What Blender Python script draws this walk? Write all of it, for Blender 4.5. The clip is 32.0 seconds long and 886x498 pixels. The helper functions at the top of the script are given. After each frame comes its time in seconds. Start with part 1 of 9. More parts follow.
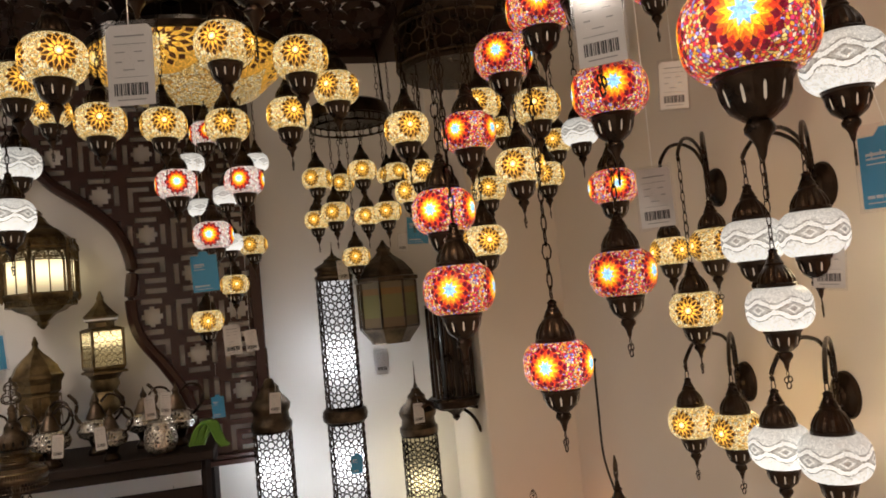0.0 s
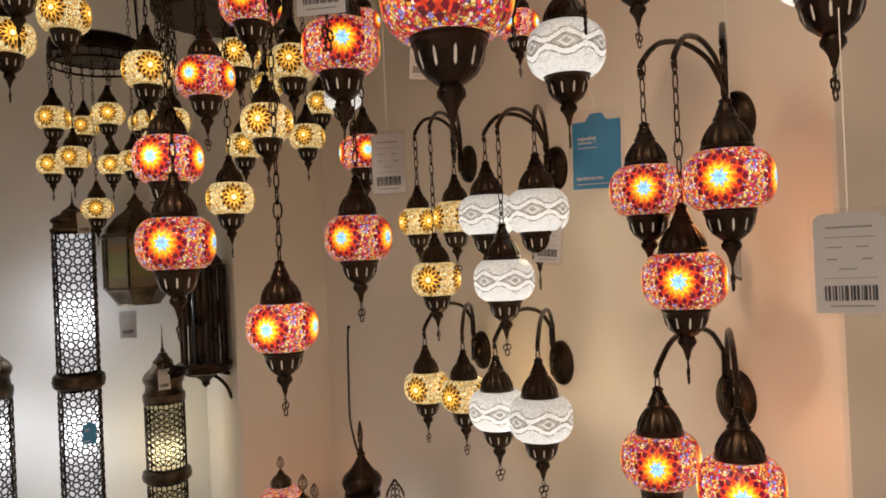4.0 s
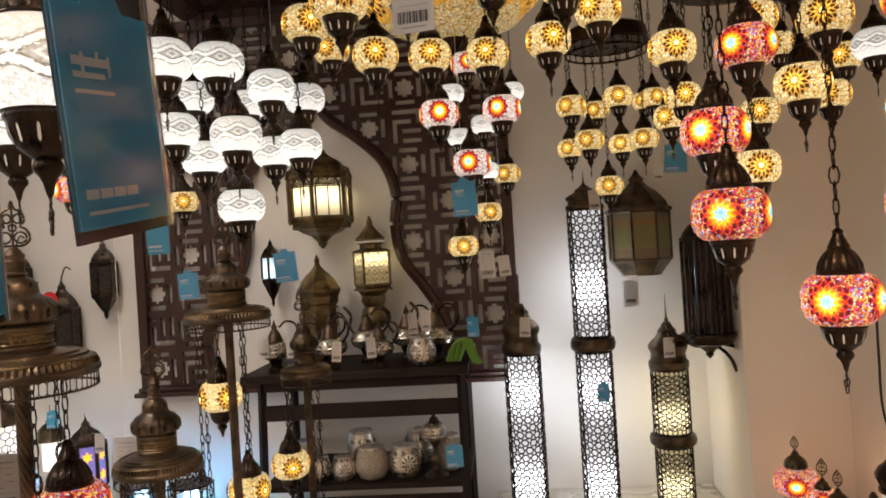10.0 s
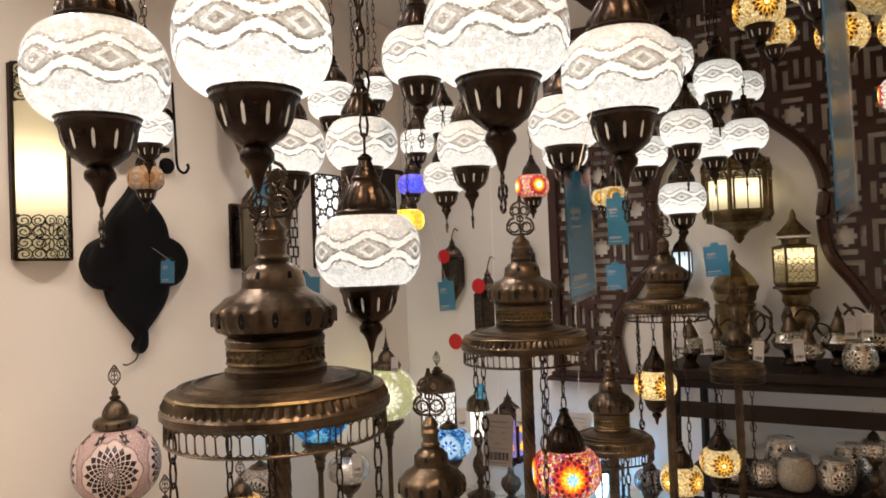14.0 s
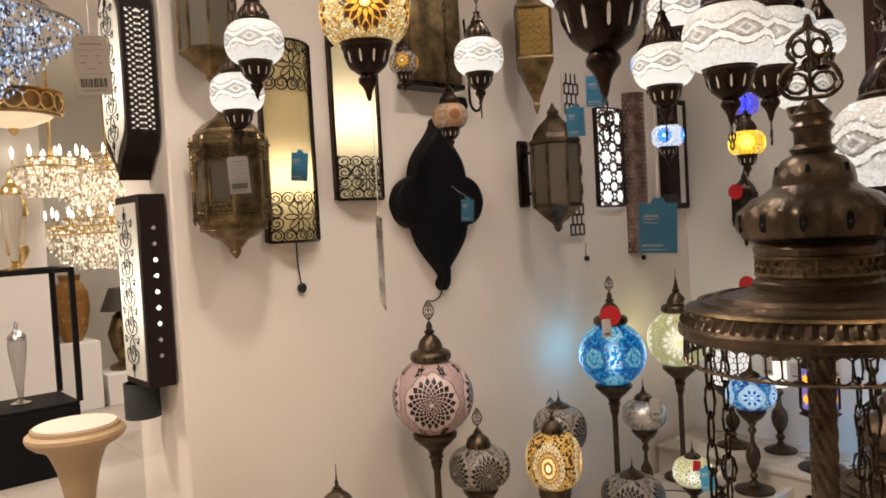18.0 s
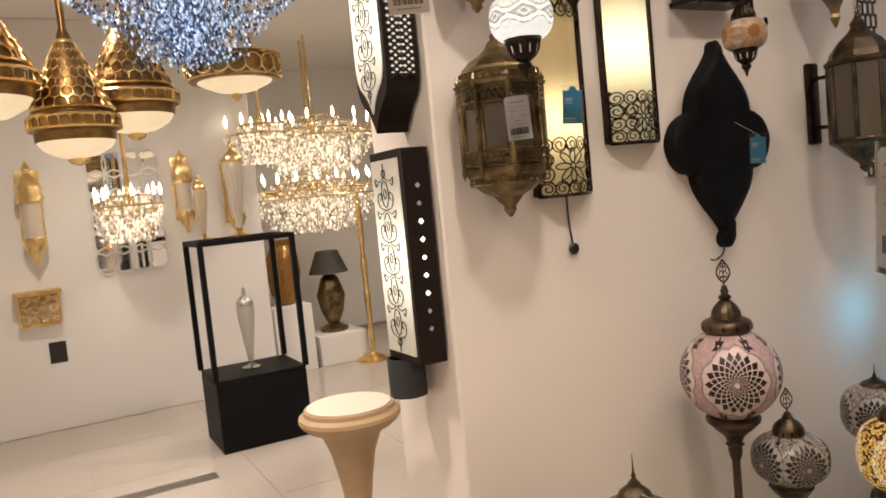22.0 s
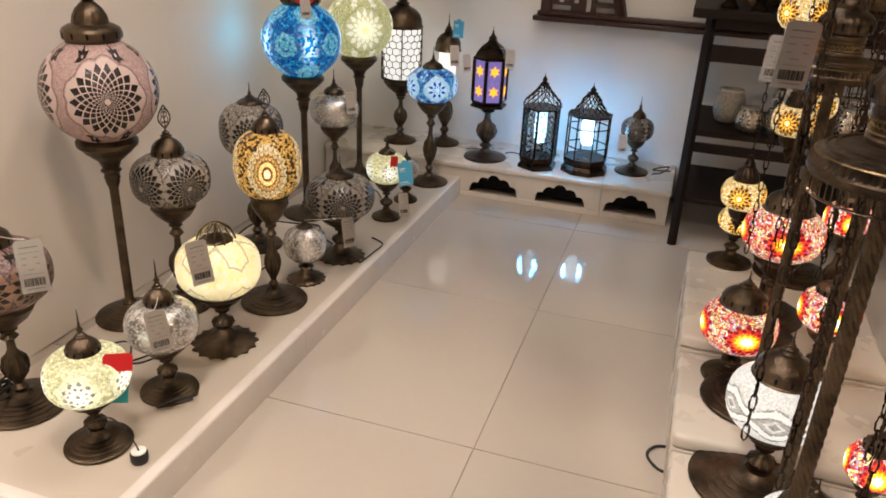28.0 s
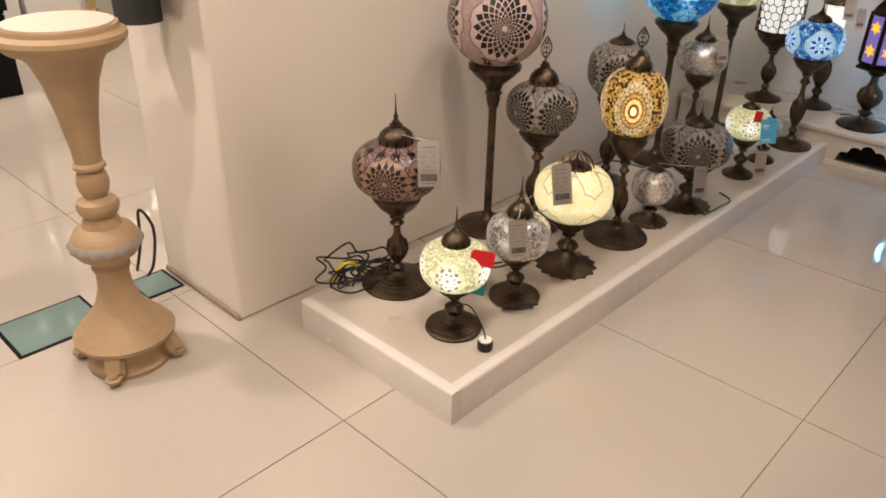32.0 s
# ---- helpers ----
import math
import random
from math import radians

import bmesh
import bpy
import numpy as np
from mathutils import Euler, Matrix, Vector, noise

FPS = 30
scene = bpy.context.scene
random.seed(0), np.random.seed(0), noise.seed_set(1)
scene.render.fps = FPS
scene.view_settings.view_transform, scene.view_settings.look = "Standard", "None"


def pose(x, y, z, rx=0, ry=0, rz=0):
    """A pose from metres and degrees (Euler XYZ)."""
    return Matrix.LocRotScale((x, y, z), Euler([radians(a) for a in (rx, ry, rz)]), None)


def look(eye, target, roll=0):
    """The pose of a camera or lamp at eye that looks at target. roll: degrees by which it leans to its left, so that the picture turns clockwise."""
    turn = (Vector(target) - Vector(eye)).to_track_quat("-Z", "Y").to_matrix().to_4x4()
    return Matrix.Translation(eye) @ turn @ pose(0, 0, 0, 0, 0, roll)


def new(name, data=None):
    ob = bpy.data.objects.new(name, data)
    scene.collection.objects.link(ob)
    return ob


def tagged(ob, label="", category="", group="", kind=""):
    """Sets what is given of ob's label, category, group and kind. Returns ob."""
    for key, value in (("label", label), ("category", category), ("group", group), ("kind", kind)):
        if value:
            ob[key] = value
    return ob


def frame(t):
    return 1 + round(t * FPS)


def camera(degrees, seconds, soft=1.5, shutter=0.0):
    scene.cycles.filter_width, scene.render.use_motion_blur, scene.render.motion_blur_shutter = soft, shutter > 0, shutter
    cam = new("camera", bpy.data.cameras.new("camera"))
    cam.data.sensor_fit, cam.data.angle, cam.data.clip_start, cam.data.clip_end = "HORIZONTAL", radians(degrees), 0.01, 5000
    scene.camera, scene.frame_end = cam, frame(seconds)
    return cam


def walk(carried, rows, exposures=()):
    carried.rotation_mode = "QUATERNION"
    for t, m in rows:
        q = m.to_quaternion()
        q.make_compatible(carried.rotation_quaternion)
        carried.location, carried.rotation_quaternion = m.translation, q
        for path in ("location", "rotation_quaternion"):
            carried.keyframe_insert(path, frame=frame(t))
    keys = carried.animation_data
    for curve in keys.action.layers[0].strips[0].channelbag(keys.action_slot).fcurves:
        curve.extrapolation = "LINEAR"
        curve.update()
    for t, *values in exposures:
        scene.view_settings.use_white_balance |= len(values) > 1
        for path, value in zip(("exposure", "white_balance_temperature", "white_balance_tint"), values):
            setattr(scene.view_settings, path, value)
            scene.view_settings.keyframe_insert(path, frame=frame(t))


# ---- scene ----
cam = camera(61.1, 32.0, soft=1.75)
METRES, EYE, TILT, LEAN, TURN = 2.06, 1.46, 0.0, 0.0, -14.3
ROWS = [
    (0.0, 0.0, 0.0, 0.0, 0.35, 3.74, 5.41),
    (0.5, 0.0041, 0.0021, -0.0006, -1.44, 5.05, 5.59),
    (1.0, 0.0132, 0.0038, 0.0066, -4.68, 6.63, 6.37),
    (1.5, 0.026, 0.0056, 0.0118, -8.61, 7.73, 6.87),
    (2.0, 0.0396, 0.0067, 0.0073, -12.4, 7.68, 6.28),
    (2.5, 0.0479, 0.0096, -0.0014, -15.17, 6.23, 4.93),
    (3.0, 0.0513, 0.0104, -0.0073, -16.59, 3.95, 3.74),
    (3.5, 0.0503, 0.0091, -0.0092, -16.62, 1.89, 3.08),
    (5.5, 0.0393, 0.0101, -0.0159, -10.78, -2.52, 2.09),
    (6.0, 0.0364, 0.0112, -0.0166, -8.82, -3.19, 2.28),
    (6.5, 0.0339, 0.0107, -0.0162, -6.47, -3.39, 2.58),
    (7.0, 0.0294, 0.0102, -0.0152, -3.77, -3.1, 2.86),
    (7.5, 0.0225, 0.0077, -0.0142, -0.71, -2.51, 3.11),
    (8.0, 0.0144, 0.0045, -0.0119, 2.63, -1.81, 3.29),
    (8.5, 0.0065, -0.0, -0.0101, 6.19, -1.08, 3.35),
    (9.0, -0.0018, -0.0023, -0.0094, 10.01, -0.53, 3.42),
    (9.5, -0.0093, -0.0037, -0.0095, 14.25, -0.17, 3.52),
    (10.0, -0.0157, -0.0084, -0.0089, 18.72, 0.15, 3.54),
    (10.5, -0.023, -0.0142, -0.0085, 22.93, 0.37, 3.52),
    (11.0, -0.0283, -0.0174, -0.0084, 26.67, 0.53, 3.43),
    (11.5, -0.0343, -0.0234, -0.0081, 29.91, 0.64, 3.46),
    (12.0, -0.0416, -0.0312, -0.0081, 33.15, 0.79, 3.38),
    (12.5, -0.0524, -0.0442, -0.0078, 36.54, 0.99, 3.12),
    (13.0, -0.0629, -0.0575, -0.0076, 39.91, 1.15, 2.74),
    (13.5, -0.0744, -0.069, -0.0084, 43.2, 1.28, 2.45),
    (14.0, -0.0846, -0.0785, -0.0094, 46.35, 1.24, 2.21),
    (14.5, -0.0978, -0.0857, -0.0134, 49.58, 1.05, 2.02),
    (15.0, -0.1149, -0.0942, -0.0159, 52.68, 0.72, 1.88),
    (15.5, -0.1363, -0.103, -0.0178, 55.24, 0.39, 1.9),
    (17.5, -0.2053, -0.152, -0.0233, 61.41, -1.1, 3.14),
    (18.0, -0.219, -0.1625, -0.0264, 63.27, -1.89, 3.17),
    (18.5, -0.2426, -0.1703, -0.0284, 65.18, -2.71, 3.34),
    (19.0, -0.2811, -0.1672, -0.0285, 66.6, -3.28, 3.82),
    (19.5, -0.308, -0.1612, -0.0214, 67.13, -3.38, 4.14),
    (20.0, -0.3362, -0.1589, -0.0197, 67.41, -3.31, 4.09),
    (20.5, -0.364, -0.1747, -0.023, 68.51, -3.23, 4.09),
    (21.0, -0.391, -0.1995, -0.0242, 71.06, -3.26, 4.5),
    (21.5, -0.4196, -0.2343, -0.0211, 74.17, -3.46, 5.34),
    (22.0, -0.4461, -0.2599, -0.0212, 75.64, -4.27, 5.59),
    (22.5, -0.4675, -0.2664, -0.0334, 74.26, -5.9, 5.15),
    (23.0, -0.4962, -0.2498, -0.0448, 70.56, -7.92, 4.51),
    (23.5, -0.5264, -0.2271, -0.0482, 66.0, -9.76, 4.16),
    (24.0, -0.5486, -0.2046, -0.0531, 61.37, -11.46, 4.06),
    (24.5, -0.5578, -0.1816, -0.0595, 56.7, -13.31, 3.76),
    (25.0, -0.5617, -0.1662, -0.0664, 51.86, -15.18, 3.12),
    (25.5, -0.5585, -0.1567, -0.0709, 46.29, -16.64, 1.95),
    (26.0, -0.5522, -0.1535, -0.0772, 40.21, -17.66, 0.72),
    (26.5, -0.5426, -0.1501, -0.0847, 34.85, -18.81, -0.15),
    (28.5, -0.5195, -0.1939, -0.1045, 32.83, -25.66, -2.43),
    (29.0, -0.5155, -0.1984, -0.1096, 34.0, -26.84, -2.88),
    (29.5, -0.5116, -0.2012, -0.1119, 35.39, -27.8, -3.4),
    (30.0, -0.5098, -0.2121, -0.1132, 37.94, -28.46, -3.79),
    (30.5, -0.5137, -0.2234, -0.1144, 41.96, -28.78, -3.68),
    (31.0, -0.5171, -0.2344, -0.1135, 46.67, -28.78, -2.97),
    (31.5, -0.5191, -0.2419, -0.1112, 51.79, -28.57, -1.97),
    (32.0, -0.5237, -0.2533, -0.1118, 57.97, -28.34, -1.08),
]
walk(cam, [(t, pose(0, 0, EYE, TILT, LEAN, TURN) @ pose(METRES * x, METRES * y, METRES * z, 90 + pitch, roll, yaw)) for t, x, y, z, yaw, pitch, roll in ROWS],
     [(0, 0.1), (2, 0.02), (4, 0.02), (8, 0.16), (10, 0.30), (12, 0.30), (13.5, 0.27), (15, 0.06), (18, -0.06), (22, -0.1), (25, 0.10), (26.5, 0.12), (29, 0.0), (32, -0.06)])

# ---- light ----
world = bpy.data.worlds.new("shop_air")
scene.world = world
world.use_nodes = True
world.node_tree.nodes["Background"].inputs[0].default_value = (1.0, 0.86, 0.72, 1)
world.node_tree.nodes["Background"].inputs[1].default_value = 0.05
scene.view_settings.exposure = 0.0


def area(name, x, y, z, sx, sy, watts, colour, target=None):
    """A rectangular lamp that looks down, or at a target."""
    data = bpy.data.lights.new(name, "AREA")
    data.shape, data.size, data.size_y, data.energy, data.color = "RECTANGLE", sx, sy, watts, colour
    data.spread = radians(150)
    ob = new(name, data)
    ob.matrix_world = look((x, y, z), target) if target else pose(x, y, z)
    return ob


WARM, NEUTRAL = (1.0, 0.68, 0.41), (1.0, 0.85, 0.735)
DOWNLIGHTS = [(-1.75, 0.55), (-1.70, 1.75), (-1.75, 2.75), (-0.2, 0.1), (-1.7, -0.9), (0.7, -0.6), (-3.6, -0.4), (-5.2, -0.2), (-4.6, 2.0), (-6.2, 2.6)]
DOWNLIGHT_WATTS = [17, 10, 4, 18, 32, 4, 34, 28, 28, 28]
for (lx, ly), watts in zip(DOWNLIGHTS, DOWNLIGHT_WATTS):
    area("downlight_lamp", lx, ly, 2.87, 0.16, 0.16, watts, NEUTRAL if lx < -1.2 else WARM)


def added_light(x, y, z, radius, watts, colour):
    """The light a lit lamp throws round it, and unseen fill above the grille."""
    data = bpy.data.lights.new("added_point_light", "POINT")
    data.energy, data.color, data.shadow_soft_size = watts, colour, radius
    new("added_point_light", data).location = (x, y, z)


for y, z in ((0.80, 1.50), (0.81, 1.08)):
    added_light(1.12, y, z, 0.03, 0.30, (1.0, 0.33, 0.08))
for y, z in ((1.29, 1.47), (1.27, 1.10)):
    added_light(1.12, y, z, 0.03, 0.30, (1.0, 0.80, 0.48))
added_light(1.14, 1.62, 1.12, 0.03, 0.35, (1.0, 0.66, 0.26))
for x, y, z in ((0.028, 3.46, 0.80), (0.34, 3.42, 0.62), (0.34, 3.42, 1.24)):
    added_light(x, y, z, 0.04, 1.3, (0.86, 0.92, 1.0))
# Unseen fill lamps added over the grille to brighten the ceiling behind its openings.
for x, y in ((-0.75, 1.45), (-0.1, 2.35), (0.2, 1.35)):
    added_light(x, y, 2.70, 0.05, 1.7, (1.0, 0.80, 0.58))
added_light(0.655, 3.40, 0.68, 0.04, 0.9, (1.0, 0.84, 0.45))
added_light(1.14, 2.80, 0.53, 0.03, 0.22, (1.0, 0.42, 0.12))
added_light(-2.70, 2.49, 0.80, 0.03, 0.45, (0.04, 0.60, 1.0))
added_light(-2.70, 3.10, 0.80, 0.03, 0.30, (1.0, 0.90, 0.35))


# ---- materials ----
class Nodes:
    """Short hand for building a node material."""

    def __init__(self, name):
        self.mat = bpy.data.materials.new(name)
        self.mat.use_nodes = True
        self.tree = self.mat.node_tree
        self.tree.nodes.clear()
        self.out = self.tree.nodes.new("ShaderNodeOutputMaterial")

    def add(self, kind, **sets):
        node = self.tree.nodes.new(kind)
        for key, value in sets.items():
            if key == "operation":
                node.operation = value
            elif key == "blend":
                node.data_type, node.blend_type = "RGBA", value
            elif key == "feature":
                node.feature = value
            elif key == "data":
                node.data_type = value
        return node

    def link(self, a, b):
        if isinstance(a, (int, float)):
            b.default_value = a
        elif isinstance(a, (tuple, list)):
            b.default_value = (*a, 1)[:4] if len(b.default_value) == 4 else a
        else:
            self.tree.links.new(a, b)

    def m(self, op, a, b=0.0, c=0.0):
        node = self.add("ShaderNodeMath", operation=op)
        for k, v in enumerate((a, b, c)):
            self.link(v, node.inputs[k])
        return node.outputs[0]

    def coords(self, name="Object"):
        return self.add("ShaderNodeTexCoord").outputs[name]

    def xyz(self, vector):
        node = self.add("ShaderNodeSeparateXYZ")
        self.link(vector, node.inputs[0])
        return node.outputs

    def noise(self, scale, detail=3.0, vector=None, rough=0.55):
        node = self.add("ShaderNodeTexNoise")
        self.link(vector if vector else self.coords(), node.inputs["Vector"])
        node.inputs["Scale"].default_value, node.inputs["Detail"].default_value, node.inputs["Roughness"].default_value = scale, detail, rough
        return node.outputs["Fac"]

    def cells(self, scale, vector=None, feature="F1"):
        node = self.add("ShaderNodeTexVoronoi", feature=feature)
        self.link(vector if vector else self.coords(), node.inputs["Vector"])
        node.inputs["Scale"].default_value = scale
        return node.outputs

    def ramp(self, fac, stops, hard=False):
        node = self.add("ShaderNodeValToRGB")
        ramp = node.color_ramp
        ramp.interpolation = "CONSTANT" if hard else "LINEAR"
        while len(ramp.elements) < len(stops):
            ramp.elements.new(0.5)
        for e, (p, col) in zip(ramp.elements, stops):
            e.position, e.color = p, (*col, 1)
        self.link(fac, node.inputs[0])
        return node.outputs[0]

    def mix(self, fac, a, b, blend="MIX"):
        node = self.add("ShaderNodeMix", blend=blend)
        self.link(fac, node.inputs[0])
        self.link(a, node.inputs[6])
        self.link(b, node.inputs[7])
        return node.outputs[2]

    def bump(self, height, strength=0.3, distance=0.002):
        node = self.add("ShaderNodeBump")
        node.inputs["Strength"].default_value, node.inputs["Distance"].default_value = strength, distance
        self.link(height, node.inputs["Height"])
        return node.outputs[0]

    def principled(self, colour, rough=0.5, metal=0.0, normal=None, glow=None, glow_strength=0.0, **more):
        node = self.add("ShaderNodeBsdfPrincipled")
        self.link(colour, node.inputs["Base Color"])
        self.link(rough, node.inputs["Roughness"])
        self.link(metal, node.inputs["Metallic"])
        if normal is not None:
            self.link(normal, node.inputs["Normal"])
        if glow is not None:
            self.link(glow, node.inputs["Emission Color"])
            self.link(glow_strength, node.inputs["Emission Strength"])
        for key, value in more.items():
            self.link(value, node.inputs[key.replace("_", " ")])
        self.tree.links.new(node.outputs[0], self.out.inputs[0])
        return self.mat


def random_per_object(n):
    return n.add("ShaderNodeObjectInfo").outputs["Random"]


def plain(name, colour, rough=0.5, metal=0.0, vary=0.12, scale=9.0, bump=0.0, fine=90.0):
    """A surface with variation at two scales and slight relief."""
    n = Nodes(name)
    big, small = n.noise(scale, 4), n.noise(fine, 2)
    dark, light = [c * (1 - vary) for c in colour], [min(1, c * (1 + vary)) for c in colour]
    col = n.mix(n.m("MULTIPLY_ADD", small, 0.4, n.m("MULTIPLY", big, 0.6)), dark, light)
    r = n.m("ADD", rough - 0.08, n.m("MULTIPLY", big, 0.16))
    return n.principled(col, r, metal, n.bump(small, bump, 0.001) if bump else None)


def bronze(name, lo, hi, rough=0.38, metal=0.85):
    """Antique metal: dark in the hollows of its cast relief, rubbed lighter in patches."""
    n = Nodes(name)
    big, small = n.noise(14, 5), n.noise(160, 2)
    col = n.mix(n.ramp(big, [(0.35, (0, 0, 0)), (0.7, (1, 1, 1))]), lo, hi)
    return n.principled(col, n.m("ADD", rough - 0.1, n.m("MULTIPLY", big, 0.25)), metal, n.bump(n.m("ADD", small, n.m("MULTIPLY", n.cells(120)[0], 0.5)), 0.45, 0.002))


def wood(name, lo, hi, rough=0.4, stretch=(3, 3, 26), gloss=0.5):
    n = Nodes(name)
    mp = n.add("ShaderNodeMapping")
    n.link(n.coords(), mp.inputs[0])
    mp.inputs["Scale"].default_value = stretch
    grain, big = n.noise(6, 6, mp.outputs[0], 0.65), n.noise(3, 3)
    col = n.mix(n.m("MULTIPLY_ADD", grain, 0.7, n.m("MULTIPLY", big, 0.3)), lo, hi)
    return n.principled(col, rough, 0.0, n.bump(grain, 0.15, 0.001), Specular_IOR_Level=gloss)


def globe_space(n, count, zr, tall=0.78):
    """Longitude, height and place within one of the round motifs that run about a globe."""
    x, y, z = n.xyz(n.coords())[:3]
    lon = n.m("ARCTAN2", y, x)
    v = n.m("DIVIDE", z, zr)
    step = 2 * math.pi / count
    u = n.m("MULTIPLY", n.m("SUBTRACT", n.m("FRACT", n.m("ADD", n.m("DIVIDE", lon, step), 0.5)), 0.5), step)
    v9 = n.m("MULTIPLY", v, tall)
    r = n.m("SQRT", n.m("ADD", n.m("MULTIPLY", u, u), n.m("MULTIPLY", v9, v9)))
    return lon, v, u, r, n.m("ARCTAN2", v9, u)


def petals(n, r, th, k, depth):
    saw = n.m("ABSOLUTE", n.m("SUBTRACT", n.m("FRACT", n.m("MULTIPLY", th, k / (2 * math.pi))), 0.5))
    return n.m("MULTIPLY", r, n.m("ADD", 1 - depth * 0.5, n.m("MULTIPLY", saw, depth * 2)))


def mosaic(name, stops, bits, zr, count=4, k=12, depth=0.32, scale=150.0, strength=1.6, edge=0.72, lit=True, grout=(0.25, 0.12, 0.03), heart=2.2, bed=1.0, counter=False):
    """Cut-glass mosaic: round flower motifs on a bed of small broken bits with grout between."""
    n = Nodes(name)
    lon, v, u, r, th = globe_space(n, count, zr)
    rr = petals(n, r, th, k, depth)
    motif = n.ramp(rr, stops, True)
    if counter:
        rr = petals(n, r, n.m("ADD", th, math.pi / k), k, depth)
    cell, line = n.cells(scale), n.cells(scale, feature="DISTANCE_TO_EDGE")
    bedcol = n.ramp(n.xyz(cell[1])[0], bits, True)
    col = n.mix(n.m("LESS_THAN", rr, edge), bedcol, motif)
    joint = n.m("LESS_THAN", line[0], 0.055)
    spokes = n.m("LESS_THAN", n.m("ABSOLUTE", n.m("SUBTRACT", n.m("FRACT", n.m("MULTIPLY", th, k / (2 * math.pi))), 0.5)), 0.035)
    joint = n.m("MULTIPLY", joint, n.m("SUBTRACT", 1.0, n.m("MULTIPLY", n.m("LESS_THAN", rr, edge), 0.75)))
    joint = n.m("MAXIMUM", joint, n.m("MULTIPLY", spokes, n.m("MULTIPLY", n.m("LESS_THAN", rr, edge), n.m("GREATER_THAN", r, 0.12))))
    col = n.mix(joint, col, grout)
    normal = n.bump(n.m("ADD", line[0], n.m("MULTIPLY", n.noise(220, 2), 0.2)), 0.5, 0.002)
    if not lit:
        return n.principled(col, 0.22, 0.0, normal)
    hot = n.m("MULTIPLY_ADD", n.m("POWER", 2.718, n.m("MULTIPLY", n.m("MULTIPLY", r, r), -9.0)), heart, bed)
    shimmer = n.m("ADD", 0.7, n.m("MULTIPLY", n.xyz(cell[1])[1], 0.6))
    power = n.m("MULTIPLY", n.m("MULTIPLY", hot, shimmer), n.m("MULTIPLY", strength, n.m("ADD", 0.85, n.m("MULTIPLY", random_per_object(n), 0.3))))
    return n.principled(n.mix(0.5, col, (0.02, 0.02, 0.02)), 0.18, 0.0, normal, col, power)


def waves(name, zr, strength=2.2, tint=(1.0, 0.97, 0.90), fall=0.5):
    """Clear glass with white wavy bands of crackle and a row of cut diamonds."""
    n = Nodes(name)
    lon, v, u, r, th = globe_space(n, 6, zr)
    cell, line = n.cells(250), n.cells(250, feature="DISTANCE_TO_EDGE")
    bits = n.xyz(cell[1])[0]
    jitter = n.m("MULTIPLY", n.m("SUBTRACT", bits, 0.5), 0.05)
    swing = n.m("MULTIPLY", n.m("COSINE", n.m("MULTIPLY", lon, 6.0)), 0.11)
    upper = n.m("ADD", n.m("ABSOLUTE", n.m("SUBTRACT", n.m("SUBTRACT", v, 0.21), swing)), jitter)
    lower = n.m("ADD", n.m("ABSOLUTE", n.m("ADD", n.m("ADD", v, 0.21), swing)), jitter)
    near = n.m("MINIMUM", upper, lower)
    band, edge = n.m("LESS_THAN", near, 0.085), n.m("LESS_THAN", n.m("ABSOLUTE", n.m("SUBTRACT", near, 0.105)), 0.026)
    lens = n.m("MULTIPLY", n.m("LESS_THAN", n.m("SUBTRACT", n.m("SUBTRACT", v, 0.21), swing), -0.09), n.m("GREATER_THAN", n.m("ADD", n.m("ADD", v, 0.21), swing), 0.09))
    dia = n.m("ADD", n.m("ABSOLUTE", u), n.m("MULTIPLY", n.m("ABSOLUTE", v), 1.3))
    gem, heart = n.m("LESS_THAN", dia, 0.23), n.m("LESS_THAN", dia, 0.13)
    level = n.m("MULTIPLY_ADD", bits, 0.40, 0.66)
    level = n.m("ADD", n.m("MULTIPLY", level, n.m("SUBTRACT", 1.0, band)), n.m("MULTIPLY", band, n.m("MULTIPLY_ADD", bits, 0.25, 1.0)))
    level = n.m("MULTIPLY", level, n.m("SUBTRACT", 1.0, n.m("MULTIPLY", lens, n.m("MULTIPLY_ADD", bits, 0.58, 0.22))))
    level = n.m("ADD", level, n.m("MULTIPLY", gem, n.m("SUBTRACT", 0.45, n.m("MULTIPLY", heart, 0.62))))
    level = n.m("MULTIPLY", level, n.m("SUBTRACT", 1.0, n.m("MULTIPLY", edge, n.m("MULTIPLY_ADD", n.m("GREATER_THAN", bits, 0.35), 0.48, 0.40))))
    level = n.m("MULTIPLY", level, n.m("SUBTRACT", 1.0, n.m("MULTIPLY", n.m("LESS_THAN", line[0], 0.05), 0.40)))
    level = n.m("MULTIPLY", level, n.m("SUBTRACT", 1.05, n.m("MULTIPLY", v, fall)))
    power = n.m("MULTIPLY", level, n.m("MULTIPLY", strength * 0.85, n.m("ADD", 0.85, n.m("MULTIPLY", random_per_object(n), 0.3))))
    normal = n.bump(n.m("ADD", line[0], n.m("MULTIPLY", band, 0.4)), 0.5, 0.003)
    return n.principled((0.35, 0.35, 0.34), 0.12, 0.0, normal, tint, power)


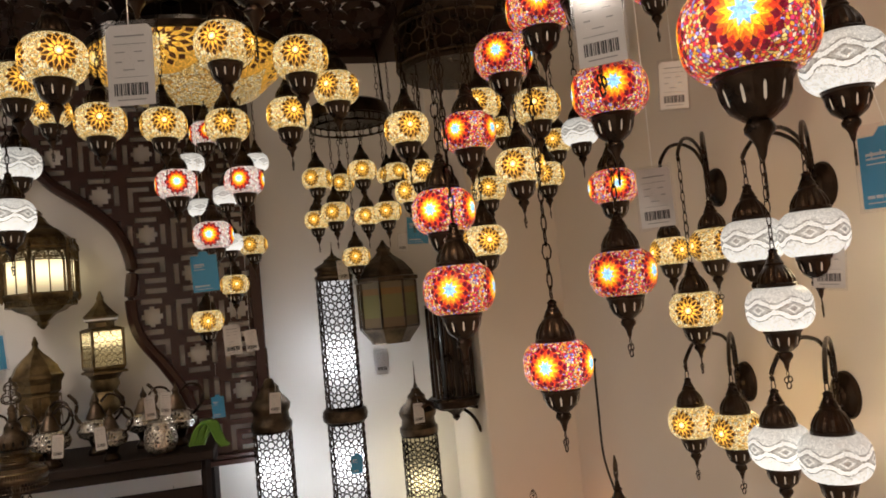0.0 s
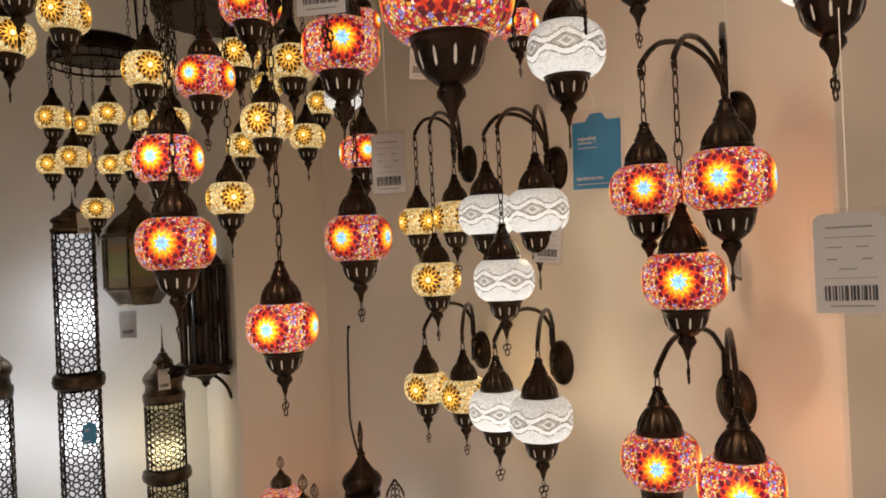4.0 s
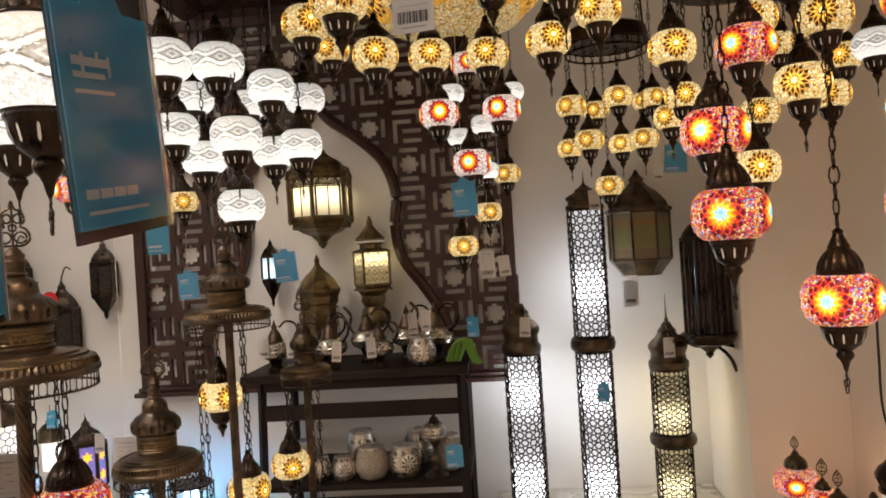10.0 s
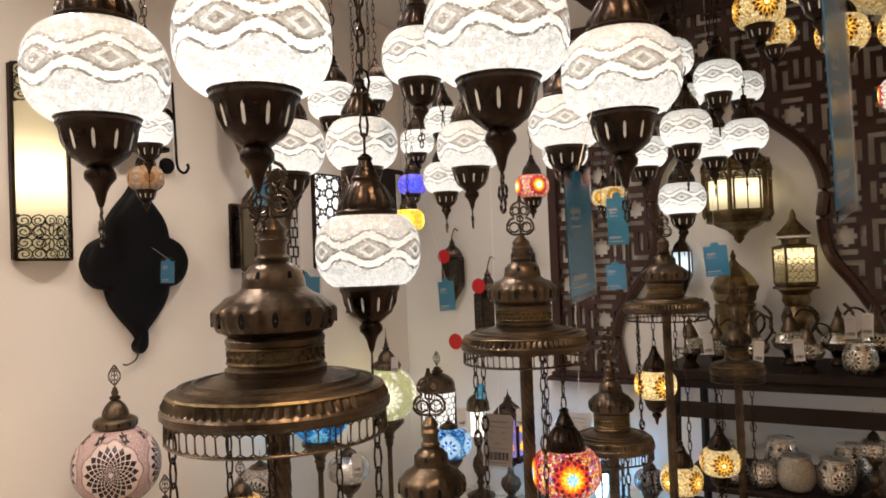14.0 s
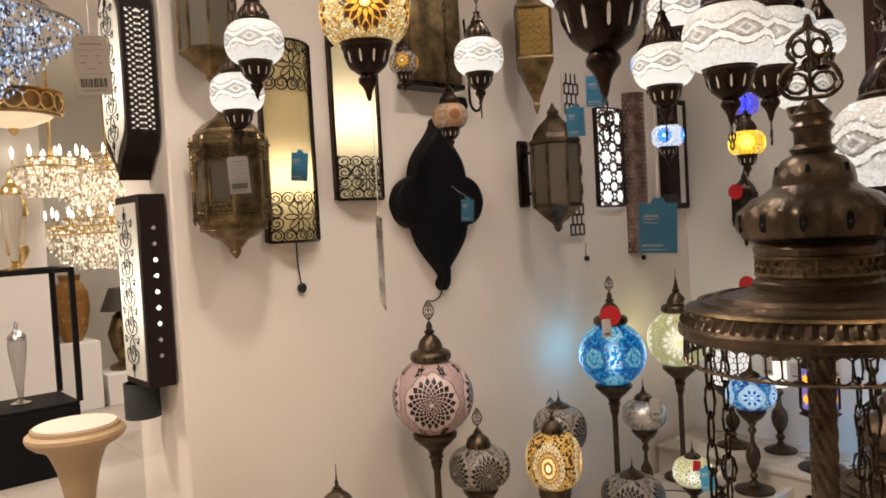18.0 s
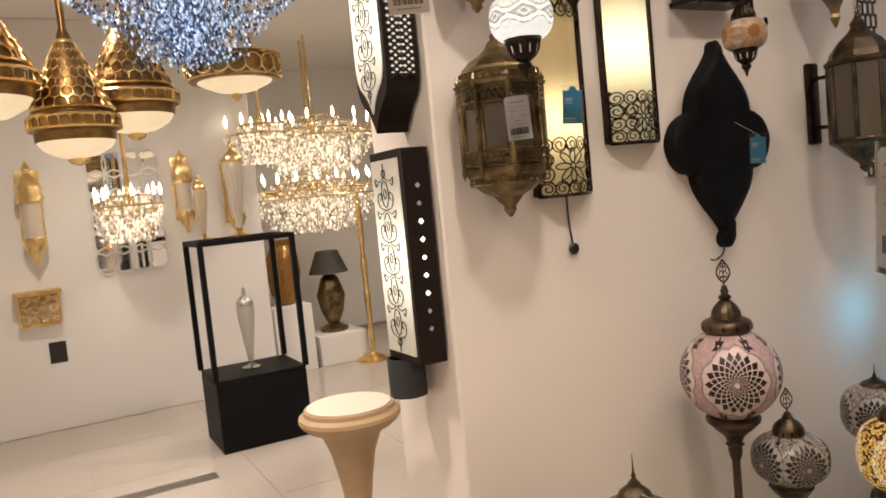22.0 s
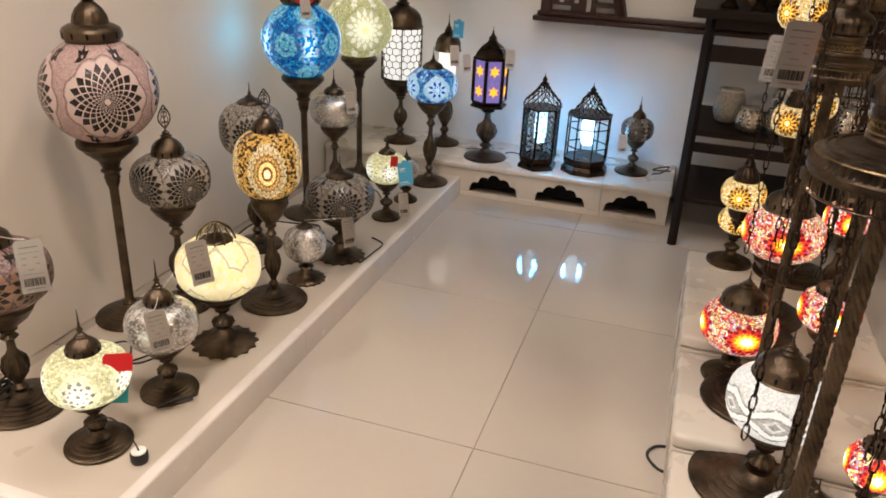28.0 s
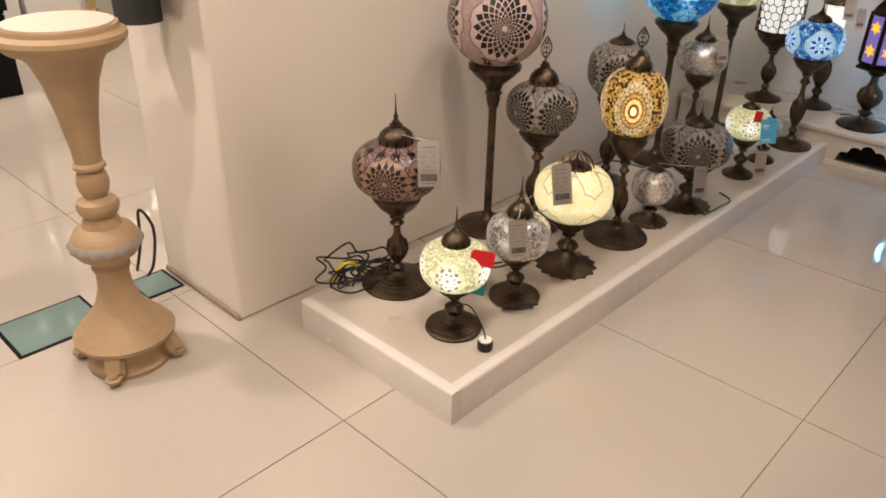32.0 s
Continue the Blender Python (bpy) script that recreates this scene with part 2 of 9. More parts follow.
def melon(name, zr, strength):
    """Cream crackle glass with silvery arches traced on it."""
    n = Nodes(name)
    lon, v, u, r, th = globe_space(n, 5, zr)
    cell, line = n.cells(150), n.cells(150, feature="DISTANCE_TO_EDGE")
    arch = n.m("ADD", 0.50, n.m("MULTIPLY", n.m("ABSOLUTE", n.m("COSINE", n.m("MULTIPLY", th, 2.0))), 0.20))
    rim = n.m("LESS_THAN", n.m("ABSOLUTE", n.m("SUBTRACT", r, arch)), 0.032)
    col = n.mix(n.xyz(cell[1])[0], (0.86, 0.70, 0.28), (1.0, 0.95, 0.68))
    col = n.mix(n.m("MULTIPLY", n.m("LESS_THAN", line[0], 0.05), 0.4), col, (0.5, 0.42, 0.2))
    col = n.mix(rim, col, (0.50, 0.46, 0.30))
    hot = n.m("ADD", 0.75, n.m("POWER", 2.718, n.m("MULTIPLY", n.m("MULTIPLY", v, v), -4.0)))
    return n.principled(col, 0.2, 0.0, n.bump(n.m("ADD", line[0], rim), 0.5, 0.003), col, n.m("MULTIPLY", hot, strength))


def dahlia(name, bed, dark, zr, count=4, k=16, edge=0.55, scale=330.0, lit=0.0, gap=0.36, tall=0.78, core=0.06, shine=0.0, slim=1.8, frame_col=None):
    """Glass bits with big flowers of pointed petals that grow outwards, a scalloped border and small daisies."""
    n = Nodes(name)
    lon, v, u, r, th = globe_space(n, count, zr, tall)
    c = k / (2 * math.pi * slim)
    p, q = n.m("MULTIPLY", th, k / (2 * math.pi)), n.m("MULTIPLY", n.m("LOGARITHM", n.m("MAXIMUM", r, 0.004), math.e), c)
    one, two = n.m("ADD", p, q), n.m("SUBTRACT", p, q)
    gem = n.m("MULTIPLY", *[n.m("LESS_THAN", n.m("ABSOLUTE", n.m("SUBTRACT", n.m("FRACT", d), 0.5)), gap) for d in (one, two)])
    row = n.m("SUBTRACT", n.m("FLOOR", one), n.m("FLOOR", two))
    gem = n.m("MULTIPLY", gem, n.m("MULTIPLY", n.m("GREATER_THAN", r, core), n.m("LESS_THAN", row, math.floor(2 * c * math.log(edge)) + 0.5)))
    lobe = n.m("ADD", edge * 1.13, n.m("MULTIPLY", n.m("ABSOLUTE", n.m("COSINE", n.m("MULTIPLY", th, k / 4))), edge * 0.11))
    far = n.m("SUBTRACT", r, lobe)
    cell, line = n.cells(scale), n.cells(scale, feature="DISTANCE_TO_EDGE")
    bits = n.xyz(cell[1])[0]
    col = n.ramp(bits, bed, True)
    col = n.mix(n.m("MULTIPLY", n.m("LESS_THAN", line[0], 0.07), 0.8 if lit else 0.55), col, [x * (0.2 if lit else 0.45) for x in bed[0][1]])
    col = n.mix(n.m("MULTIPLY", n.m("LESS_THAN", far, 0.0), 0.75), col, frame_col or [min(1.0, x * 1.3 + 0.05) for x in bed[0][1]])
    col = n.mix(n.m("MULTIPLY", n.m("LESS_THAN", n.m("ABSOLUTE", n.m("SUBTRACT", far, 0.035)), 0.012), 0.5), col, dark if not lit else [x * 0.35 for x in bed[0][1]])
    col = n.mix(gem, col, dark)
    half = math.pi / count
    u2 = n.m("MULTIPLY", n.m("SUBTRACT", n.m("FRACT", n.m("DIVIDE", lon, half)), 0.5), half)
    v2 = n.m("MULTIPLY", n.m("SUBTRACT", n.m("ABSOLUTE", v), 0.70), tall)
    r2 = n.m("SQRT", n.m("ADD", n.m("MULTIPLY", u2, u2), n.m("MULTIPLY", v2, v2)))
    daisy = petals(n, r2, n.m("ARCTAN2", v2, u2), 6, 0.7)
    daisy = n.m("MULTIPLY", n.m("LESS_THAN", daisy, 0.115), n.m("MULTIPLY", n.m("GREATER_THAN", r2, 0.028), n.m("GREATER_THAN", far, 0.06)))
    col = n.mix(daisy, col, dark)
    normal = n.bump(line[0], 0.4, 0.002)
    if lit:
        return n.principled(n.mix(0.5, col, (0.02, 0.02, 0.02)), 0.2, 0.0, normal, col, n.m("MULTIPLY", lit, n.m("ADD", 0.7, n.m("POWER", 2.718, n.m("MULTIPLY", n.m("MULTIPLY", r, r), -9.0)))))
    return n.principled(col, 0.22 - 0.06 * shine, 0.8 * shine, normal)


def medallions(name, zr, count, strength):
    """Blue mosaic with pale round medallions in staggered rows and a hot band of light between them."""
    n = Nodes(name)
    x, y, z = n.xyz(n.coords())[:3]
    lon, v = n.m("ARCTAN2", y, x), n.m("DIVIDE", z, zr)
    step = 2 * math.pi / count
    us = [n.m("MULTIPLY", n.m("SUBTRACT", n.m("FRACT", n.m("ADD", n.m("DIVIDE", lon, step), o)), 0.5), step) for o in (0.0, 0.5)]
    v1 = n.m("SUBTRACT", n.m("ABSOLUTE", v), 0.76)
    rings = [n.m("SQRT", n.m("ADD", n.m("MULTIPLY", us[0], us[0]), n.m("MULTIPLY", v, v))), n.m("SQRT", n.m("ADD", n.m("MULTIPLY", n.m("MULTIPLY", us[1], us[1]), 0.45), n.m("MULTIPLY", v1, v1)))]
    r = n.m("MINIMUM", *rings)
    cell, line = n.cells(95), n.cells(95, feature="DISTANCE_TO_EDGE")
    fine = n.cells(230)
    bits = n.xyz(cell[1])[0]
    col = n.ramp(bits, [(0.0, (0.0, 0.20, 0.62)), (0.4, (0.02, 0.40, 0.86)), (0.75, (0.0, 0.10, 0.42))], True)
    col = n.mix(n.m("LESS_THAN", line[0], 0.07), col, (0.0, 0.02, 0.09))
    pale = n.ramp(n.xyz(fine[1])[0], [(0.0, (0.09, 0.44, 0.62)), (0.45, (0.02, 0.28, 0.55)), (0.72, (0.30, 0.66, 0.78))], True)
    col = n.mix(n.m("LESS_THAN", r, 0.32), col, pale)
    for mid in (0.14, 0.30):
        col = n.mix(n.m("MULTIPLY", n.m("LESS_THAN", n.m("ABSOLUTE", n.m("SUBTRACT", r, mid)), 0.022), n.m("GREATER_THAN", bits, 0.3)), col, (0.0, 0.09, 0.42))
    hot = n.m("POWER", 2.718, n.m("ADD", n.m("MULTIPLY", n.m("MULTIPLY", us[1], us[1]), -26.0), n.m("MULTIPLY", n.m("MULTIPLY", v, v), -5.0)))
    col = n.mix(n.m("MULTIPLY", hot, n.m("GREATER_THAN", bits, 0.45)), col, (0.55, 0.88, 1.0))
    return n.principled(n.mix(0.5, col, (0.01, 0.02, 0.03)), 0.16, 0.0, n.bump(line[0], 0.4, 0.002), col, n.m("MULTIPLY", strength, n.m("MULTIPLY_ADD", hot, 1.6, 0.75)))


FIRE = [(0.0, (1.0, 0.78, 0.10)), (0.17, (1.0, 0.55, 0.02)), (0.28, (0.95, 0.20, 0.008)), (0.38, (0.80, 0.045, 0.012))]
EMBER = [(0.0, (1.0, 0.72, 0.18)), (0.11, (0.10, 0.03, 0.006)), (0.17, (1.0, 0.52, 0.06)), (0.31, (0.9, 0.46, 0.06))]


def sunburst(name, zr, bits, strength, count=4, k=12, scale=290.0, flame=FIRE, star_col=(0.22, 0.48, 0.80), gem_col=(0.17, 0.0, 0.018), joint_col=(0.08, 0.010, 0.008), gems=((0.43, 0.085), (0.535, 0.075))):
    """Mosaic flowers: a star, petals in rings of colour and two rings of dark diamonds, on a bed of bits."""
    n = Nodes(name)
    lon, v, u, r, th = globe_space(n, count, zr)
    a0 = n.m("ABSOLUTE", n.m("SUBTRACT", n.m("FRACT", n.m("MULTIPLY", th, k / (2 * math.pi))), 0.5))
    a1 = n.m("SUBTRACT", 0.5, a0)
    star = petals(n, r, th, 8, 0.6)
    cell, line = n.cells(scale), n.cells(scale, feature="DISTANCE_TO_EDGE")
    rnd = n.xyz(cell[1])
    inner = n.ramp(n.m("MULTIPLY", r, n.m("ADD", 0.8, n.m("MULTIPLY", a0, 0.8))), flame, True)
    inner = n.mix(n.m("LESS_THAN", star, 0.15 if flame is FIRE else 0.06), inner, star_col)
    col = n.mix(n.m("LESS_THAN", r, 0.50), n.ramp(rnd[0], bits, True), inner)
    for ang, (mid, tall) in zip((a0, a1), gems):
        gem = n.m("LESS_THAN", n.m("ADD", ang, n.m("MULTIPLY", n.m("ABSOLUTE", n.m("SUBTRACT", r, mid)), 0.33 / tall)), 0.33)
        col = n.mix(gem, col, gem_col)
    joint = n.m("MULTIPLY", n.m("LESS_THAN", line[0], 0.085), n.m("ADD", 0.35, n.m("MULTIPLY", n.m("GREATER_THAN", r, 0.5), 0.45)))
    vein = n.m("MULTIPLY", n.m("LESS_THAN", a0, 0.05), n.m("MULTIPLY", n.m("LESS_THAN", r, 0.42), n.m("GREATER_THAN", r, 0.13)))
    joint = n.m("MAXIMUM", joint, n.m("MULTIPLY", vein, 0.55))
    col = n.mix(joint, col, joint_col)
    power = n.m("MULTIPLY_ADD", n.m("POWER", 2.718, n.m("MULTIPLY", n.m("MULTIPLY", r, r), -12.0)), 1.0, 0.95)
    power = n.m("MULTIPLY", n.m("MULTIPLY", power, n.m("MULTIPLY", n.m("MULTIPLY_ADD", rnd[1], 1.0, 0.48), n.m("MULTIPLY_ADD", n.m("POWER", 2.718, n.m("MULTIPLY", n.m("MULTIPLY", v, v), -3.5)), 0.45, 0.75))), n.m("MULTIPLY", strength, n.m("ADD", 0.85, n.m("MULTIPLY", random_per_object(n), 0.3))))
    return n.principled(n.mix(0.5, col, (0.02, 0.02, 0.02)), 0.16, 0.0, n.bump(line[0], 0.5, 0.002), col, power)


def glow(name, colour, strength, vary=0.25, scale=40.0):
    n = Nodes(name)
    power = n.m("MULTIPLY", strength, n.m("ADD", 1 - vary, n.m("MULTIPLY", n.noise(scale, 2), 2 * vary)))
    return n.principled([c * 0.5 for c in colour], 0.3, 0.0, None, colour, power)


def bulb_glow(name, colour, strength, centres, spread, base=0.22):
    """Frosted sheet lit from behind by bulbs at given heights."""
    n = Nodes(name)
    z = n.xyz(n.coords())[2]
    total = None
    for c in centres:
        d = n.m("DIVIDE", n.m("SUBTRACT", z, c), spread)
        g = n.m("POWER", 2.718, n.m("MULTIPLY", n.m("MULTIPLY", d, d), -1.0))
        total = g if total is None else n.m("MAXIMUM", total, g)
    power = n.m("MULTIPLY", strength, n.m("ADD", base, total))
    return n.principled([c * 0.42 for c in colour], 0.35, 0.0, None, colour, power)


RADIUS, ZR = 0.0625, 0.051
RED_BITS = [(0.0, (0.90, 0.07, 0.05)), (0.22, (1.0, 0.42, 0.05)), (0.40, (0.74, 0.04, 0.14)), (0.52, (1.0, 0.72, 0.22)), (0.66, (0.30, 0.26, 0.75)), (0.75, (1.0, 0.70, 0.55)), (0.90, (0.50, 0.02, 0.06))]
M_RED = sunburst("red_mosaic_glass", ZR, RED_BITS, 0.84)
AMBER_BITS = [(0.0, (0.95, 0.60, 0.17)), (0.28, (1.0, 0.78, 0.34)), (0.62, (0.66, 0.32, 0.05)), (0.74, (1.0, 0.90, 0.58))]
AMBER_LOOK = dict(k=12, scale=300, flame=EMBER, star_col=(1.0, 0.88, 0.5), gem_col=(0.05, 0.012, 0.003), joint_col=(0.14, 0.06, 0.01), gems=((0.33, 0.15), (0.47, 0.11)))
M_AMBER = sunburst("amber_mosaic_glass", ZR, AMBER_BITS, 0.85, **AMBER_LOOK)
M_MIXED = sunburst("white_bed_mosaic_glass", ZR, [(0.0, (0.9, 0.85, 0.8)), (0.6, (0.95, 0.75, 0.55)), (0.8, (0.8, 0.3, 0.3))], 0.9)
M_WHITE = waves("white_wave_glass", ZR, 0.88)
M_BLUE = mosaic("blue_mosaic_glass", [(0.0, (0.35, 0.75, 1.0)), (0.10, (0.0, 0.14, 0.9)), (0.26, (0.03, 0.30, 0.95)), (0.36, (0.0, 0.08, 0.6))], [(0.0, (0.72, 0.82, 0.95)), (0.45, (0.50, 0.64, 0.85)), (0.75, (0.85, 0.92, 1.0))], ZR, strength=0.85, edge=0.44, grout=(0.18, 0.22, 0.32))
M_DEEP = mosaic("deep_blue_mosaic_glass", [(0.0, (0.0, 0.02, 0.9)), (0.3, (0.02, 0.05, 0.6))], [(0.0, (0.05, 0.05, 0.5)), (0.5, (0.1, 0.1, 0.9))], ZR, strength=1.2)
M_YELLOW = mosaic("yellow_mosaic_glass", [(0.0, (1.0, 0.75, 0.1)), (0.4, (1.0, 0.6, 0.03))], [(0.0, (1.0, 0.7, 0.05)), (0.5, (1.0, 0.8, 0.25))], ZR, strength=1.0)
M_ROSE = sunburst("silver_brown_mosaic_glass", ZR, [(0.0, (0.20, 0.13, 0.08)), (0.35, (0.62, 0.50, 0.36)), (0.6, (0.09, 0.05, 0.03)), (0.75, (0.80, 0.72, 0.60))], 0.24, k=12, scale=260, flame=EMBER, star_col=(0.9, 0.8, 0.6), gem_col=(0.06, 0.02, 0.01), joint_col=(0.05, 0.03, 0.02))
M_SILVER = mosaic("silver_crackle_glass", [(0.0, (0.25, 0.12, 0.05)), (0.3, (0.4, 0.25, 0.15))], [(0.0, (0.35, 0.32, 0.30)), (0.5, (0.55, 0.52, 0.5))], ZR, lit=False, scale=200)
BRONZE = bronze("antique_bronze", (0.034, 0.025, 0.017), (0.155, 0.112, 0.074), 0.31)
DARK = bronze("dark_bronze", (0.014, 0.009, 0.007), (0.055, 0.036, 0.024), 0.27)
BRASS = bronze("aged_brass", (0.075, 0.052, 0.025), (0.29, 0.21, 0.105), 0.34)
GOLD = bronze("polished_gold", (0.72, 0.50, 0.20), (0.95, 0.74, 0.38), 0.20, 1.0)
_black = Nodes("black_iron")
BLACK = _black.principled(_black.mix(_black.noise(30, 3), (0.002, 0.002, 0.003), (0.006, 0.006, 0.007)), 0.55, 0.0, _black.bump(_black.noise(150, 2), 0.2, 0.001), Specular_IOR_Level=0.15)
WALL = plain("cream_wall_paint", (0.82, 0.755, 0.685), 0.62, 0.0, 0.03, 2.2, 0.05, 260)
WHITE_WALL = plain("white_wall_paint", (0.80, 0.78, 0.75), 0.6, 0.0, 0.025, 2.0, 0.04, 260)
MAHOGANY = wood("mahogany", (0.022, 0.008, 0.006), (0.055, 0.018, 0.013), 0.36)
WALNUT = wood("brown_carved_wood", (0.014, 0.0055, 0.0035), (0.038, 0.016, 0.010), 0.5, (26, 3, 3), 0.22)
DARK_WOOD = wood("dark_stained_wood", (0.006, 0.0035, 0.003), (0.020, 0.011, 0.008), 0.58, (26, 3, 3), 0.22)
PALE_WOOD = wood("bleached_carved_wood", (0.32, 0.21, 0.11), (0.48, 0.34, 0.20), 0.55, (4, 4, 22))
CREAM_PAINT = plain("cream_lacquer", (0.72, 0.62, 0.52), 0.4, 0.0, 0.05, 12)
PLINTH = plain("white_stone_slab", (0.65, 0.60, 0.54), 0.28, 0.0, 0.022, 5, 0.03, 140)
PLINTH_TOP = plain("beige_stone_slab", (0.53, 0.47, 0.405), 0.30, 0.0, 0.012, 5, 0.02, 140)
EDGING = plain("veined_marble_edging", (0.72, 0.67, 0.63), 0.24, 0.0, 0.09, 14, 0.03, 60)
CORD = plain("black_cord", (0.012, 0.012, 0.012), 0.5)
PAPER = plain("price_tag_card", (0.88, 0.87, 0.86), 0.5, 0.0, 0.04)
INK = plain("printed_ink", (0.05, 0.05, 0.06), 0.5)
GREY_INK = plain("grey_print", (0.42, 0.42, 0.44), 0.5)
TAG_BLUE = plain("blue_tag_card", (0.075, 0.44, 0.74), 0.3, 0.0, 0.06)
TAG_WHITE = plain("white_print", (0.75, 0.8, 0.85), 0.4)
STICKER = plain("red_sticker", (0.55, 0.01, 0.015), 0.45, 0.0, 0.04)
FILAMENT = glow("lit_bulb", (1.0, 0.93, 0.82), 9.0, 0.1)


def clear_glass(name, tint=(0.95, 0.97, 0.97), rough=0.03):
    n = Nodes(name)
    gl, tr = n.add("ShaderNodeBsdfGlossy"), n.add("ShaderNodeBsdfTransparent")
    n.link(tint, tr.inputs[0])
    gl.inputs["Roughness"].default_value = rough
    fr = n.add("ShaderNodeFresnel")
    mx = n.add("ShaderNodeMixShader")
    n.link(fr.outputs[0], mx.inputs[0])
    n.link(tr.outputs[0], mx.inputs[1])
    n.link(gl.outputs[0], mx.inputs[2])
    n.link(mx.outputs[0], n.out.inputs[0])
    return n.mat


GLASS = clear_glass("clear_glass")
SLEEVE = clear_glass("clear_plastic", (0.97, 0.97, 0.98), 0.10)


def tile_material():
    """Polished porcelain, cream, with faint clouds and a mirror-like glaze."""
    n = Nodes("polished_porcelain")
    big, small = n.noise(2.5, 4), n.noise(45, 3)
    col = n.mix(n.m("MULTIPLY_ADD", big, 0.7, n.m("MULTIPLY", small, 0.3)), (0.44, 0.39, 0.34), (0.51, 0.465, 0.415))
    col = n.mix(n.m("MULTIPLY", random_per_object(n), 0.12), col, (0.75, 0.66, 0.56))
    return n.principled(col, n.m("ADD", 0.04, n.m("MULTIPLY", small, 0.05)), 0.0, n.bump(n.noise(5, 2), 0.03, 0.002))


TILE = tile_material()
GROUT = plain("floor_grout", (0.34, 0.28, 0.22), 0.8)


# ---- building helpers ----
def mesh_of(bm, mat, name, smooth=True):
    me = bpy.data.meshes.new(name)
    bm.normal_update()
    bm.to_mesh(me)
    bm.free()
    if smooth:
        me.polygons.foreach_set("use_smooth", [True] * len(me.polygons))
        me.set_sharp_from_angle(angle=radians(38))
    for one in mat if isinstance(mat, (list, tuple)) else [mat]:
        me.materials.append(one)
    return me


def part(name, bm, material, parent, label="", smooth=True):
    """Links a bmesh, or a mesh that is shared, as one object under a thing or a part."""
    me = bm if isinstance(bm, bpy.types.Mesh) else mesh_of(bm, material, name, smooth)
    ob = new(name, me)
    ob.parent = parent
    return tagged(ob, label)


def thing(name, m, label="", category="", group="", kind=""):
    ob = new(name)
    ob.empty_display_size = 0.05
    ob.matrix_basis = m
    return tagged(ob, label, category, group, kind)


def solid(name, bm, material, label="", category="", group="", kind="", m=None, smooth=True):
    ob = new(name, mesh_of(bm, material, name, smooth))
    if m is not None:
        ob.matrix_basis = m
    return tagged(ob, label, category, group, kind)


def box(bm, x0, x1, y0, y1, z0, z1, bevel=0.0, seg=1):
    vs = [bm.verts.new((x, y, z)) for x in (x0, x1) for y in (y0, y1) for z in (z0, z1)]
    fs = [bm.faces.new([vs[i] for i in f]) for f in ((0, 1, 3, 2), (4, 6, 7, 5), (0, 4, 5, 1), (2, 3, 7, 6), (0, 2, 6, 4), (1, 5, 7, 3))]
    if bevel:
        edges = list({e for f in fs for e in f.edges})
        bmesh.ops.bevel(bm, geom=edges, offset=bevel, segments=seg, affect="EDGES", profile=0.5)
    return bm


def lathe(bm, profile, seg=24, flutes=0, amp=0.0, fz=(-9, 9), cx=0.0, cy=0.0, cap=True):
    """Turns a profile of (radius, height), bottom to top or top to bottom, about z; flutes ripple the radius between the heights fz."""
    rings = []
    for r, z in profile:
        ring = []
        for k in range(seg):
            a = 2 * math.pi * k / seg
            rr = r * (1 + amp * math.cos(flutes * a)) if flutes and fz[0] <= z <= fz[1] else r
            ring.append(bm.verts.new((cx + rr * math.cos(a), cy + rr * math.sin(a), z)))
        rings.append(ring)
    for a, b in zip(rings, rings[1:]):
        for k in range(seg):
            bm.faces.new((a[k], a[(k + 1) % seg], b[(k + 1) % seg], b[k]))
    if cap:
        for ring in (rings[0], rings[-1]):
            if (ring[0].co - ring[seg // 2].co).length > 1e-5:
                bm.faces.new(ring)
    return bm


def recalc(bm):
    bmesh.ops.recalc_face_normals(bm, faces=bm.faces)
    return bm


def turned(profile, seg=24, flutes=0, amp=0.0, fz=(-9, 9)):
    return recalc(lathe(bmesh.new(), profile, seg, flutes, amp, fz))


def tube(bm, points, radius, seg=6, closed=False, flat=1.0):
    """A round bar along points; flat squeezes it across its second axis."""
    pts = [Vector(p) for p in points]
    n = len(pts)
    rings = []
    up = Vector((0, 0, 1))
    for i, p in enumerate(pts):
        d = (pts[(i + 1) % n] - pts[i - 1]) if closed else (pts[min(i + 1, n - 1)] - pts[max(i - 1, 0)])
        d.normalize()
        side = d.cross(up)
        if side.length < 1e-3:
            side = d.cross(Vector((1, 0, 0)))
        side.normalize()
        nor = side.cross(d)
        rad = radius[i] if isinstance(radius, (list, tuple)) else radius
        rings.append([bm.verts.new(p + side * rad * math.cos(2 * math.pi * k / seg) + nor * rad * flat * math.sin(2 * math.pi * k / seg)) for k in range(seg)])
    for i in range(n if closed else n - 1):
        a, b = rings[i], rings[(i + 1) % n]
        for k in range(seg):
            bm.faces.new((a[k], a[(k + 1) % seg], b[(k + 1) % seg], b[k]))
    if not closed:
        bm.faces.new(rings[0])
        bm.faces.new(rings[-1])
    return bm


def smooth_line(points, per=6):
    """Catmull-Rom through points."""
    pts = [Vector(p) for p in points]
    out = []
    for i in range(len(pts) - 1):
        p0, p1, p2, p3 = pts[max(i - 1, 0)], pts[i], pts[i + 1], pts[min(i + 2, len(pts) - 1)]
        for s in range(per):
            t = s / per
            out.append(0.5 * (2 * p1 + (p2 - p0) * t + (2 * p0 - 5 * p1 + 4 * p2 - p3) * t * t + (3 * p1 - p0 - 3 * p2 + p3) * t ** 3))
    return out + [pts[-1]]


def ring_points(cx, cz, rx, rz, n=14, y=0.0, a0=0.0, a1=2 * math.pi):
    return [(cx + rx * math.cos(a0 + (a1 - a0) * k / n), y, cz + rz * math.sin(a0 + (a1 - a0) * k / n)) for k in range(n if a1 - a0 > 6.28 else n + 1)]


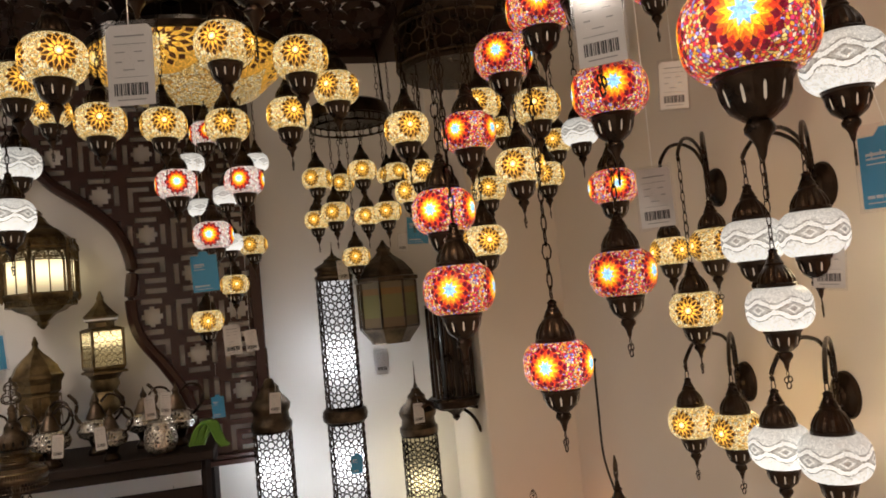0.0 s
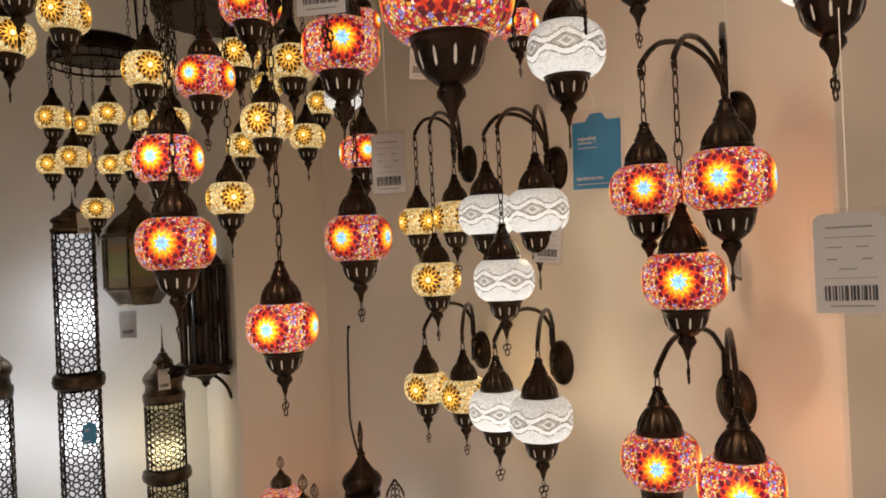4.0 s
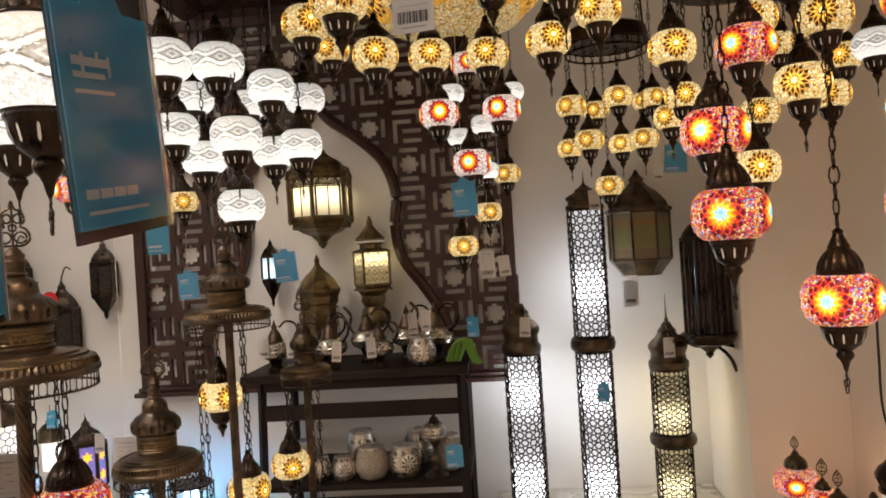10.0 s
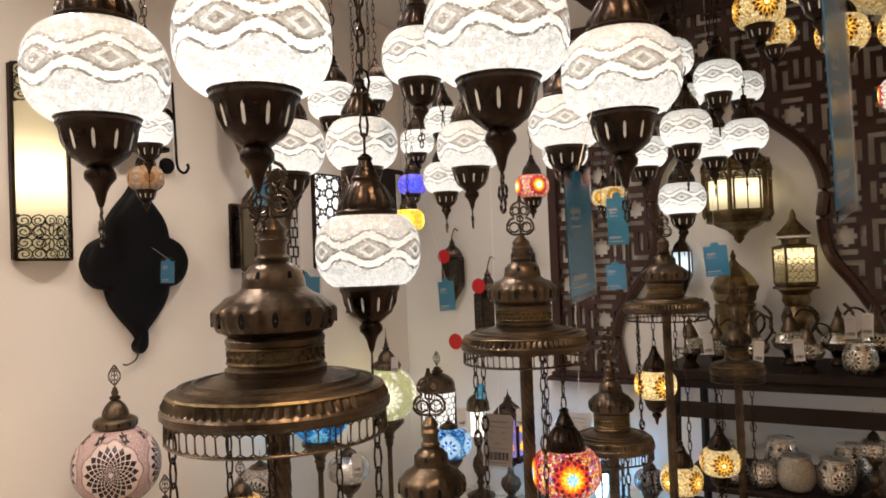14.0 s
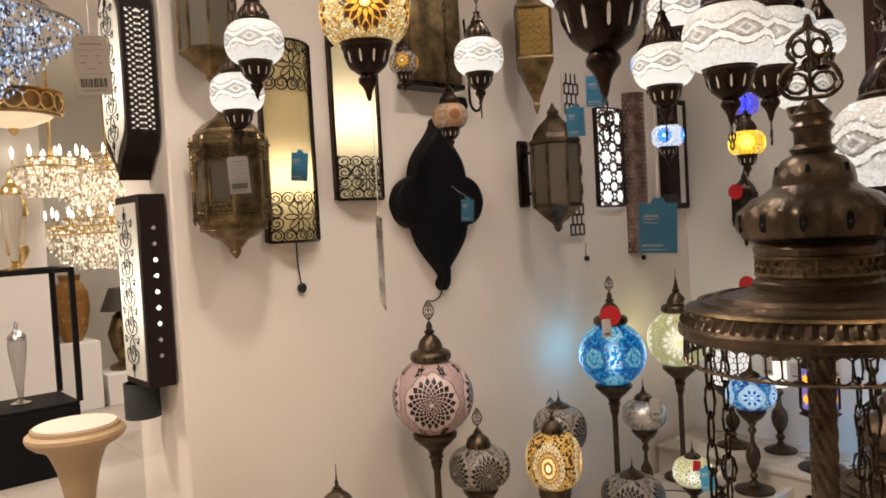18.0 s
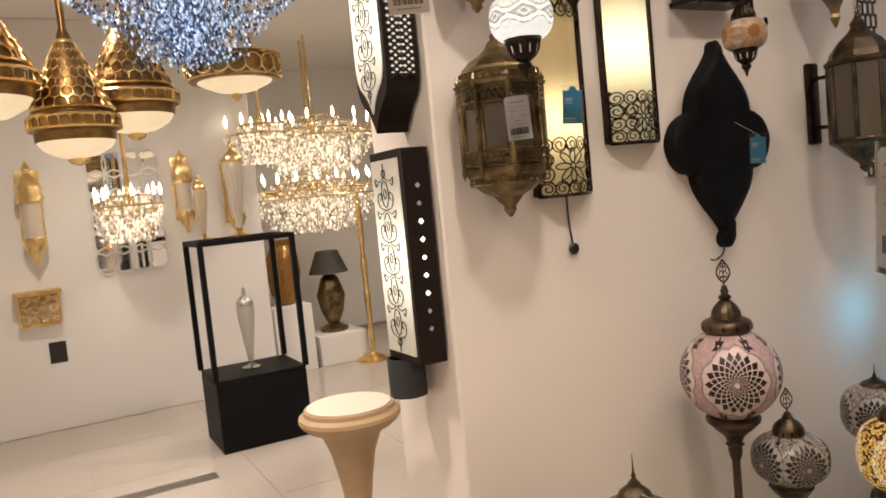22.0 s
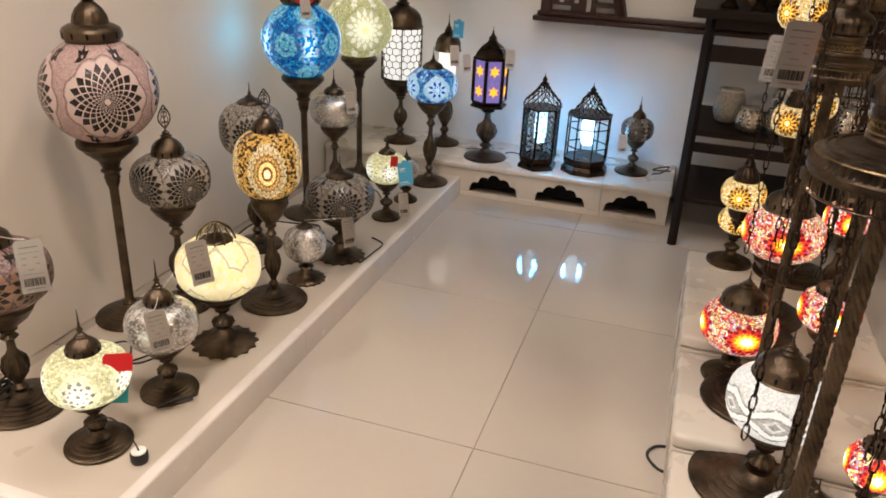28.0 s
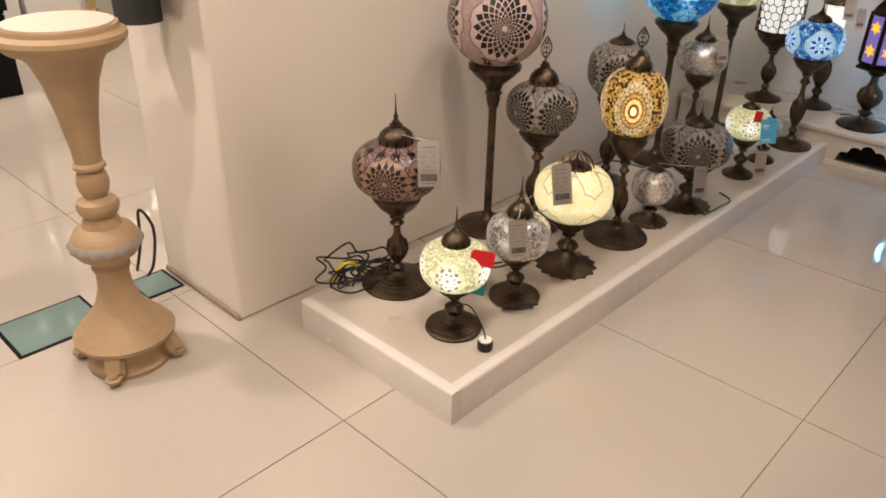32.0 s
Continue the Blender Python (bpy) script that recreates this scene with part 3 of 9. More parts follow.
# ---- the room ----
BACK_Y, LEFT_X, RIGHT_X, CEIL = 3.66, -2.84, 1.30, 2.90


def wall(name, x0, x1, y0, y1, z0, z1, mat=WALL):
    return solid(name, recalc(box(bmesh.new(), x0, x1, y0, y1, z0, z1, 0.006)), mat, kind="structure", smooth=False)


wall("wall_back", -3.25, 2.6, BACK_Y, BACK_Y + 0.2, 0, CEIL, WHITE_WALL)
wall("wall_left", LEFT_X - 0.42, LEFT_X, 0.69, BACK_Y, 0, CEIL)
wall("wall_right", RIGHT_X, RIGHT_X + 0.22, 0.74, 3.07, 0, CEIL)
wall("wall_pier", 0.905, RIGHT_X + 0.22, 3.07, BACK_Y, 0, CEIL)
wall("wall_window_side", 2.6, 2.8, -3.2, 0.90, 0, CEIL, WHITE_WALL)
wall("wall_window_side_far", 2.6, 2.8, 2.7, BACK_Y + 0.2, 0, CEIL, WHITE_WALL)
wall("wall_under_window", 2.6, 2.8, 0.90, 2.7, 0, 0.15, WHITE_WALL)
wall("wall_over_window", 2.6, 2.8, 0.90, 2.7, 2.75, CEIL, WHITE_WALL)
street = thing("window_1", pose(2.7, 1.8, 0), "tall shopfront window with pale daylight outside", "window", kind="structure")
for y0, y1, z0, z1 in ((-0.90, -0.85, 0.15, 2.75), (0.85, 0.90, 0.15, 2.75), (-0.85, 0.85, 0.15, 0.20), (-0.85, 0.85, 2.70, 2.75)):
    part("window_frame", recalc(box(bmesh.new(), -0.03, 0.03, y0, y1, z0, z1, 0.003)), WHITE_WALL, street)
part("pane", recalc(box(bmesh.new(), -0.004, 0.004, -0.85, 0.85, 0.20, 2.70)), GLASS, street, smooth=False).visible_shadow = False
solid("backdrop", recalc(box(bmesh.new(), 3.30, 3.32, 0.2, 3.6, -0.1, 3.2)), glow("daylight_haze", (0.56, 0.74, 0.98), 0.62, 0.04, 1.0), "pale blue daylight of the street", kind="structure")
wall("wall_behind", -8.2, 2.6, -3.2, -3.0, 0, CEIL, WHITE_WALL)
wall("wall_far_room", -7.25, -7.0, -3.0, 1.30, 0, CEIL, WHITE_WALL)
wall("wall_far_room_return", -9.0, -7.25, 1.14, 1.30, 0, CEIL, WHITE_WALL)
wall("wall_far_end", -9.2, -9.0, 0.66, 6.6, 0, CEIL, WHITE_WALL)
wall("wall_far_back", -9.0, -3.25, 6.4, 6.6, 0, CEIL, WHITE_WALL)
wall("wall_far_side", -3.45, -3.25, BACK_Y, 6.4, 0, CEIL, WHITE_WALL)
wall("baseboard_left_end", LEFT_X - 0.42, LEFT_X + 0.004, 0.680, 0.689, 0, 0.022, GROUT)
wall("ceiling", -9.2, 2.8, -3.2, 6.6, CEIL, CEIL + 0.1, WHITE_WALL)

base = solid("floor", recalc(box(bmesh.new(), -9.2, 2.8, -3.2, 6.6, -0.1, -0.004)), GROUT, "polished cream porcelain tile floor with thin joints", kind="structure", smooth=False)
TILE_SIZE, TX, TY = 0.797, -1.50, 1.42
tile_mesh = mesh_of(recalc(box(bmesh.new(), -TILE_SIZE / 2 + 0.0016, TILE_SIZE / 2 - 0.0016, -TILE_SIZE / 2 + 0.0016, TILE_SIZE / 2 - 0.0016, -0.02, 0)), TILE, "tile", False)
for i in range(-10, 6):
    for j in range(-6, 7):
        cx, cy = TX + (i + 0.5) * TILE_SIZE, TY + (j + 0.5) * TILE_SIZE
        if cx < -8.9 or cx > 2.7 or cy < -3.0 or cy > 6.3:
            continue
        t = part("tile", tile_mesh, None, base)
        t.location = (cx, cy, 0)

for lx, ly in DOWNLIGHTS:
    dl = thing("downlight", pose(lx, ly, CEIL), "white recessed ceiling downlight, lit", "downlight", "ceiling downlights")
    part("trim_ring", turned([(0.115, 0.0), (0.115, -0.008), (0.10, -0.012), (0.095, 0.0)], 28), WHITE_WALL, dl)
    part("lens", turned([(0.094, -0.002), (0.0, -0.004)], 28), FILAMENT, dl)


# low display plinths
def edging_bar(length, h, wide=0.0298, r=0.007):
    """Stone strip along x with its outer top edge eased."""
    bm = bmesh.new()
    cut = [(0, 0), (wide, 0), (wide, h), (r, h), (r * 0.5, h - r * 0.13), (r * 0.13, h - r * 0.5), (0, h - r)]
    ends = [[bm.verts.new((x, y, z)) for y, z in cut] for x in (0, length)]
    for vs in ends:
        bm.faces.new(vs)
    for k in range(len(cut)):
        bm.faces.new((ends[0][k - 1], ends[0][k], ends[1][k], ends[1][k - 1]))
    return recalc(bm)


def plinth(name, x0, x1, y0, y1, z1, label):
    ob = thing(name, pose((x0 + x1) / 2, (y0 + y1) / 2, 0), label, "plinth")
    w, d = (x1 - x0) / 2, (y1 - y0) / 2
    slab = min(0.042, z1 * 0.44)
    if z1 < 0.1:
        part("slab", recalc(box(bmesh.new(), -w, w - 0.030, -d + 0.030, d, 0, z1 - 0.0008)), PLINTH_TOP, ob, smooth=False)
        for k in range(3):
            a, b = -d + 0.0308 + (2 * d - 0.0308) * k / 3, -d + 0.0308 + (2 * d - 0.0308) * (k + 1) / 3
            part("edging", edging_bar(b - a - 0.001, z1), EDGING, ob).matrix_basis = pose(w, a, 0, 0, 0, 90)
        part("edging", edging_bar(2 * w, z1), EDGING, ob).matrix_basis = pose(-w, -d, 0)
        return ob
    part("body", recalc(box(bmesh.new(), -w + 0.002, w - 0.002, -d + 0.002, d - 0.002, 0, z1 - slab, 0.003)), PLINTH, ob)
    part("top_slab", recalc(box(bmesh.new(), -w, w, -d, d, z1 - slab, z1, 0.014, 3)), PLINTH, ob)
    return ob


plinth("display_plinth", LEFT_X + 0.16, -2.10, 0.792, 3.30, 0.095, "low white stone display plinth along the wall")
plinth("display_block", -1.035, -0.50, 1.858, 2.50, 0.205, "tallest white display block of a stepped row")
plinth("display_block", -1.032, -0.50, 1.452, 1.856, 0.16, "middle white display block of a stepped row")
plinth("display_block", -1.030, -0.50, 0.55, 1.45, 0.12, "lowest white display block of a stepped row")
plinth("wall_step", 0.80, RIGHT_X, 0.9, 3.05, 0.12, "low white stone step under the wall sconces")
plinth("niche_step", -0.12, 0.90, 3.1, BACK_Y, 0.26, "low white step that carries tall cylinder lamps")

# bench with scalloped cut-outs under the back wall
bench = thing("scalloped_bench", pose(0, 0, 0), "low white bench with scalloped cut-outs in its front", "bench")
part("top", recalc(box(bmesh.new(), -2.82, -1.12, 3.215, BACK_Y, 0.142, 0.165, 0.006, 2)), PLINTH, bench)


def scallop_front():
    bm = bmesh.new()
    x0, x1, z1, y0, y1 = -2.82, -1.125, 0.14, 3.232, 3.252
    cuts = [(-1.935, 0.115), (-1.615, 0.115), (-1.288, 0.115)]
    cols = 240
    prev = None
    for k in range(cols + 1):
        x = x0 + (x1 - x0) * k / cols
        low = 0.026
        for c, half in cuts:
            for dx, cz, rr in ((0, 0.090, 0.032), (-0.048, 0.076, 0.030), (0.048, 0.076, 0.030), (-0.090, 0.050, 0.026), (0.090, 0.050, 0.026)):
                q = (x - c - dx * half / 0.115) / rr
                if abs(q) < 1:
                    low = max(low, cz + rr * math.sqrt(1 - q * q))
        col = [bm.verts.new((x, y, z)) for y in (y0, y1) for z in (low, z1)]
        if prev:
            bm.faces.new((prev[0], col[0], col[1], prev[1]))
            bm.faces.new((prev[2], prev[3], col[3], col[2]))
            bm.faces.new((prev[0], prev[2], col[2], col[0]))
        prev = col
    return recalc(bm)


part("scalloped_front", scallop_front(), PLINTH, bench, smooth=False)
part("base_strip", recalc(box(bmesh.new(), -2.82, -1.125, 3.230, 3.254, 0.0, 0.025, 0.002)), PLINTH, bench)
# Black sheet behind the cut-outs: the shade inside the bench, put in as colour.
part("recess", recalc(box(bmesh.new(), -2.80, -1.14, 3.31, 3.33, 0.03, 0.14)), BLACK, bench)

# arched screen of carved wood on the back wall
ARCH_C, ARCH_Y = -0.915, BACK_Y - 0.012
HALF = [(0.56, 0.83), (0.60, 1.0), (0.585, 1.12), (0.50, 1.27), (0.40, 1.42), (0.372, 1.58), (0.385, 1.74), (0.33, 1.90), (0.20, 2.03), (0.08, 2.12), (0.0, 2.22)]


def half_width(z):
    for (a, za), (b, zb) in zip(HALF, HALF[1:]):
        if za <= z <= zb:
            return a + (b - a) * (z - za) / (zb - za)
    return -1.0 if z > 2.22 else 0.56


screen = thing("arched_screen", pose(0, 0, 0), "dark mahogany carved screen with an ogee arch opening, fixed to the wall", "wooden screen", kind="structure")
XL, XR, ZB, ZT = -1.86, 0.03, 0.845, 2.66
right_curve = [Vector((ARCH_C + w, ARCH_Y - 0.02, z)) for w, z in HALF]
left_curve = [Vector((ARCH_C - w, ARCH_Y - 0.02, z)) for w, z in HALF]
for nm, curve in (("arch_moulding", right_curve), ("arch_moulding", left_curve)):
    bm = tube(bmesh.new(), smooth_line(curve, 8), 0.030, 8, flat=0.9)
    part(nm, recalc(bm), MAHOGANY, screen)
for x0, x1 in ((XL, XL + 0.05), (XR - 0.05, XR)):
    part("stile", recalc(box(bmesh.new(), x0, x1, ARCH_Y - 0.045, ARCH_Y, ZB, ZT, 0.004)), MAHOGANY, screen)
part("head_rail", recalc(box(bmesh.new(), XL, XR, ARCH_Y - 0.045, ARCH_Y, ZT - 0.05, ZT, 0.004)), MAHOGANY, screen)
bm = bmesh.new()
box(bm, XL - 0.03, XR + 0.03, ARCH_Y - 0.07, ARCH_Y, 0.805, 0.828, 0.005, 2)
box(bm, XL - 0.012, XR + 0.012, ARCH_Y - 0.055, ARCH_Y, 0.83, 0.85, 0.004, 2)
part("sill", recalc(bm), MAHOGANY, screen)


KEY_STRIPS = (((-6, 5), (5, 6)), ((4, 1), (5, 4)), ((-6, 1), (1, 2)), ((-6, -7), (-5, 2)), ((-2, -3), (5, -2)), ((-2, -7), (5, -6)))


def fret_cell(star, turned_by=0):
    """A square of 16 by 16 marks: True is wood, False a cut-out; eight-pointed stars and meanders."""
    wood = [[True] * 16 for _ in range(16)]
    strips = (((-4, 5), (3, 6)),) if star else KEY_STRIPS
    for turn in range(4) if star else (turned_by,):
        for (u0, v0), (u1, v1) in strips:
            for u in range(u0, u1 + 1):
                for v in range(v0, v1 + 1):
                    a, b = u + 0.5, v + 0.5
                    for _ in range(turn):
                        a, b = -b, a
                    wood[int(b + 7.5)][int(a + 7.5)] = False
    if star:
        for v in range(16):
            for u in range(16):
                a, b = abs(u - 7.5), abs(v - 7.5)
                if max(a, b) < 3.1 or a + b < 4.6:
                    wood[v][u] = False
    return wood


def fret_bars():
    """Carved squares of the screen, kept where the screen is closed; one mesh a square."""
    s = 0.187
    mark = s / 16
    kinds = [fret_cell(True), fret_cell(False), fret_cell(False, 1)]
    cells = []

    def inside(x, z):
        return XL + 0.03 < x < XR - 0.03 and ZB < z < ZT - 0.03 and abs(x - ARCH_C) > half_width(z) + 0.012

    for i in range(-1, 12):
        for j in range(-1, 11):
            x0, z0 = XL + i * s, ZB + j * s
            wood = kinds[0 if (i + j) % 2 == 0 else 1 + j % 2]
            bm = bmesh.new()
            for v in range(16):
                u = 0
                while u < 16:
                    e = u
                    while e < 16 and wood[v][e] and inside(x0 + (e + 0.5) * mark, z0 + (v + 0.5) * mark):
                        e += 1
                    if e > u:
                        box(bm, x0 + u * mark, x0 + e * mark, ARCH_Y - 0.024, ARCH_Y - 0.002, z0 + v * mark, z0 + (v + 1) * mark)
                    u = max(e, u + 1)
            if len(bm.faces):
                cells.append(recalc(bm))
            else:
                bm.free()
    return cells


for cell in fret_bars():
    part("fret_piece", cell, MAHOGANY, screen, smooth=False)

# carved wooden ceiling grille
grille = thing("ceiling_grille", pose(0, 0, 2.47), "dark carved wooden ceiling grille of pierced arabesque work", "ceiling grille", kind="structure")
GX0, GX1, GY0, GY1 = -1.2, 0.58, 0.95, 2.90


def grille_web():
    bm = bmesh.new()
    s = 0.17
    for i in range(int((GX1 - GX0) / s) + 1):
        for j in range(int((GY1 - GY0) / s) + 1):
            cx, cy = GX0 + (i + 0.5 * (j % 2)) * s, GY0 + j * s
            if cx > GX1 or cy > GY1:
                continue
            tube(bm, [(cx + s * 0.56 * math.cos(2 * math.pi * k / 12), cy + s * 0.56 * math.sin(2 * math.pi * k / 12), 0.01) for k in range(12)], 0.019, 4, True)
            tube(bm, [(cx + s * 0.26 * math.cos(2 * math.pi * k / 8), cy + s * 0.26 * math.sin(2 * math.pi * k / 8), 0.004) for k in range(8)], 0.016, 4, True)
    return recalc(bm)


part("pierced_web", grille_web(), WALNUT, grille, smooth=False)
for gx in (GX0, -0.3, GX1):
    part("beam", recalc(box(bmesh.new(), gx - 0.05, gx + 0.05, GY0, GY1, -0.05, 0.06, 0.006)), WALNUT, grille)
for gy in (GY0, 1.9, GY1):
    part("cross_beam", recalc(box(bmesh.new(), GX0, GX1, gy - 0.045, gy + 0.045, -0.04, 0.055, 0.006)), WALNUT, grille)
for gx in (GX0, GX1):
    for gy in (GY0 + 0.2, GY1 - 0.2):
        part("hanging_rod", recalc(tube(bmesh.new(), [(gx, gy, 0.05), (gx, gy, CEIL - 2.47)], 0.008, 6)), DARK_WOOD, grille)


# ---- hanging mosaic lamps ----
def ellipsoid(profile_n=18, seg=36, rx=RADIUS, rz=ZR, z0=-0.80, z1=0.80):
    prof = []
    for k in range(profile_n + 1):
        t = z0 + (z1 - z0) * k / profile_n
        prof.append((rx * (1 - abs(t) ** 2.6) ** (1 / 2.2), rz * t))
    return prof


def globe_mesh(mat, name="globe", rx=RADIUS, rz=ZR):
    return mesh_of(turned(ellipsoid(rx=rx, rz=rz), 36), mat, name)


PENDANT_CAP = mesh_of(turned([(0.038, 0.036), (0.0395, 0.039), (0.0360, 0.0425), (0.0368, 0.046), (0.0338, 0.049), (0.0338, 0.055), (0.0305, 0.063), (0.0262, 0.071), (0.0212, 0.078), (0.0165, 0.083), (0.0178, 0.0865), (0.0150, 0.090), (0.0128, 0.096), (0.0092, 0.103), (0.0078, 0.108), (0.0095, 0.111), (0.004, 0.116)], 60, 20, 0.03, (0.048, 0.080)), DARK, "cap")
PENDANT_CUP = mesh_of(turned([(0.037, -0.036), (0.0385, -0.040), (0.0355, -0.043), (0.0362, -0.046), (0.0325, -0.050), (0.0305, -0.062), (0.0245, -0.074), (0.0155, -0.082), (0.0110, -0.085), (0.0138, -0.090), (0.0135, -0.095), (0.0085, -0.101), (0.0055, -0.107), (0.0035, -0.116), (0.0015, -0.121)], 24, 10, 0.05, (-0.078, -0.049)), DARK, "cup")


def trefoil():
    bm = bmesh.new()
    for cx, cz, r in ((-0.0058, -0.138, 0.0058), (0.0058, -0.138, 0.0058), (0.0, -0.149, 0.0065)):
        tube(bm, ring_points(cx, cz, r, r, 10), 0.0014, 5, True)
    tube(bm, ring_points(0, -0.1265, 0.0035, 0.0058, 8), 0.0011, 4, True)
    return recalc(bm)


PENDANT_TIP = mesh_of(trefoil(), DARK, "finial")
SLIT = glow("light_through_vents", (1.0, 0.9, 0.75), 0.13, 0.8, 90.0)


def vents():
    """Narrow lit slots round the cup."""
    bm = bmesh.new()
    for k in range(10):
        a = 2 * math.pi * (k + 0.5) / 10
        c, s = math.cos(a), math.sin(a)
        for r0, z0, r1, z1 in ((0.0300, -0.053, 0.0250, -0.071),):
            w = 0.0014
            o = Vector((-s, c, 0)) * w
            n = Vector((c, s, -0.3)) * 0.0022
            p, q = Vector((r0 * c, r0 * s, z0)) + n, Vector((r1 * c, r1 * s, z1)) + n
            bm.faces.new([bm.verts.new(v) for v in (p, p.lerp(q, 0.2) + o, p.lerp(q, 0.85) + o, q, p.lerp(q, 0.85) - o, p.lerp(q, 0.2) - o)])
    return bm


PENDANT_VENTS = mesh_of(vents(), SLIT, "vent_ring", False)
GLOBES = {"red": globe_mesh(M_RED), "amber": globe_mesh(M_AMBER), "white": globe_mesh(M_WHITE), "mixed": globe_mesh(M_MIXED), "blue": globe_mesh(M_BLUE), "deep": globe_mesh(M_DEEP), "yellow": globe_mesh(M_YELLOW), "rose": globe_mesh(M_ROSE), "silver": globe_mesh(M_SILVER)}
LOOKS = {
    "red": "round red and orange mosaic glass pendant lamp, lit, bronze fittings",
    "amber": "round amber mosaic glass pendant lamp with brown flowers, lit",
    "white": "round white glass pendant lamp with wavy bands, brightly lit",
    "mixed": "white mosaic glass pendant lamp with red flowers, lit",
    "blue": "small pale blue mosaic glass pendant lamp, lit",
    "deep": "small deep blue mosaic glass pendant lamp, lit",
    "yellow": "small yellow mosaic glass pendant lamp, lit",
    "rose": "small silver-brown mosaic glass pendant lamp with brown flowers",
    "silver": "silver crackle glass pendant lamp, unlit",
}
chains = {}


def chain_mesh(length, link=0.026):
    """A chain of oval links with a knot of scrollwork now and then, from 0 up to length."""
    key = max(1, math.ceil(length / link - 0.05))
    if key not in chains:
        bm = bmesh.new()
        for k in range(max(1, key)):
            z = (k + 0.5) * link
            wide = 0.0085 if k % 7 == 3 else 0.0048
            pts = ring_points(0, z, wide, link * 0.62, 8)
            if k % 2:
                pts = [(y, x, zz) for x, y, zz in pts]
            tube(bm, pts, 0.0016, 4, True)
            if k % 7 == 3:
                tube(bm, [(y, x, zz) for x, y, zz in ring_points(0, z, wide, link * 0.62, 8)], 0.0016, 4, True)
        chains[key] = mesh_of(recalc(bm), DARK, "chain", False)
    return chains[key]


pick = random.Random(4)


ANCHORS = []


def pendant(kind, x, y, z, d=0.125, top=2.895, group="", plain_tip=False, chain=True, name="pendant_lamp"):
    s = d / 0.125
    face = math.degrees(math.atan2(0.1 - y, -0.2 - x)) + pick.uniform(-22, 22)
    lamp = thing(name, pose(x, y, z, 0, 0, face) @ Matrix.Scale(s, 4), LOOKS[kind], "pendant lamp", group)
    part("globe", GLOBES[kind], None, lamp)
    part("cap", PENDANT_CAP, None, lamp)
    cup = part("cup", PENDANT_CUP, None, lamp)
    part("vent_ring", PENDANT_VENTS, None, cup)
    if not plain_tip:
        part("finial", PENDANT_TIP, None, lamp)
    if chain:
        c = part("chain", chain_mesh((top - z) / s - 0.112), None, lamp)
        c.location = (0, 0, 0.112)
    ANCHORS.append((x, y, z + 0.10 * s))
    return lamp


REDS = [(0.511, 1.258, 1.324, 0.124), (0.691, 1.325, 1.475, 0.130), (0.335, 1.230, 1.472, 0.123), (0.347, 1.329, 1.618, 0.117), (0.433, 1.406, 1.781, 0.108), (0.530, 1.429, 1.940, 0.120), (0.530, 0.995, 1.741, 0.113), (0.481, 0.615, 1.690, 0.132), (0.439, 1.011, 1.873, 0.100), (0.478, 0.916, 1.899, 0.150), (0.802, 0.945, 1.945, 0.148), (0.95, 1.52, 2.14, 0.110), (1.13, 1.37, 1.95, 0.095), (0.97, 1.86, 2.08, 0.095), (0.411, 1.236, 2.117, 0.130), (0.86, 1.65, 1.69, 0.120), (0.501, 0.708, 1.930, 0.125), (0.633, 0.589, 1.839, 0.143)]
for p in REDS:
    pendant("red", *p, group="red mosaic pendants")
for p in [(0.938, 0.982, 1.774, 0.134), (1.025, 0.898, 1.921, 0.125), (1.037, 0.571, 1.800, 0.150), (0.874, 0.613, 1.935, 0.125), (1.01, 2.114, 1.931, 0.115)]:
    pendant("white", *p, group="white pendants by the sconces")
AMBERS = [(-0.345, 1.566, 1.992, 0.130), (-0.519, 1.971, 2.071, 0.130), (-0.534, 2.35, 2.102, 0.115), (-0.329, 1.924, 1.959, 0.120), (-0.200, 2.076, 1.986, 0.120), (-0.041, 2.252, 2.022, 0.129), (-0.022, 1.529, 2.006, 0.119), (0.141, 1.706, 2.037, 0.127), (0.233, 1.827, 2.0, 0.112), (0.125, 2.016, 1.987, 0.121), (0.400, 1.819, 1.890, 0.114), (0.721, 1.741, 1.916, 0.121), (0.604, 1.591, 1.740, 0.113), (0.583, 1.840, 1.595, 0.116), (-0.219, 1.717, 2.056, 0.130), (-0.150, 1.260, 2.080, 0.130), (0.028, 1.012, 1.959, 0.126), (0.160, 1.191, 2.100, 0.125)]
AMBERS += [(0.914, 2.181, 1.813, 0.110), (0.734, 2.228, 1.786, 0.110), (0.684, 2.078, 2.017, 0.120), (0.892, 2.481, 2.036, 0.110), (1.017, 2.313, 1.947, 0.110), (0.55, 2.351, 1.872, 0.110), (0.533, 2.445, 1.824, 0.110)]
for p in AMBERS:
    pendant("amber", *p, group="amber mosaic pendants")
RING_LAMPS = [(0.258, 2.825, 1.950, 0.112), (0.420, 2.752, 1.959, 0.108), (0.312, 2.781, 1.813, 0.108), (0.386, 2.863, 1.648, 0.106), (0.475, 2.605, 1.782, 0.10), (0.361, 2.928, 1.945, 0.10), (0.57, 2.873, 1.969, 0.10), (0.254, 2.899, 1.803, 0.10), (0.44, 2.851, 1.80, 0.10), (0.563, 3.0, 1.98, 0.095)]
for p in RING_LAMPS:
    pendant("amber", *p, top=2.20 if math.hypot(p[0] - 0.40, p[1] - 2.83) < 0.17 else 2.895, group="lamps of the ring chandelier")
for p in [(-0.213, 2.475, 1.895, 0.130), (-0.006, 2.458, 1.892, 0.126), (-0.113, 2.455, 1.723, 0.126), (-0.112, 2.427, 2.043, 0.10)]:
    pendant("mixed", *p, group="mixed cluster by the arch")
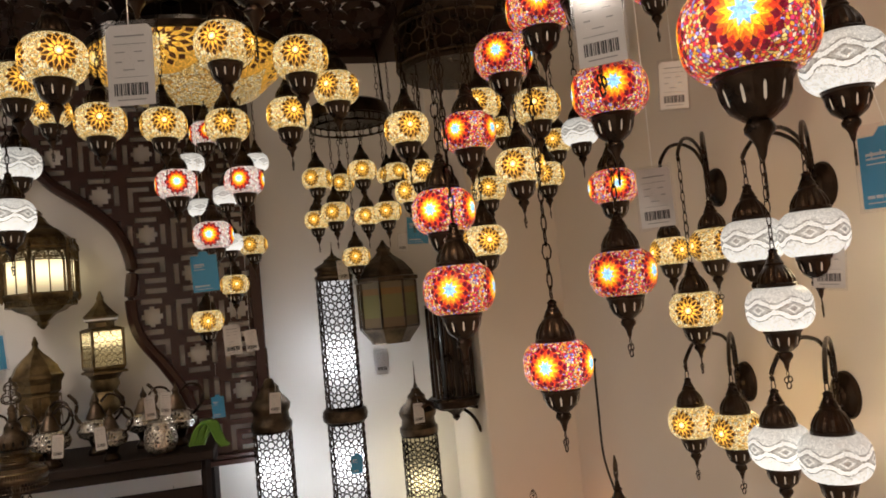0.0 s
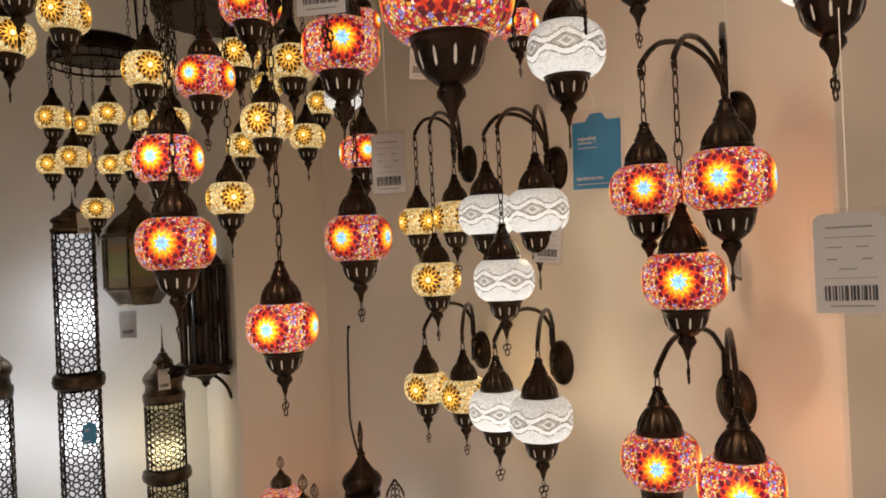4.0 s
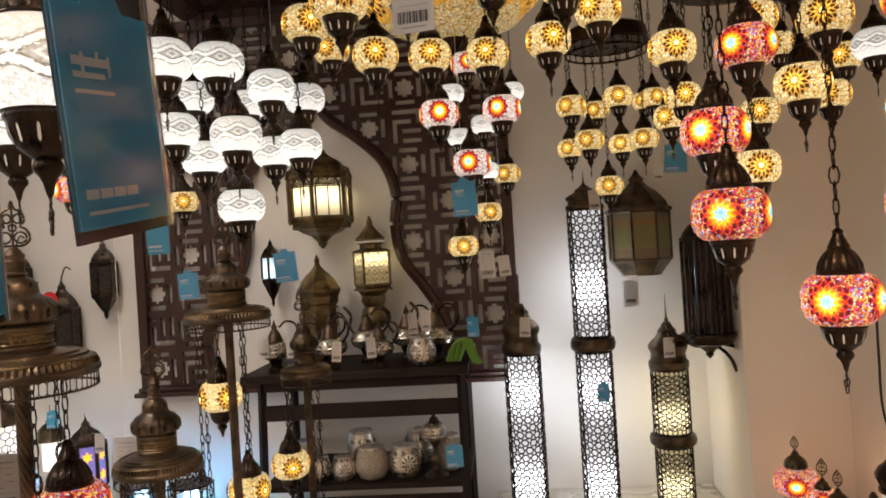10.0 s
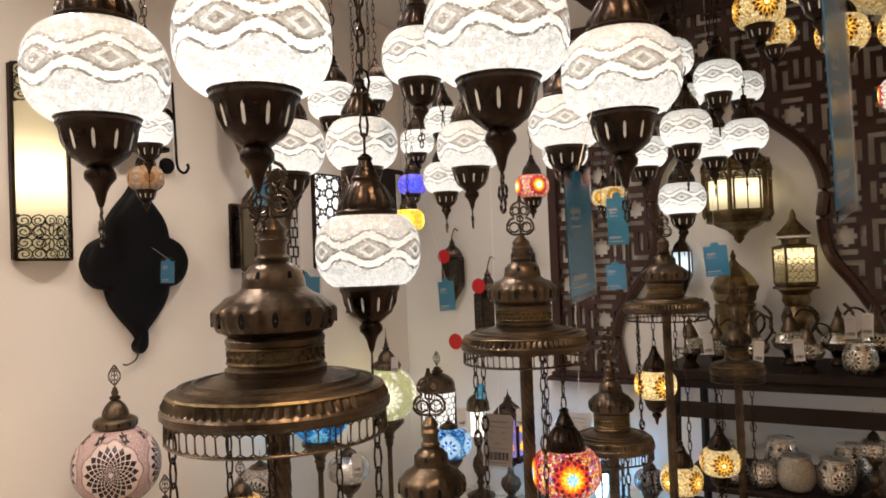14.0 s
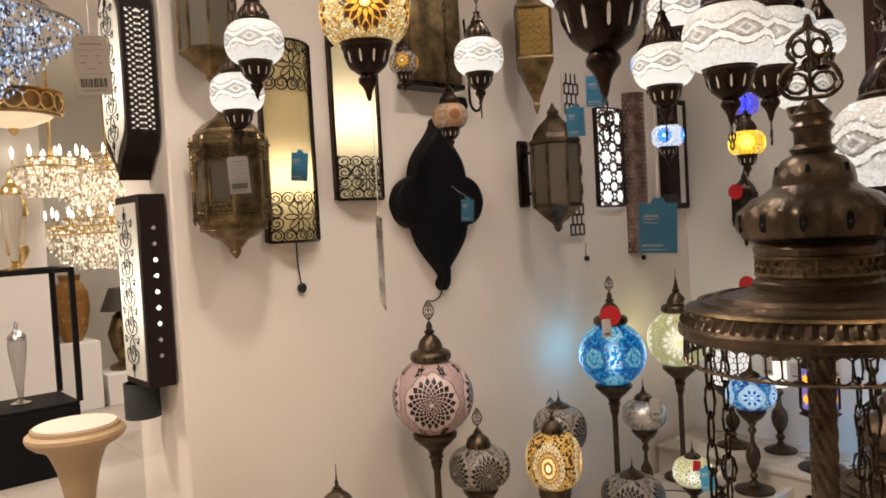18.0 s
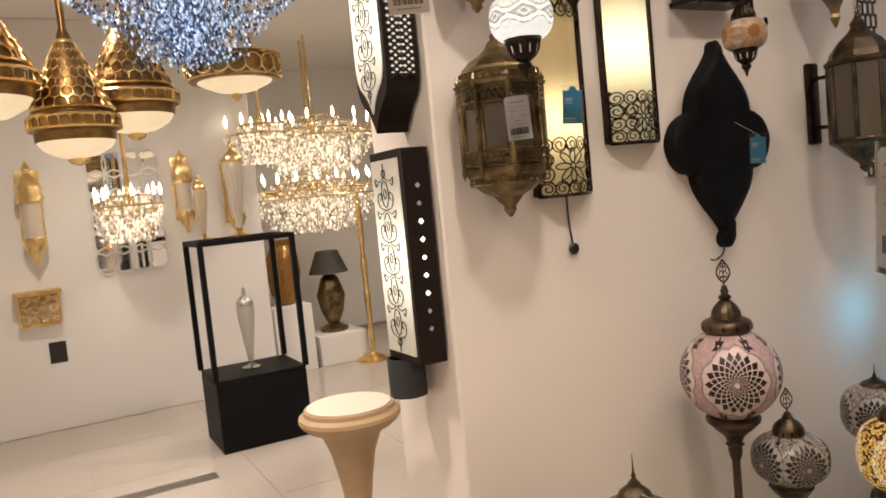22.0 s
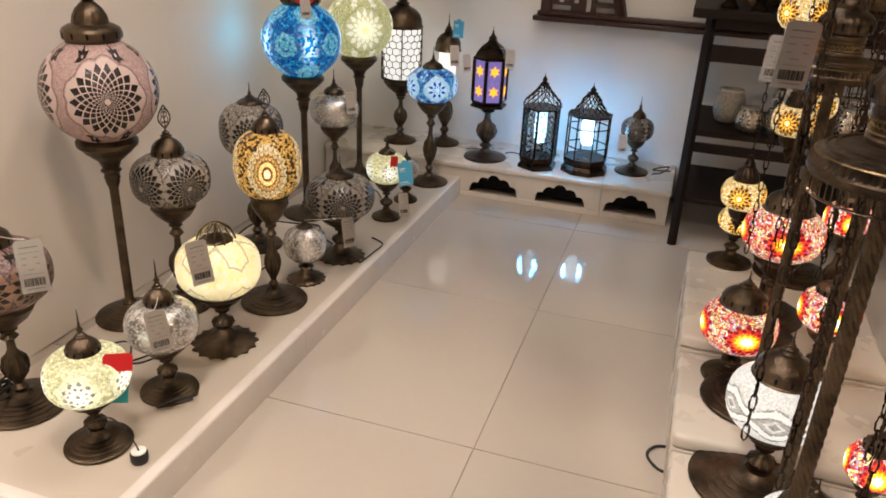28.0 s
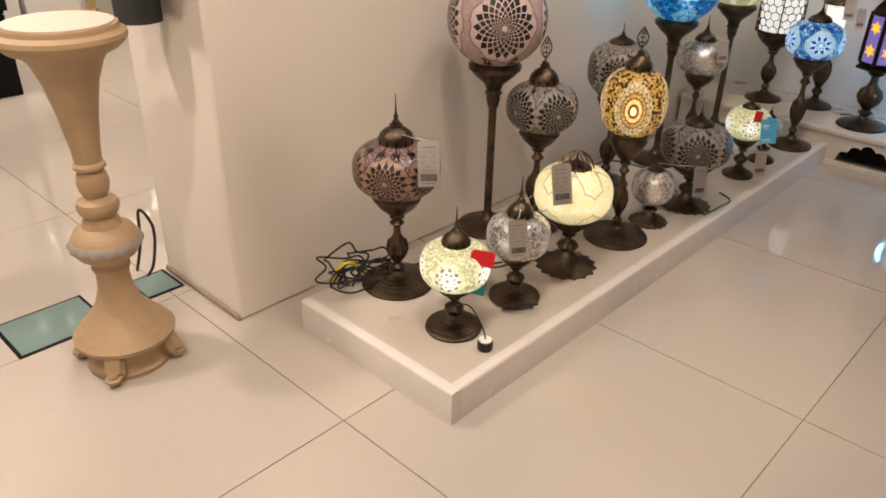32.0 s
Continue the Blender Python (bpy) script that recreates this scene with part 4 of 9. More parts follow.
for p in [(-0.067, 2.589, 1.869, 0.09), (-0.167, 2.84, 1.869, 0.09), (-0.071, 2.802, 1.731, 0.09), (0.04, 2.782, 2.015, 0.09), (-0.176, 2.631, 1.992, 0.09)]:
    pendant("white", *p, group="mixed cluster by the arch")
for p in [(0.009, 3.178, 1.750, 0.115), (-0.08, 3.30, 1.60, 0.12), (-0.195, 3.217, 1.457, 0.129)]:
    pendant("amber", *p, group="mixed cluster by the arch")
WHITES = [(-0.634, 1.998, 1.916, 0.126), (-0.695, 2.199, 1.769, 0.126), (-0.593, 2.124, 1.773, 0.123), (-0.763, 2.079, 1.605, 0.132), (-0.646, 2.417, 1.969, 0.13), (-0.691, 1.864, 1.769, 0.13), (-0.868, 2.091, 1.751, 0.13), (-0.838, 1.793, 1.955, 0.14), (-0.738, 1.891, 1.965, 0.135), (-0.904, 1.985, 1.815, 0.13), (-0.938, 2.199, 1.949, 0.13), (-0.893, 2.588, 2.002, 0.13), (-1.108, 1.645, 1.937, 0.15), (-1.442, 2.076, 1.881, 0.14)]
WHITES_NEAR = [(-0.961, 0.386, 1.666, 0.153), (-0.700, 0.366, 1.647, 0.140), (-0.520, 0.49, 1.650, 0.132), (-0.475, 0.70, 1.645, 0.132), (-0.785, 0.632, 1.462, 0.131), (-1.109, 1.043, 1.682, 0.140), (-1.02, 0.74, 1.63, 0.118), (-0.74, 0.82, 1.61, 0.095), (-0.603, 0.844, 1.628, 0.10), (-0.911, 0.955, 1.799, 0.126), (-1.357, 1.121, 1.695, 0.12), (-1.367, 1.767, 1.698, 0.13), (-1.432, 1.875, 1.890, 0.12), (-1.678, 2.091, 1.879, 0.12), (-1.541, 1.479, 1.902, 0.14), (-1.947, 1.186, 1.841, 0.13), (-0.941, 2.329, 1.795, 0.13), (-1.043, 1.903, 1.751, 0.13), (-0.911, 2.826, 2.053, 0.12), (-1.793, 2.014, 2.069, 0.12)]
for p in WHITES:
    pendant("white", *p, group="white wave pendants")
for p in WHITES_NEAR:
    pendant("white", *p, group="white wave pendants")
for kind, *p in [("white", -2.488, 0.761, 1.805, 0.150), ("amber", -1.412, 0.435, 1.716, 0.130), ("blue", -2.376, 2.75, 1.74, 0.14), ("blue", -2.42, 2.68, 2.06, 0.14), ("silver", -2.596, 1.656, 1.803, 0.13), ("rose", -2.521, 1.392, 1.958, 0.10), ("white", -2.166, 0.654, 1.864, 0.14), ("deep", -1.666, 2.036, 1.724, 0.10), ("yellow", -1.56, 1.85, 1.588, 0.10), ("red", -1.151, 1.903, 1.663, 0.10), ("amber", -1.302, 2.927, 1.699, 0.10), ("amber", -1.101, 2.471, 1.662, 0.10)]:
    pendant(kind, *p, group="single mosaic pendants", plain_tip=True)


# ---- shared lamp builders ----
def ring_fret_cylinder(R, z0, z1, around, wire=0.0022, squash=1.0, ring=0.577, links=False):
    """Pierced sheet: rings bent round a drum, touching, overlapping or tied by short links."""
    bm = bmesh.new()
    step = 2 * math.pi / around
    pitch = step * R
    rows = max(1, int(round((z1 - z0) / (pitch * 0.86 * squash))))
    dz = (z1 - z0) / rows
    for j in range(rows):
        for i in range(around):
            ca, cz = (i + 0.5 * (j % 2)) * step, z0 + (j + 0.5) * dz
            pts = []
            sides = 6 if ring < 0.6 else 10
            for k in range(sides):
                t = 2 * math.pi * (k + 0.5) / sides
                a, z = ca + ring * step * math.cos(t), min(max(cz + ring * 1.156 * dz * math.sin(t), z0), z1)
                pts.append((R * math.cos(a), R * math.sin(a), z))
            tube(bm, pts, wire, 3, True)
            for k in range(3) if links else ():
                t = math.pi * k / 3
                ends = []
                for d in (0.36, 0.66):
                    a, z = ca + d * step * math.cos(t), min(max(cz + d * 1.156 * dz * math.sin(t), z0), z1)
                    ends.append((R * math.cos(a), R * math.sin(a), z))
                tube(bm, ends, wire, 3)
    for z in (z0, z1):
        tube(bm, [(R * math.cos(2 * math.pi * k / 32), R * math.sin(2 * math.pi * k / 32), z) for k in range(32)], wire * 1.6, 4, True)
    for k in range(3):
        a = 2 * math.pi * k / 3 - 1.2
        tube(bm, [(R * math.cos(a), R * math.sin(a), z0), (R * math.cos(a), R * math.sin(a), z1)], wire * 1.3, 4)
    return recalc(bm)


def ring_fret_flat(w, h, pitch, wire=0.0022, rosette=True):
    """Pierced sheet in the plane y = 0: a rosette amid scrolls and rings."""
    bm = bmesh.new()
    nx, nz = max(1, round(w / pitch)), max(1, round(h / pitch))
    px, pz = w / nx, h / nz
    cr = min(w, h) * 0.33 if rosette else 0
    for i in range(nx):
        for j in range(nz):
            cx, cz = -w / 2 + (i + 0.5) * px, -h / 2 + (j + 0.5) * pz
            if math.hypot(cx, cz) < cr * 0.8:
                continue
            tube(bm, ring_points(cx, cz, px * 0.5, pz * 0.5, 12), wire, 3, True)
            spin = 1 if (i + j) % 2 else -1
            tube(bm, [(cx + spin * px * (0.46 - 0.040 * q) * math.cos(0.85 * q + j), 0, cz + pz * (0.46 - 0.040 * q) * math.sin(0.85 * q + j)) for q in range(10)], wire, 3)
    if rosette:
        for k in range(8):
            a = math.pi * k / 4
            tube(bm, [(cr * 0.55 * math.cos(a) + cr * 0.42 * math.cos(t) * math.cos(a) - cr * 0.17 * math.sin(t) * math.sin(a), 0, cr * 0.55 * math.sin(a) + cr * 0.42 * math.cos(t) * math.sin(a) + cr * 0.17 * math.sin(t) * math.cos(a)) for t in [2 * math.pi * q / 10 for q in range(10)]], wire, 3, True)
    for a, b in (((-w / 2, -h / 2), (w / 2, -h / 2)), ((w / 2, -h / 2), (w / 2, h / 2)), ((w / 2, h / 2), (-w / 2, h / 2)), ((-w / 2, h / 2), (-w / 2, -h / 2))):
        tube(bm, [(a[0], 0, a[1]), (b[0], 0, b[1])], wire * 2, 4)
    return recalc(bm)


def leaf_finial(h=0.09):
    """Openwork leaf of wire rings on a pin."""
    bm = bmesh.new()
    w = h * 0.25
    outline = [(w * math.sin(math.pi * t) * (1.15 - 0.5 * t), 0, h * (0.15 + 0.85 * t)) for t in [k / 10 for k in range(11)]]
    tube(bm, outline, h * 0.03, 4)
    tube(bm, [(-x, y, z) for x, y, z in outline], h * 0.03, 4)
    for cz, r in ((0.30, 0.09), (0.47, 0.115), (0.66, 0.09), (0.81, 0.055)):
        tube(bm, ring_points(-h * r * 0.6, h * cz, h * r * 0.6, h * r, 9), h * 0.018, 4, True)
        tube(bm, ring_points(h * r * 0.6, h * cz, h * r * 0.6, h * r, 9), h * 0.018, 4, True)
    tube(bm, [(0, 0, 0), (0, 0, h * 0.2)], h * 0.03, 5)
    return recalc(bm)


LEAF = mesh_of(leaf_finial(), BRONZE, "leaf_finial")


def spade_finial():
    """Pointed openwork finial with scrolls, on a pin."""
    bm = bmesh.new()
    side = smooth_line([(0.002, 0, 0.008), (0.017, 0, 0.009), (0.027, 0, 0.022), (0.021, 0, 0.040), (0.012, 0, 0.046), (0.019, 0, 0.058), (0.014, 0, 0.074), (0.004, 0, 0.081), (0.0, 0, 0.096)], 3)
    for s in (1, -1):
        tube(bm, [(s * p.x, 0, p.z) for p in side], 0.0026, 5)
        tube(bm, ring_points(s * 0.012, 0.024, 0.010, 0.011, 9), 0.002, 4, True)
        tube(bm, ring_points(s * 0.008, 0.061, 0.0065, 0.009, 9), 0.002, 4, True)
    tube(bm, ring_points(0, 0.043, 0.006, 0.007, 9), 0.002, 4, True)
    tube(bm, [(0, 0, 0), (0, 0, 0.085)], 0.002, 5)
    return recalc(bm)


SPADE = mesh_of(spade_finial(), BRONZE, "spade_finial")


def slot_shape():
    bm = bmesh.new()
    rim = [(math.cos(t) * 0.0035, math.sin(t) * 0.0085) for t in [2 * math.pi * k / 10 for k in range(10)]]
    a, b = [[bm.verts.new((x, y, z)) for x, z in rim] for y in (-0.0005, 0.002)]
    bm.faces.new(a)
    for k in range(10):
        bm.faces.new((a[k], a[(k + 1) % 10], b[(k + 1) % 10], b[k]))
    return recalc(bm)


SLOT = mesh_of(slot_shape(), BLACK, "slot", False)


def spire(h, r=0.006):
    return turned([(r, 0), (r * 0.9, h * 0.1), (r * 1.3, h * 0.16), (r * 0.6, h * 0.26), (r * 0.35, h * 0.5), (0.0008, h)], 10)


def dome_cap(R, h, seg=36):
    """Bell-shaped dome on a collar, with a knob."""
    return turned([(R, 0.0), (R * 1.04, h * 0.05), (R * 0.97, h * 0.10), (R * 0.95, h * 0.30), (R * 0.84, h * 0.48), (R * 0.60, h * 0.63), (R * 0.36, h * 0.72), (R * 0.28, h * 0.76), (R * 0.36, h * 0.81), (R * 0.20, h * 0.87), (R * 0.24, h * 0.92), (R * 0.08, h)], seg, 12, 0.02, (h * 0.28, h * 0.66))


def cup_under(R, h):
    return turned([(R, 0), (R * 1.03, -h * 0.08), (R * 0.94, -h * 0.16), (R * 0.97, -h * 0.26), (R * 0.72, -h * 0.55), (R * 0.40, -h * 0.78), (R * 0.26, -h * 0.86), (R * 0.30, -h * 0.93), (R * 0.18, -h)], 24, 14, 0.035, (-h * 0.7, -h * 0.2))


def foot(R, h=0.03):
    """Low disc of stepped rings rising to the stem."""
    prof = [(R * 0.98, 0.0), (R, h * 0.10), (R * 0.99, h * 0.22)]
    for k in range(5):
        r, z = R * (0.95 - 0.13 * k), h * (0.28 + 0.15 * k)
        prof += [(r, z), (r + R * 0.012, z + h * 0.07), (r - R * 0.03, z + h * 0.12)]
    return turned(prof + [(R * 0.26, h * 1.15), (R * 0.2, h * 1.5)], 32)


def lobed_foot(R, h=0.035):
    return turned([(R, 0.0), (R, h * 0.2), (R * 0.7, h * 0.5), (R * 0.35, h * 0.9), (R * 0.18, h * 1.6)], 48, 16, 0.07, (-1, h * 0.3))


def stem(z0, z1, r=0.012):
    """Turned baluster between two heights."""
    h = z1 - z0
    return turned([(r, z0), (r * 0.8, z0 + h * 0.08), (r * 1.5, z0 + h * 0.14), (r * 0.8, z0 + h * 0.2), (r * 1.3, z0 + h * 0.26), (r * 1.9, z0 + h * 0.34), (r * 2.35, z0 + h * 0.45), (r * 2.0, z0 + h * 0.57), (r * 1.2, z0 + h * 0.64), (r * 0.8, z0 + h * 0.7), (r * 0.7, z0 + h * 0.82), (r * 1.6, z0 + h * 0.88), (r * 0.9, z0 + h * 0.94), (r * 1.2, z1)], 36, 12, 0.09, (z0 + h * 0.28, z0 + h * 0.62))


def table_lamp(x, y, z0, D, H, zc, ztop, base_w, mat, label, metal=BRONZE, tall=False, lobed=False, leaf=False, group="mosaic table lamps", turn=None, cap_r=0.21):
    """Mosaic lamp on a turned foot: heights are above the floor."""
    face = math.degrees(math.atan2(-y, -0.9 - x)) + pick.uniform(-15, 15) if turn is None else turn
    lamp = thing("floor_lamp" if tall else "table_lamp", pose(x, y, z0, 0, 0, face), label, "lamp", group)
    zc, ztop = zc - z0, ztop - z0
    low, high = zc - H * 0.455, zc + H * 0.455
    prof = ellipsoid(20, 40, D / 2, H / 2, -0.93, 0.93)
    if tall:
        prof = [(D / 2 * math.cos(a), H / 2 * math.sin(a)) for a in [math.radians(-70 + 140 * k / 20) for k in range(21)]]
    g = part("globe", turned(prof, 40), mat, lamp)
    g.location = (0, 0, zc)
    cup_h = min(H * 0.55, (low - 0.03) * 0.5)
    if tall:
        cup_h = 0.125
        low = zc - H * 0.46
    cup = part("cup", turned([(0.050, 0), (0.070, -0.005), (0.081, -0.016), (0.080, -0.028), (0.066, -0.040), (0.062, -0.046), (0.046, -0.060), (0.030, -0.075), (0.022, -0.095), (0.028, -0.102), (0.020, -0.112), (0.022, -0.125)], 48, 16, 0.025, (-0.07, -0.038)) if tall else cup_under(D * 0.30, cup_h), metal, lamp)
    cup.location = (0, 0, low + 0.01)
    b = part("foot", lobed_foot(base_w / 2) if lobed else foot(base_w / 2), metal, lamp)
    if tall:
        part("pole", turned([(0.013, 0.04), (0.020, 0.05), (0.013, 0.06), (0.0125, low - cup_h - 0.02), (0.02, low - cup_h), (0.014, low - cup_h + 0.03)], 16), metal, lamp)
    else:
        part("stem", stem(0.03, max(0.06, low - cup_h + 0.02), 0.0105 if D < 0.2 else 0.013), metal, lamp)
    cap_h = min(max(0.03, (ztop - high) * (0.75 if cap_r > 0.25 else 0.55)), D * 0.45)
    if tall:
        high = zc + H * 0.465
        cap_h = 0.148
    cap = part("cap", turned([(0.050, 0.0), (0.064, 0.003), (0.0735, 0.013), (0.0745, 0.027), (0.070, 0.038), (0.058, 0.045), (0.0455, 0.049), (0.0435, 0.056), (0.041, 0.068), (0.033, 0.084), (0.022, 0.097), (0.014, 0.103), (0.019, 0.109), (0.0185, 0.115), (0.010, 0.121), (0.0125, 0.130), (0.006, 0.148)], 48, 16, 0.03, (0.052, 0.09)) if tall else dome_cap(D * cap_r, cap_h), metal, lamp)
    cap.location = (0, 0, high - 0.008)
    vr, vz = (0.0742, 0.023) if tall else (D * cap_r * 0.955, cap_h * 0.24)
    for k in range(12):
        a = 2 * math.pi * (k + 0.5) / 12
        sl = part("vent", SLOT, None, cap)
        sl.matrix_basis = pose(vr * math.cos(a), vr * math.sin(a), vz, 0, 0, math.degrees(a) + 90) @ Matrix.Scale(1.0 if tall else min(0.9, cap_h / 0.05), 4)
    rest = ztop - high - cap_h + 0.012
    if rest > 0.015:
        if leaf:
            f = part("leaf_finial", LEAF, None, lamp)
            f.location, f.scale = (0, 0, high + cap_h - 0.014), (rest / 0.09,) * 3
            f.rotation_euler = (0, 0, radians(90))
        else:
            f = part("spire", spire(rest), metal, lamp)
            f.location = (0, 0, high + cap_h - 0.012)
    return lamp


def lantern(name, m, R, z0, z1, zbot, ztop, sides, metal, pane, label, fret=0.0, group="", category="lantern", flat_bottom=False, post=0.006, glass=True, spire_h=0.0, bulb=None, ornate=False, wire=0.0016, pierced=0.0, chamfer=False, apron=True):
    """Many-sided metal lantern: panes between z0 and z1, a swept roof to ztop and a funnel to zbot."""
    lan = thing(name, m, label, category, group)
    turn = math.pi / sides
    up, down = ztop - z1, z0 - zbot

    def faceted(profile):
        bm = lathe(bmesh.new(), profile, sides)
        bmesh.ops.rotate(bm, verts=bm.verts, cent=(0, 0, 0), matrix=Matrix.Rotation(turn, 3, "Z"))
        return recalc(bm)
    if pierced:
        dome = [(1.0, 0.0), (1.04 * pierced, 0.10), (0.94 * pierced, 0.24), (0.68 * pierced, 0.40), (0.44, 0.54), (0.30, 0.66), (0.20, 0.74)]
        part("eave", faceted([(R * 0.96, z1 - 0.004), (R * 1.06, z1 - 0.004), (R * 1.06, z1 + 0.004), (R * 0.96, z1 + 0.004)]), metal, lan, smooth=False)
        for way in (-1, 1):
            line = [(R * rr * math.cos(way * i * 0.22), R * rr * math.sin(way * i * 0.22), z1 + up * zz) for i, (rr, zz) in enumerate(dome)]
            bar = mesh_of(recalc(tube(bmesh.new(), line, 0.0018, 4)), metal, "roof_bar", False)
            for j in range(16):
                part("roof_bar", bar, None, lan).rotation_euler = (0, 0, 2 * math.pi * j / 16)
        part("crown", faceted([(R * 0.22, z1 + up * 0.72), (R * 0.27, z1 + up * 0.76), (R * 0.12, z1 + up * 0.82), (R * 0.15, z1 + up * 0.88), (R * 0.03, ztop)]), metal, lan, smooth=False)
    elif ornate:
        part("roof", faceted([(R * 1.02, z1), (R * 1.08, z1 + up * 0.03), (R * 1.08, z1 + up * 0.09), (R * 1.0, z1 + up * 0.12), (R * 0.99, z1 + up * 0.22), (R * 0.92, z1 + up * 0.34), (R * 0.72, z1 + up * 0.48), (R * 0.46, z1 + up * 0.58), (R * 0.30, z1 + up * 0.68), (R * 0.21, z1 + up * 0.80), (R * 0.13, z1 + up * 0.84), (R * 0.16, z1 + up * 0.90), (R * 0.03, ztop)]), metal, lan, smooth=False)
    else:
        part("roof", faceted([(R * 1.02, z1), (R * 1.10, z1 + up * 0.03), (R * 1.10, z1 + up * 0.10), (R * 0.98, z1 + up * 0.13), (R * 0.92, z1 + up * 0.25), (R * 0.66, z1 + up * 0.46), (R * 0.34, z1 + up * 0.62), (R * 0.22, z1 + up * 0.72), (R * 0.26, z1 + up * 0.78), (R * 0.12, z1 + up * 0.88), (R * 0.03, ztop)]), metal, lan, smooth=False)
    if ornate:
        part("funnel", faceted([(R * 1.02, z0), (R * 1.08, z0 - down * 0.05), (R * 1.06, z0 - down * 0.12), (R * 0.99, z0 - down * 0.22), (R * 0.88, z0 - down * 0.36), (R * 0.66, z0 - down * 0.50), (R * 0.38, z0 - down * 0.60), (R * 0.25, z0 - down * 0.72), (R * 0.15, z0 - down * 0.80), (R * 0.17, z0 - down * 0.86), (R * 0.04, zbot)]), metal, lan, smooth=False)
    elif chamfer:
        part("base", faceted([(R * 1.03, z0 + 0.004), (R * 1.03, z0 - 0.006), (R * 1.0, z0 - 0.01), (R * 0.66, zbot + 0.006), (R * 0.66, zbot), (R * 0.3, zbot)]), metal, lan, smooth=False)
    elif flat_bottom:
        part("base", faceted([(R * 1.12, zbot), (R * 1.12, zbot + down * 0.3), (R * 0.95, zbot + down * 0.5), (R * 1.05, zbot + down * 0.8), (R * 1.02, z0)]), metal, lan, smooth=False)
    else:
        part("funnel", faceted([(R * 1.02, z0), (R * 1.08, z0 - down * 0.06), (R * 1.06, z0 - down * 0.14), (R * 0.86, z0 - down * 0.25), (R * 0.55, z0 - down * 0.50), (R * 0.22, z0 - down * 0.72), (R * 0.16, z0 - down * 0.80), (R * 0.2, z0 - down * 0.86), (R * 0.04, zbot)]), metal, lan, smooth=False)
    for k in range(sides):
        a0, a1 = 2 * math.pi * k / sides + turn, 2 * math.pi * (k + 1) / sides + turn
        p, q = Vector((R * math.cos(a0), R * math.sin(a0), 0)), Vector((R * math.cos(a1), R * math.sin(a1), 0))
        part("post", recalc(tube(bmesh.new(), [(p.x, p.y, z0), (p.x, p.y, z1)], post, 6)), metal, lan)
        mid, wid = (p + q) / 2 * 0.97, (q - p).length * 0.94
        ang = math.degrees(math.atan2(mid.y, mid.x)) + 90
        if glass:
            pn = part("pane", recalc(box(bmesh.new(), -wid / 2, wid / 2, -0.0015, 0.0015, z0, z1)), pane, lan, smooth=False)
            pn.matrix_basis = pose(mid.x, mid.y, 0, 0, 0, ang)
        if fret:
            fr = part("grille", ring_fret_flat(wid, z1 - z0 - 0.004, fret, wire, False), metal, lan, smooth=False)
            fr.matrix_basis = pose(mid.x * 1.03, mid.y * 1.03, (z0 + z1) / 2, 0, 0, ang)
    if ornate:
        part("cornice_fret", ring_fret_cylinder(R * 1.02, z1 - 0.042, z1, 40, 0.0019, 1.0, 0.72), metal, lan, smooth=False)
        part("roof_fret", ring_fret_cylinder(R * 1.0, z1 + up * 0.11, z1 + up * 0.25, 36, 0.0018, 1.0, 0.72), metal, lan, smooth=False)
        if apron:
            part("apron_fret", ring_fret_cylinder(R * 1.02, z0, z0 + 0.038, 40, 0.0019, 1.0, 0.72), metal, lan, smooth=False)
        part("funnel_fret", ring_fret_cylinder(R * 0.95, z0 - down * 0.36, z0 - down * 0.20, 36, 0.0018, 1.0, 0.72), metal, lan, smooth=False)
        for k in range(sides):
            a = 2 * math.pi * k / sides + turn
            px, py = R * 1.09 * math.cos(a), R * 1.09 * math.sin(a)
            bm = bmesh.new()
            for s in (0.0, math.pi):
                tube(bm, [(px + 0.003 * math.cos(j * 0.9 + s), py + 0.003 * math.sin(j * 0.9 + s), z0 + (z1 - z0) * j / 56) for j in range(57)], 0.0028, 4)
            part("twisted_post", recalc(bm), metal, lan)
            part("corner_drop", turned([(0.001, z0 - 0.035), (0.004, z0 - 0.026), (0.007, z0 - 0.016), (0.004, z0 - 0.004), (0.006, z0 + 0.004)], 8), metal, lan).location = (px, py, 0)
            part("post_finial", turned([(0.007, z1), (0.010, z1 + 0.008), (0.004, z1 + 0.012), (0.007, z1 + 0.018), (0.001, z1 + 0.034)], 8), metal, lan).location = (px, py, 0)
            b0 = 2 * math.pi * (k + 0.5) / sides + turn
            wid = 2 * R * math.sin(math.pi / sides) * 0.80
            arch = part("arch_frame", recalc(tube(bmesh.new(), [(-wid / 2, 0, -0.09), (-wid / 2, 0, 0.04)] + [(-wid / 2 * math.cos(math.pi * j / 8), 0, 0.04 + wid * 0.5 * math.sin(math.pi * j / 8)) for j in range(9)] + [(wid / 2, 0, -0.09)], 0.0055, 5)), metal, lan)
            rr = R * math.cos(math.pi / sides) * 1.0
            arch.matrix_basis = pose(rr * math.cos(b0), rr * math.sin(b0), (z0 + z1) / 2, 0, 0, math.degrees(b0) + 90)
    if bulb:
        b = part("bulb", turned(ellipsoid(10, 16, R * (0.34 if pierced else 0.22), (z1 - z0) * (0.42 if pierced else 0.26)), 16), bulb, lan)
        b.location = (0, 0, z0 + (z1 - z0) * (0.62 if pierced else 0.5))
    if spire_h:
        s = part("spire", spire(spire_h, 0.004), metal, lan)
        s.location = (0, 0, ztop - 0.004)
    return lan


